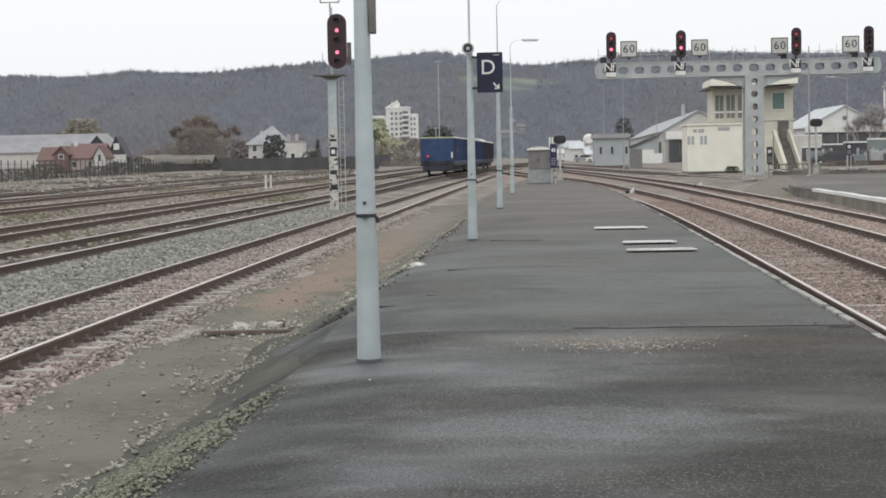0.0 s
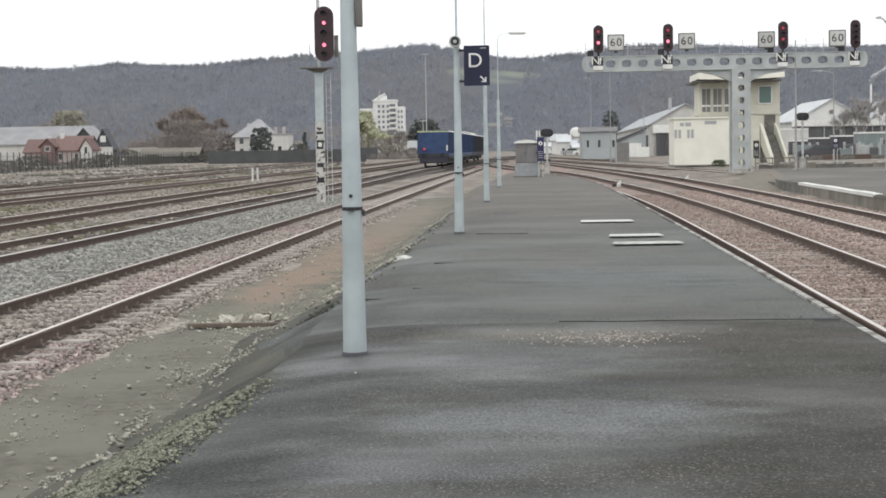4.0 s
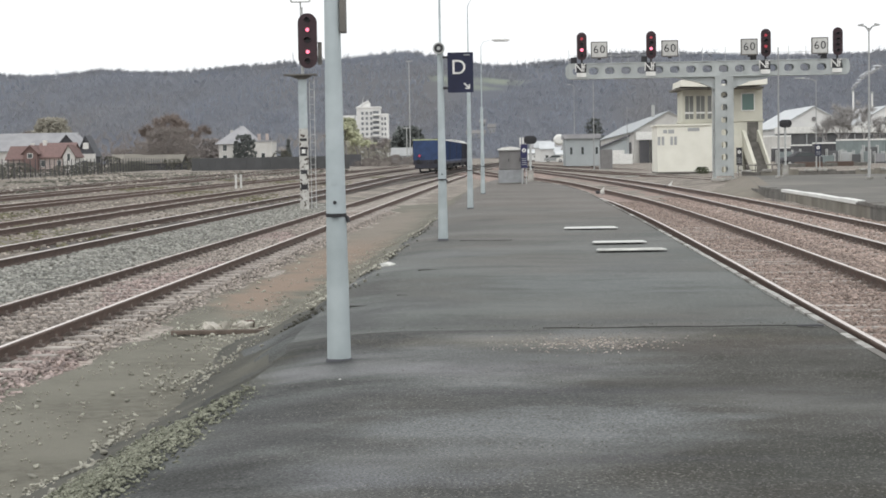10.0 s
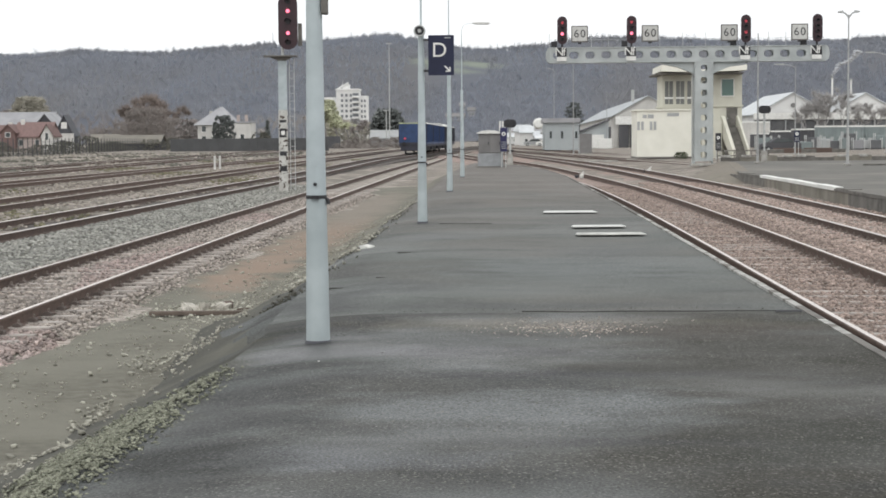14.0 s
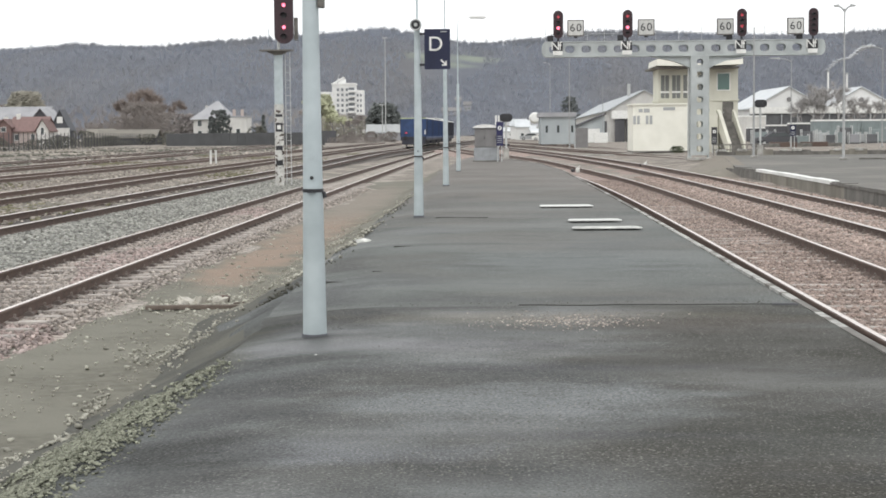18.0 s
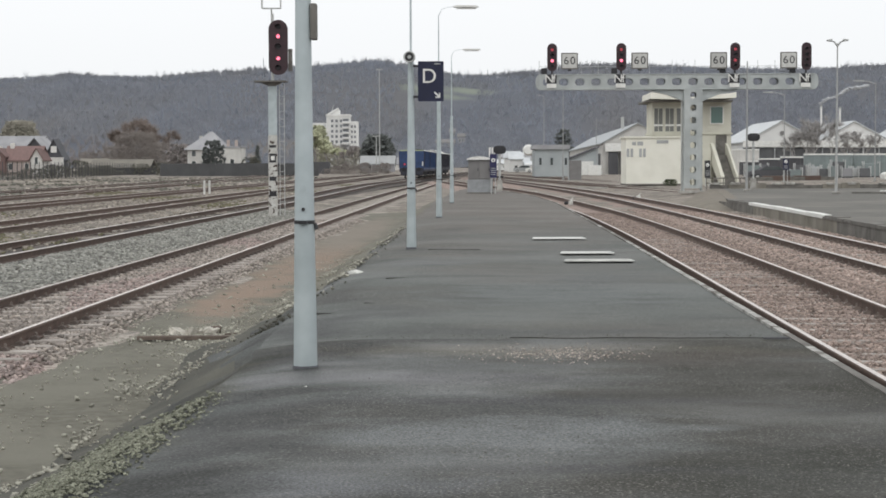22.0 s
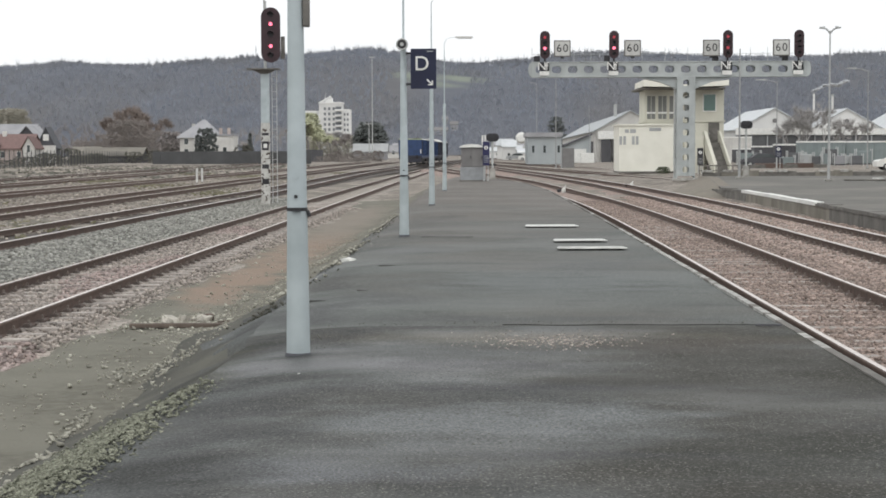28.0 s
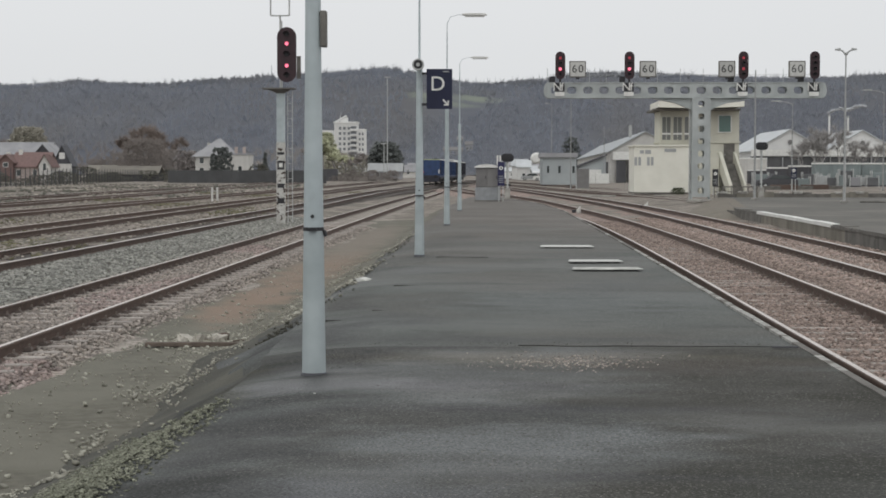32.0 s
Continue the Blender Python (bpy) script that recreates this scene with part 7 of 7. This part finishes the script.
def posts():
    dwarf_signal(0.74, 90.0, 2.25, -0.03)
    dwarf_signal(15.15, 93.5, 2.95, 0.0)
    info_panel(0.36, 82.6, 0.78, 0.34, 1.2, -0.03)
    info_panel(16.12, 120.0, 0.45, 0.42, 1.25, -0.2, M_BLACK)
    info_panel(26.7, 147.0, 0.9, 0.5, 1.0, -0.2, M_NAVY)
    yard_lamp(16.95, 79.9, 7.25, (-0.5, 0.5), 0.0, "tall grey double-armed street lamp post")
    yard_lamp(X32(1333, 88), 88, 6.9, (), 0.0, "plain slender grey steel post")
    yard_lamp(X32(1399, 150), 150, 8.0, (-1.9,), -0.2)
    yard_lamp(X32(1560, 150), 150, 9.0, (-2.0,), -0.2)
    yard_lamp(X32(1008, 165), 165, 9.0, (), -0.2, "tall plain grey mast in the yard")
    yard_lamp(X32(974, 240), 240, 11.6, (-1,), -0.2, "tall thin grey yard mast")
    yard_lamp(X32(1067, 250), 250, 8.6, (), -0.2, "tall thin grey yard mast")
    ob = thing("trackside_cabinet", "dark grey steel trackside cabinet beside the tracks", "cabinet", pose(X32(1028, 165), 165, -0.2))
    part("body", bbox(-0.48, 0.72, 0, 0.7, 0.06, 2.05, 0.03), M_CABINET, ob)
    part("plinth", bbox(-0.52, 0.76, -0.04, 0.74, 0, 0.08), M_CONCRETE, ob)
    part("side_panel", bbox(-0.62, -0.49, 0.1, 0.6, 0.06, 1.9), M_GREYWALL, ob, "pale side panel")
    ob = thing("marker_post", "short white twin-legged marker post between tracks", "marker post", pose(-17.4, 101.8, -0.36))
    for s in (-0.16, 0.16):
        part("leg", bbox(s - 0.06, s + 0.06, -0.06, 0.06, 0, 0.86, 0.015), M_SIGNFACE, ob)
    part("crossbar", bbox(-0.2, 0.2, -0.05, 0.05, 0.55, 0.66), M_CONCRETE, ob)
    ob = thing("lattice_sign", "small pale lattice sign behind the cabinet", "sign", pose(X32(883, 120), 120, -0.3))
    part("post", bbox(-0.03, 0.03, -0.03, 0.03, 0, 2.6), M_GALV, ob)
    for k in range(3):
        part("slat", bbox(-0.25 + k * 0.2, -0.13 + k * 0.2, -0.02, 0.02, 2.3, 3.0), M_WHITE, ob)
    for px, y in ((1142, 86.0), (1022, 74.5)):
        ob = thing("point_lever", "small pale point lever box beside the rail", "point lever", pose(X32(px, y), y, -0.4), "point levers")
        part("box", bbox(-0.09, 0.09, -0.14, 0.14, 0, 0.2, 0.025), M_WORNWHITE, ob)
        part("weight", bbox(-0.3, -0.12, -0.07, 0.07, 0.02, 0.16, 0.03), M_BLACK, ob)
        bm = bmesh.new()
        tube(bm, [(0, 0, 0.2), (0.1, 0, 0.32)], [0.02, 0.02], 6)
        part("lever", bm, M_WHITE, ob)
    for px, py, w in ((1045, 348, 1.4), (1075, 348, 1.0), (1110, 346, 0.9), (1185, 347, 0.8), (1165, 347, 0.7), (800, 336, 1.6), (720, 330, 1.2)):
        y = 1.75 * 2900 / (py - 306)
        solid("cable_trough_lid", bbox(-w / 2, w / 2, -0.25, 0.25, 0, 0.12, 0.02), M_CONCRETE, "pale concrete trough lid lying between tracks", "slab", pose(X32(px, y), y, -0.34), "trough lids")
    clump_plant("shrub", "small green bush at the foot of the signal box", "shrub", pose(X32(1198, 124), 124, -0.2), 1.1, 0.8, 0.5, M_BUSH, 77, 600)
    gate = thing("railing", "low grey railing before the stairs", "railing", pose(X32(1262, 108), 108, -0.2))
    for k in range(7):
        part("post", bbox(k * 0.55 - 0.03, k * 0.55 + 0.03, -0.03, 0.03, 0, 0.75), M_DARKCONC, gate)
    for z in (0.35, 0.68):
        part("rail", bbox(-0.05, 3.4, -0.025, 0.025, z, z + 0.07), M_DARKCONC, gate)


# ---------------- platform marks and litter ----------------
def marks():
    for x0, x1, y0, y1, m_ in ((0.89, 1.93, 31.55, 32.3, M_SIGNFACE), (1.2, 2.08, 26.4, 26.95, M_SIGNFACE), (1.16, 2.21, 24.25, 24.8, M_WORNWHITE)):
        bm = bmesh.new()
        o = [(x0 + 0.03, y0), (x1 - 0.02, y0 + 0.02), (x1, y0 + 0.1), (x1 - 0.05, y1), (x0 + 0.04, y1 - 0.03), (x0, y0 + 0.12)]
        prism(bm, o, "z", 0.012, 0.022)
        solid("painted_mark", bm, m_, "rectangular white paint mark on the asphalt", "road marking", None, "paint marks")
    bm = bmesh.new()
    rng = random.Random(2)
    pts = [(x, 13.66 + 0.03 * rng.uniform(-1, 1)) for x in np.arange(0.2, 2.5, 0.2)]
    prism(bm, [(x, y - 0.002 - 0.006 * max(0.0, x) / 2.5) for x, y in pts] + [(x, y + 0.004 + 0.008 * max(0.0, x) / 2.5) for x, y in pts[::-1]], "z", -0.012, 0.004)
    solid("asphalt_joint", bm, M_JOINT, "dark open joint across the asphalt", "joint", None)
    solid("edge_plank", bbox(0, 0.22, 0, 0.03, 0, 0.015, 0.004), M_DARKWALL, "short dark piece of wood at the platform edge", "plank", pose(2.28, 13.5, 0.008))
    for x, y, w, d, n in ((-1.3, 21.25, 1.5, 0.016, 3), (-1.0, 28.3, 0.9, 0.014, 5), (-1.75, 16.5, 0.5, 0.014, 7), (-1.3, 17.4, 0.45, 0.016, 9), (-1.2, 13.2, 1.6, 0.012, 15)):
        bm = bmesh.new()
        k = max(6, int(w * 9))
        line = [(x + w * i / k, y + 0.16 * noise.noise((i * 0.4, n, 0.0)), math.sin(math.pi * (i + 0.3) / (k + 0.6))) for i in range(k + 1)]
        prism(bm, [(u, v - d * q * 0.5) for u, v, q in line] + [(u, v + d * q * 0.5) for u, v, q in line[::-1]], "z", -0.05, 0.002)
        ob = solid("asphalt_crack", bm, M_JOINT, "thin dark crack in the asphalt", "crack", None, "asphalt cracks")
        ob.location.z = -0.012 - 0.05 * max(0.0, 1 - (x + 1.87) / 1.0) ** 2
    for x, y, s, z in ((-1.72, 11.2, 0.03, -0.08), (-1.62, 13.3, 0.045, -0.08), (-1.18, 10.65, 0.012, 0.0), (-1.86, 23.3, 0.12, -0.1), (-0.2, 8.3, 0.01, 0.0), (1.1, 9.0, 0.009, 0.0), (-1.9, 9.5, 0.05, -0.15), (-2.95, 10.6, 0.03, -0.58), (-2.75, 8.6, 0.02, -0.6)):
        bm = bmesh.new()
        bmesh.ops.create_icosphere(bm, subdivisions=1, radius=s)
        for v in bm.verts:
            v.co *= random.Random(int(v.co.x * 999 + y)).uniform(0.7, 1.2)
            v.co.z *= 0.35
        solid("litter", bm, M_WORNWHITE, "small pale scrap lying on the ground", "litter", pose(x, y, z + s * 0.1, 0, 0, x * 50), "litter")
    ob = solid("plank", bbox(-0.56, 0.56, -0.045, 0.045, 0, 0.05, 0.008), M_WOOD, "weathered brown plank lying in the gravel", "plank", pose(-3.54, 19.1, -0.6, 0, 0, 2))
    solid("thin_lath", bbox(-0.36, 0.36, -0.015, 0.015, 0, 0.02, 0.004), M_WOOD, "brown thin lath lying in the gravel", "lath", pose(-2.74, 19.3, -0.52, 0, -7, 4))
    ob = thing("broken_slab", "broken pale concrete slab crumbling in the gravel", "slab", pose(-3.57, 19.75, -0.6, 0, 3, 8))
    rng = random.Random(31)
    for k in range(7):
        cx, cy = -0.24 + 0.075 * k, rng.uniform(-0.08, 0.08)
        r = rng.uniform(0.06, 0.12)
        o = [(cx + r * rng.uniform(0.6, 1.1) * math.cos(a * math.tau / 7), cy + 1.5 * r * rng.uniform(0.6, 1.1) * math.sin(a * math.tau / 7)) for a in range(7)]
        bm = bmesh.new()
        prism(bm, o, "z", 0.002 * k, rng.uniform(0.03, 0.09))
        for v in bm.verts:
            if v.co.z > 0.025:
                v.co += Vector((rng.uniform(-0.03, 0.03), rng.uniform(-0.05, 0.05), rng.uniform(-0.02, 0.035)))
        part("fragment", bm, M_CHALK, ob)
    scatter("crumbs", "pale crumbs of concrete round the broken slab", "gravel", M_RUBBLE, 500, lambda r: (-3.55 + r.normal(0, 0.32), 19.7 + r.normal(0, 0.5)), (0.006, 0.024), 44, lambda x, y: float(gz(x)))
    solid("broken_block", bbox(-0.06, 0.06, -0.05, 0.05, 0, 0.09, 0.02), M_RAIL, "small dark block beside the broken slab", "block", pose(-3.3, 19.85, -0.6, 0, 0, 25))


# ---------------- loose stones and moss ----------------
def scatter(name, label, category, material, n, area, size, seed, zf, keep=None):
    """Many small angular stones in one mesh."""
    rng = np.random.default_rng(seed)
    cube = np.array([(-1, -1, -1), (1, -1, -1), (1, 1, -1), (-1, 1, -1), (-1, -1, 1), (1, -1, 1), (1, 1, 1), (-1, 1, 1)], float)
    fq = np.array([(0, 3, 2, 1), (4, 5, 6, 7), (0, 1, 5, 4), (1, 2, 6, 5), (2, 3, 7, 6), (3, 0, 4, 7)])
    V, F, k = [], [], 0
    for _ in range(n):
        x, y = area(rng)
        if keep and not keep(x, y):
            continue
        s = rng.uniform(*size)
        p = cube * (0.62 + 0.5 * rng.random((8, 1))) * (s, s * rng.uniform(0.6, 1.1), s * rng.uniform(0.45, 0.8))
        a = rng.random() * 6.283
        c, d = math.cos(a), math.sin(a)
        p = np.stack([p[:, 0] * c - p[:, 1] * d, p[:, 0] * d + p[:, 1] * c, p[:, 2] + p[:, 0] * rng.uniform(-0.5, 0.5)], -1)
        V.append(p + (x, y, zf(x, y) + s * 0.15))
        F.append(fq + k)
        k += 8
    tagged(new(name, fast_mesh(name, np.concatenate(V), np.concatenate(F), material)), label, category, kind="stuff")


def flank_z(x, y):
    a = edge_l(y)
    u = min(max((a - x) / 1.15, 0), 1)
    return -0.10 - 0.52 * u ** 0.9 + 0.02


def ground_z(x, y):
    return max(float(gz(x)) + 0.02 * math.sin(x * 2.1 + math.sin(y * 0.7)) * math.cos(y * 1.3), flank_z(x, y)) + 0.003


def near_y(rng, a, b):
    """Denser towards the near end."""
    return a + (b - a) * rng.random() ** 1.6


def off_rail(cx):
    return lambda x, y: abs(abs(x - cx) - 0.7535) > 0.09


def between(y0, rest=0.8, far=None):
    """True off the sleepers that start at y0; a few stones lie on them too, more of them farther on."""
    return lambda y: abs((y - y0 + 0.3) % 0.6 - 0.3) > 0.1 or (y * 7919.0) % 1.0 < (rest if far is None else float(np.interp(y, [13.5, 18.0], [rest, far])))


GRASS = [(-11.9 - 3.1 * (k % 5), 40 + 7.3 * k) for k in range(16)]


def loose():
    r1 = np.array(smooth(R1, 1.5))
    r2 = np.array(smooth(R2, 1.5))
    bed = lambda zr: (lambda x, y: zr - 0.138)
    g1, g2, g3 = between(9.0, 0.2), between(11.0, 0.35, 0.95), between(24.0)
    o1 = off_rail(-6.03)
    z1 = lambda x, y: -0.41 - (0.135 if abs(x + 6.03) < 0.7 else 0.155) - max(0, abs(x + 6.03) - 1.3) * 0.16
    k1 = lambda x, y: o1(x, y) and (g1(y) or abs(x + 6.03) < 0.3 or abs(x + 6.03) > 1.23)
    pink = lambda x, y: (x > -5.2 and y < 17.5 + 3 * noise.noise((x, y * 0.3, 1.0))) or (abs(x + 6.03) < 0.7 and noise.noise((x * 0.8, y * 0.13, 5.0)) > 0.22)
    scatter("ballast_stones", "loose pinkish ballast stones along the near track", "ballast", M_STONE_P, 34000, lambda r: (r.uniform(-7.75, -4.45), near_y(r, 10, 60)), (0.012, 0.029), 1, z1, lambda x, y: k1(x, y) and pink(x, y))
    scatter("ballast_stones", "loose warm grey ballast stones along the near track", "ballast", M_STONE_W, 34000, lambda r: (r.uniform(-7.75, -4.45), near_y(r, 10, 60)), (0.012, 0.029), 1, z1, lambda x, y: k1(x, y) and not pink(x, y))
    scatter("ballast_stones", "loose grey ballast stones between two tracks", "ballast", M_STONE_G, 22000, lambda r: (r.uniform(-9.3, -7.4), near_y(r, 18, 70)), (0.016, 0.036), 2, lambda x, y: float(gz(x)) + 0.03)

    def on_r(arr, lo, hi, a, b):
        def pick(r):
            y = near_y(r, a, b)
            return float(np.interp(y, arr[:, 1], arr[:, 0])) + r.uniform(lo, hi), y
        return pick

    def clear(arr, g):
        def ok(x, y):
            d = abs(x - float(np.interp(y, arr[:, 1], arr[:, 0])))
            return abs(d - 0.7535) > 0.09 and (g(y) or d > 1.27)
        return ok
    scatter("ballast_stones", "loose brown ballast stones in the platform track", "ballast", M_STONE_R, 44000, on_r(r1, -1.0, 1.75, 11, 62), (0.010, 0.024), 3, bed(-0.25), clear(r1, g2))
    scatter("ballast_stones", "loose brown ballast stones in the second track", "ballast", M_STONE_R, 20000, on_r(r2, -1.7, 1.7, 22, 66), (0.013, 0.03), 4, bed(-0.25), clear(r2, g3))
    scatter("yard_stones", "pale stones strewn over the yard between the tracks", "gravel", M_YARDSTONE, 15000, lambda r: (r.uniform(-24, -10.6), near_y(r, 30, 130)), (0.02, 0.06), 9, lambda x, y: float(gz(x)) + 0.01)
    scatter("yard_stones", "pale rubble strewn along the yard's outer tracks", "gravel", M_YARDSTONE, 5000, lambda r: (r.uniform(-58, -22), r.uniform(95, 235)), (0.04, 0.13), 29, lambda x, y: float(gz(x)) + 0.01, lambda x, y: noise.noise((x * 0.25, y * 0.08, 2.0)) > 0.0)
    scatter("weeds", "dark weeds along the yard's outer tracks", "weeds", M_HEDGE, 4200, lambda r: (r.uniform(-58, -22), r.uniform(95, 235)), (0.05, 0.16), 30, lambda x, y: float(gz(x)) + 0.02, lambda x, y: noise.noise((x * 0.22, y * 0.07, 7.0)) > 0.08)
    scatter("grass_tufts", "dry winter grass tufts between the yard tracks", "grass", M_DRYGRASS, 5200, lambda r: (lambda c: (c[0] + r.normal(0, 0.7), c[1] + r.normal(0, 2.5)))(GRASS[int(r.random() * len(GRASS))]), (0.02, 0.07), 10, lambda x, y: float(gz(x)) + 0.01)
    scatter("pebbles", "scattered pale pebbles on packed dirt", "gravel", M_GRIT, 3600, lambda r: (r.uniform(-4.7, -2.6), near_y(r, 6.5, 40)), (0.003, 0.011), 5, lambda x, y: ground_z(x, y) + 0.004, lambda x, y: noise.noise((x * 1.7, y * 0.6, 3.0)) > -0.05)
    scatter("stones", "single pale stones lying on the dirt", "stone", M_RUBBLE, 160, lambda r: (r.uniform(-4.6, -2.7), near_y(r, 7, 34)), (0.012, 0.03), 25, ground_z)
    scatter("rubble_line", "pale rubble along the foot of the flank", "gravel", M_RUBBLE, 3600, lambda r: (lambda y: (edge_l(y) - r.normal(1.12, 0.22), y))(near_y(r, 9.0, 36)), (0.004, 0.017), 6, lambda x, y: max(flank_z(x, y), ground_z(x, y)), lambda x, y: noise.noise((x * 2.5, y * 0.9, 9.0)) > (0.22 if y < 12.5 else 0.02))
    scatter("moss_tufts", "pale dry moss and lichen tufts on the platform flank", "moss", M_TUFT, 46000, lambda r: (lambda y: (edge_l(y) - r.normal(0.3, 0.2) + 0.04, y))(5.6 + 5.4 * r.random() ** 0.9), (0.003, 0.0095), 7, lambda x, y: flank_z(x, y) + 0.012, lambda x, y: x > edge_l(y) - 0.74 and noise.noise((x * 30, y * 13, 4.0)) > 0.0 + 0.4 * noise.noise((x * 5, y * 2, 1.0)) + 0.5 * max(0.0, (y - 10.2)))
    scatter("edge_debris", "dark dead grass and clods along the broken platform edge", "debris", M_MOSS, 900, lambda r: (lambda y: (edge_l(y) - r.normal(0.16, 0.12), y))(near_y(r, 16.0, 42)), (0.004, 0.015), 18, lambda x, y: flank_z(x, y) - 0.002, lambda x, y: noise.noise((x * 3, y * 0.7, 6.0)) > 0.05)
    scatter("edge_rubble", "pale stones along the broken platform edge", "gravel", M_RUBBLE, 1500, lambda r: (lambda y: (edge_l(y) - r.normal(0.3, 0.14), y))(near_y(r, 18.5, 45)), (0.006, 0.026), 19, flank_z, lambda x, y: noise.noise((x * 3, y * 0.5, 2.0)) > 0.1)
    scatter("gritty_patch", "patch of pale crumbled asphalt grit", "gravel", M_STONE_W, 650, lambda r: (0.5 + r.normal(0, 0.3), 12.5 + r.normal(0, 0.24)), (0.003, 0.0085), 17, lambda x, y: -0.002)
    scatter("gritty_patch", "thin tan grit in front of the asphalt joint", "gravel", M_AGG, 1600, lambda r: (r.uniform(-1.3, 2.0), 12.75 + r.normal(0, 0.3)), (0.0012, 0.004), 27, lambda x, y: -0.002)
    scatter("asphalt_grit", "pale grit lying on the asphalt", "gravel", M_AGG, 9500, lambda r: (-1.7 + 4.1 * r.random() ** 0.75, near_y(r, 6.0, 14)), (0.0015, 0.0055), 16, lambda x, y: 0.006 * math.sin(x * 1.1 + y * 0.5) * math.cos(y * 0.33) - 0.002 - 0.09 * max(0.0, 1 - (x + 1.8) / 1.14) ** 2, lambda x, y: noise.noise((x * 1.6, y * 1.1, 8.0)) > -0.25)


right_platform()
kiosk()
posts()
marks()
loose()


# ---------------- motion ----------------
def motions():
    for k, w in enumerate(WAGONS):
        walk(w, [(float(t), train_pose(tail_at(t) + k * WL)) for t in range(0, 33)])
        for ch in w.children:
            if ch.name.split(".")[0] == "wheelset" and k < 4:
                base = ch.matrix_local.copy()
                n = 128
                walk(ch, [(32 * i / n, base @ Euler((-2.2 * 32 * i / n / 0.46, 0, 0)).to_matrix().to_4x4()) for i in range(n + 1)])
    for p, k in STEAM:
        y = 420.0
        rows = []
        for t in range(0, 33, 2):
            u = k / 11
            rise = float(np.interp(t, [0, 20, 25, 32], [0.85, 1.0, 0.45, 0.2]))
            x = X32(1464, y) + u * 12.2 * float(np.interp(t, [0, 13, 18, 21, 28], [0.6, 0.5, 0.95, 1.0, 0.72])) + 0.25 * math.sin(t * 0.5 + k) * min(1.0, 3 * u)
            z = Z32(206, y) + 1.0 + 6.0 * u ** 0.8 * rise + 0.3 * math.sin(t * 0.37 + k * 0.9) * min(1.0, 3 * u)
            rows.append((float(t), pose(x, y, z, 0, 12 * math.sin(t * 0.3 + k), 0)))
        walk(p, rows)


motions()
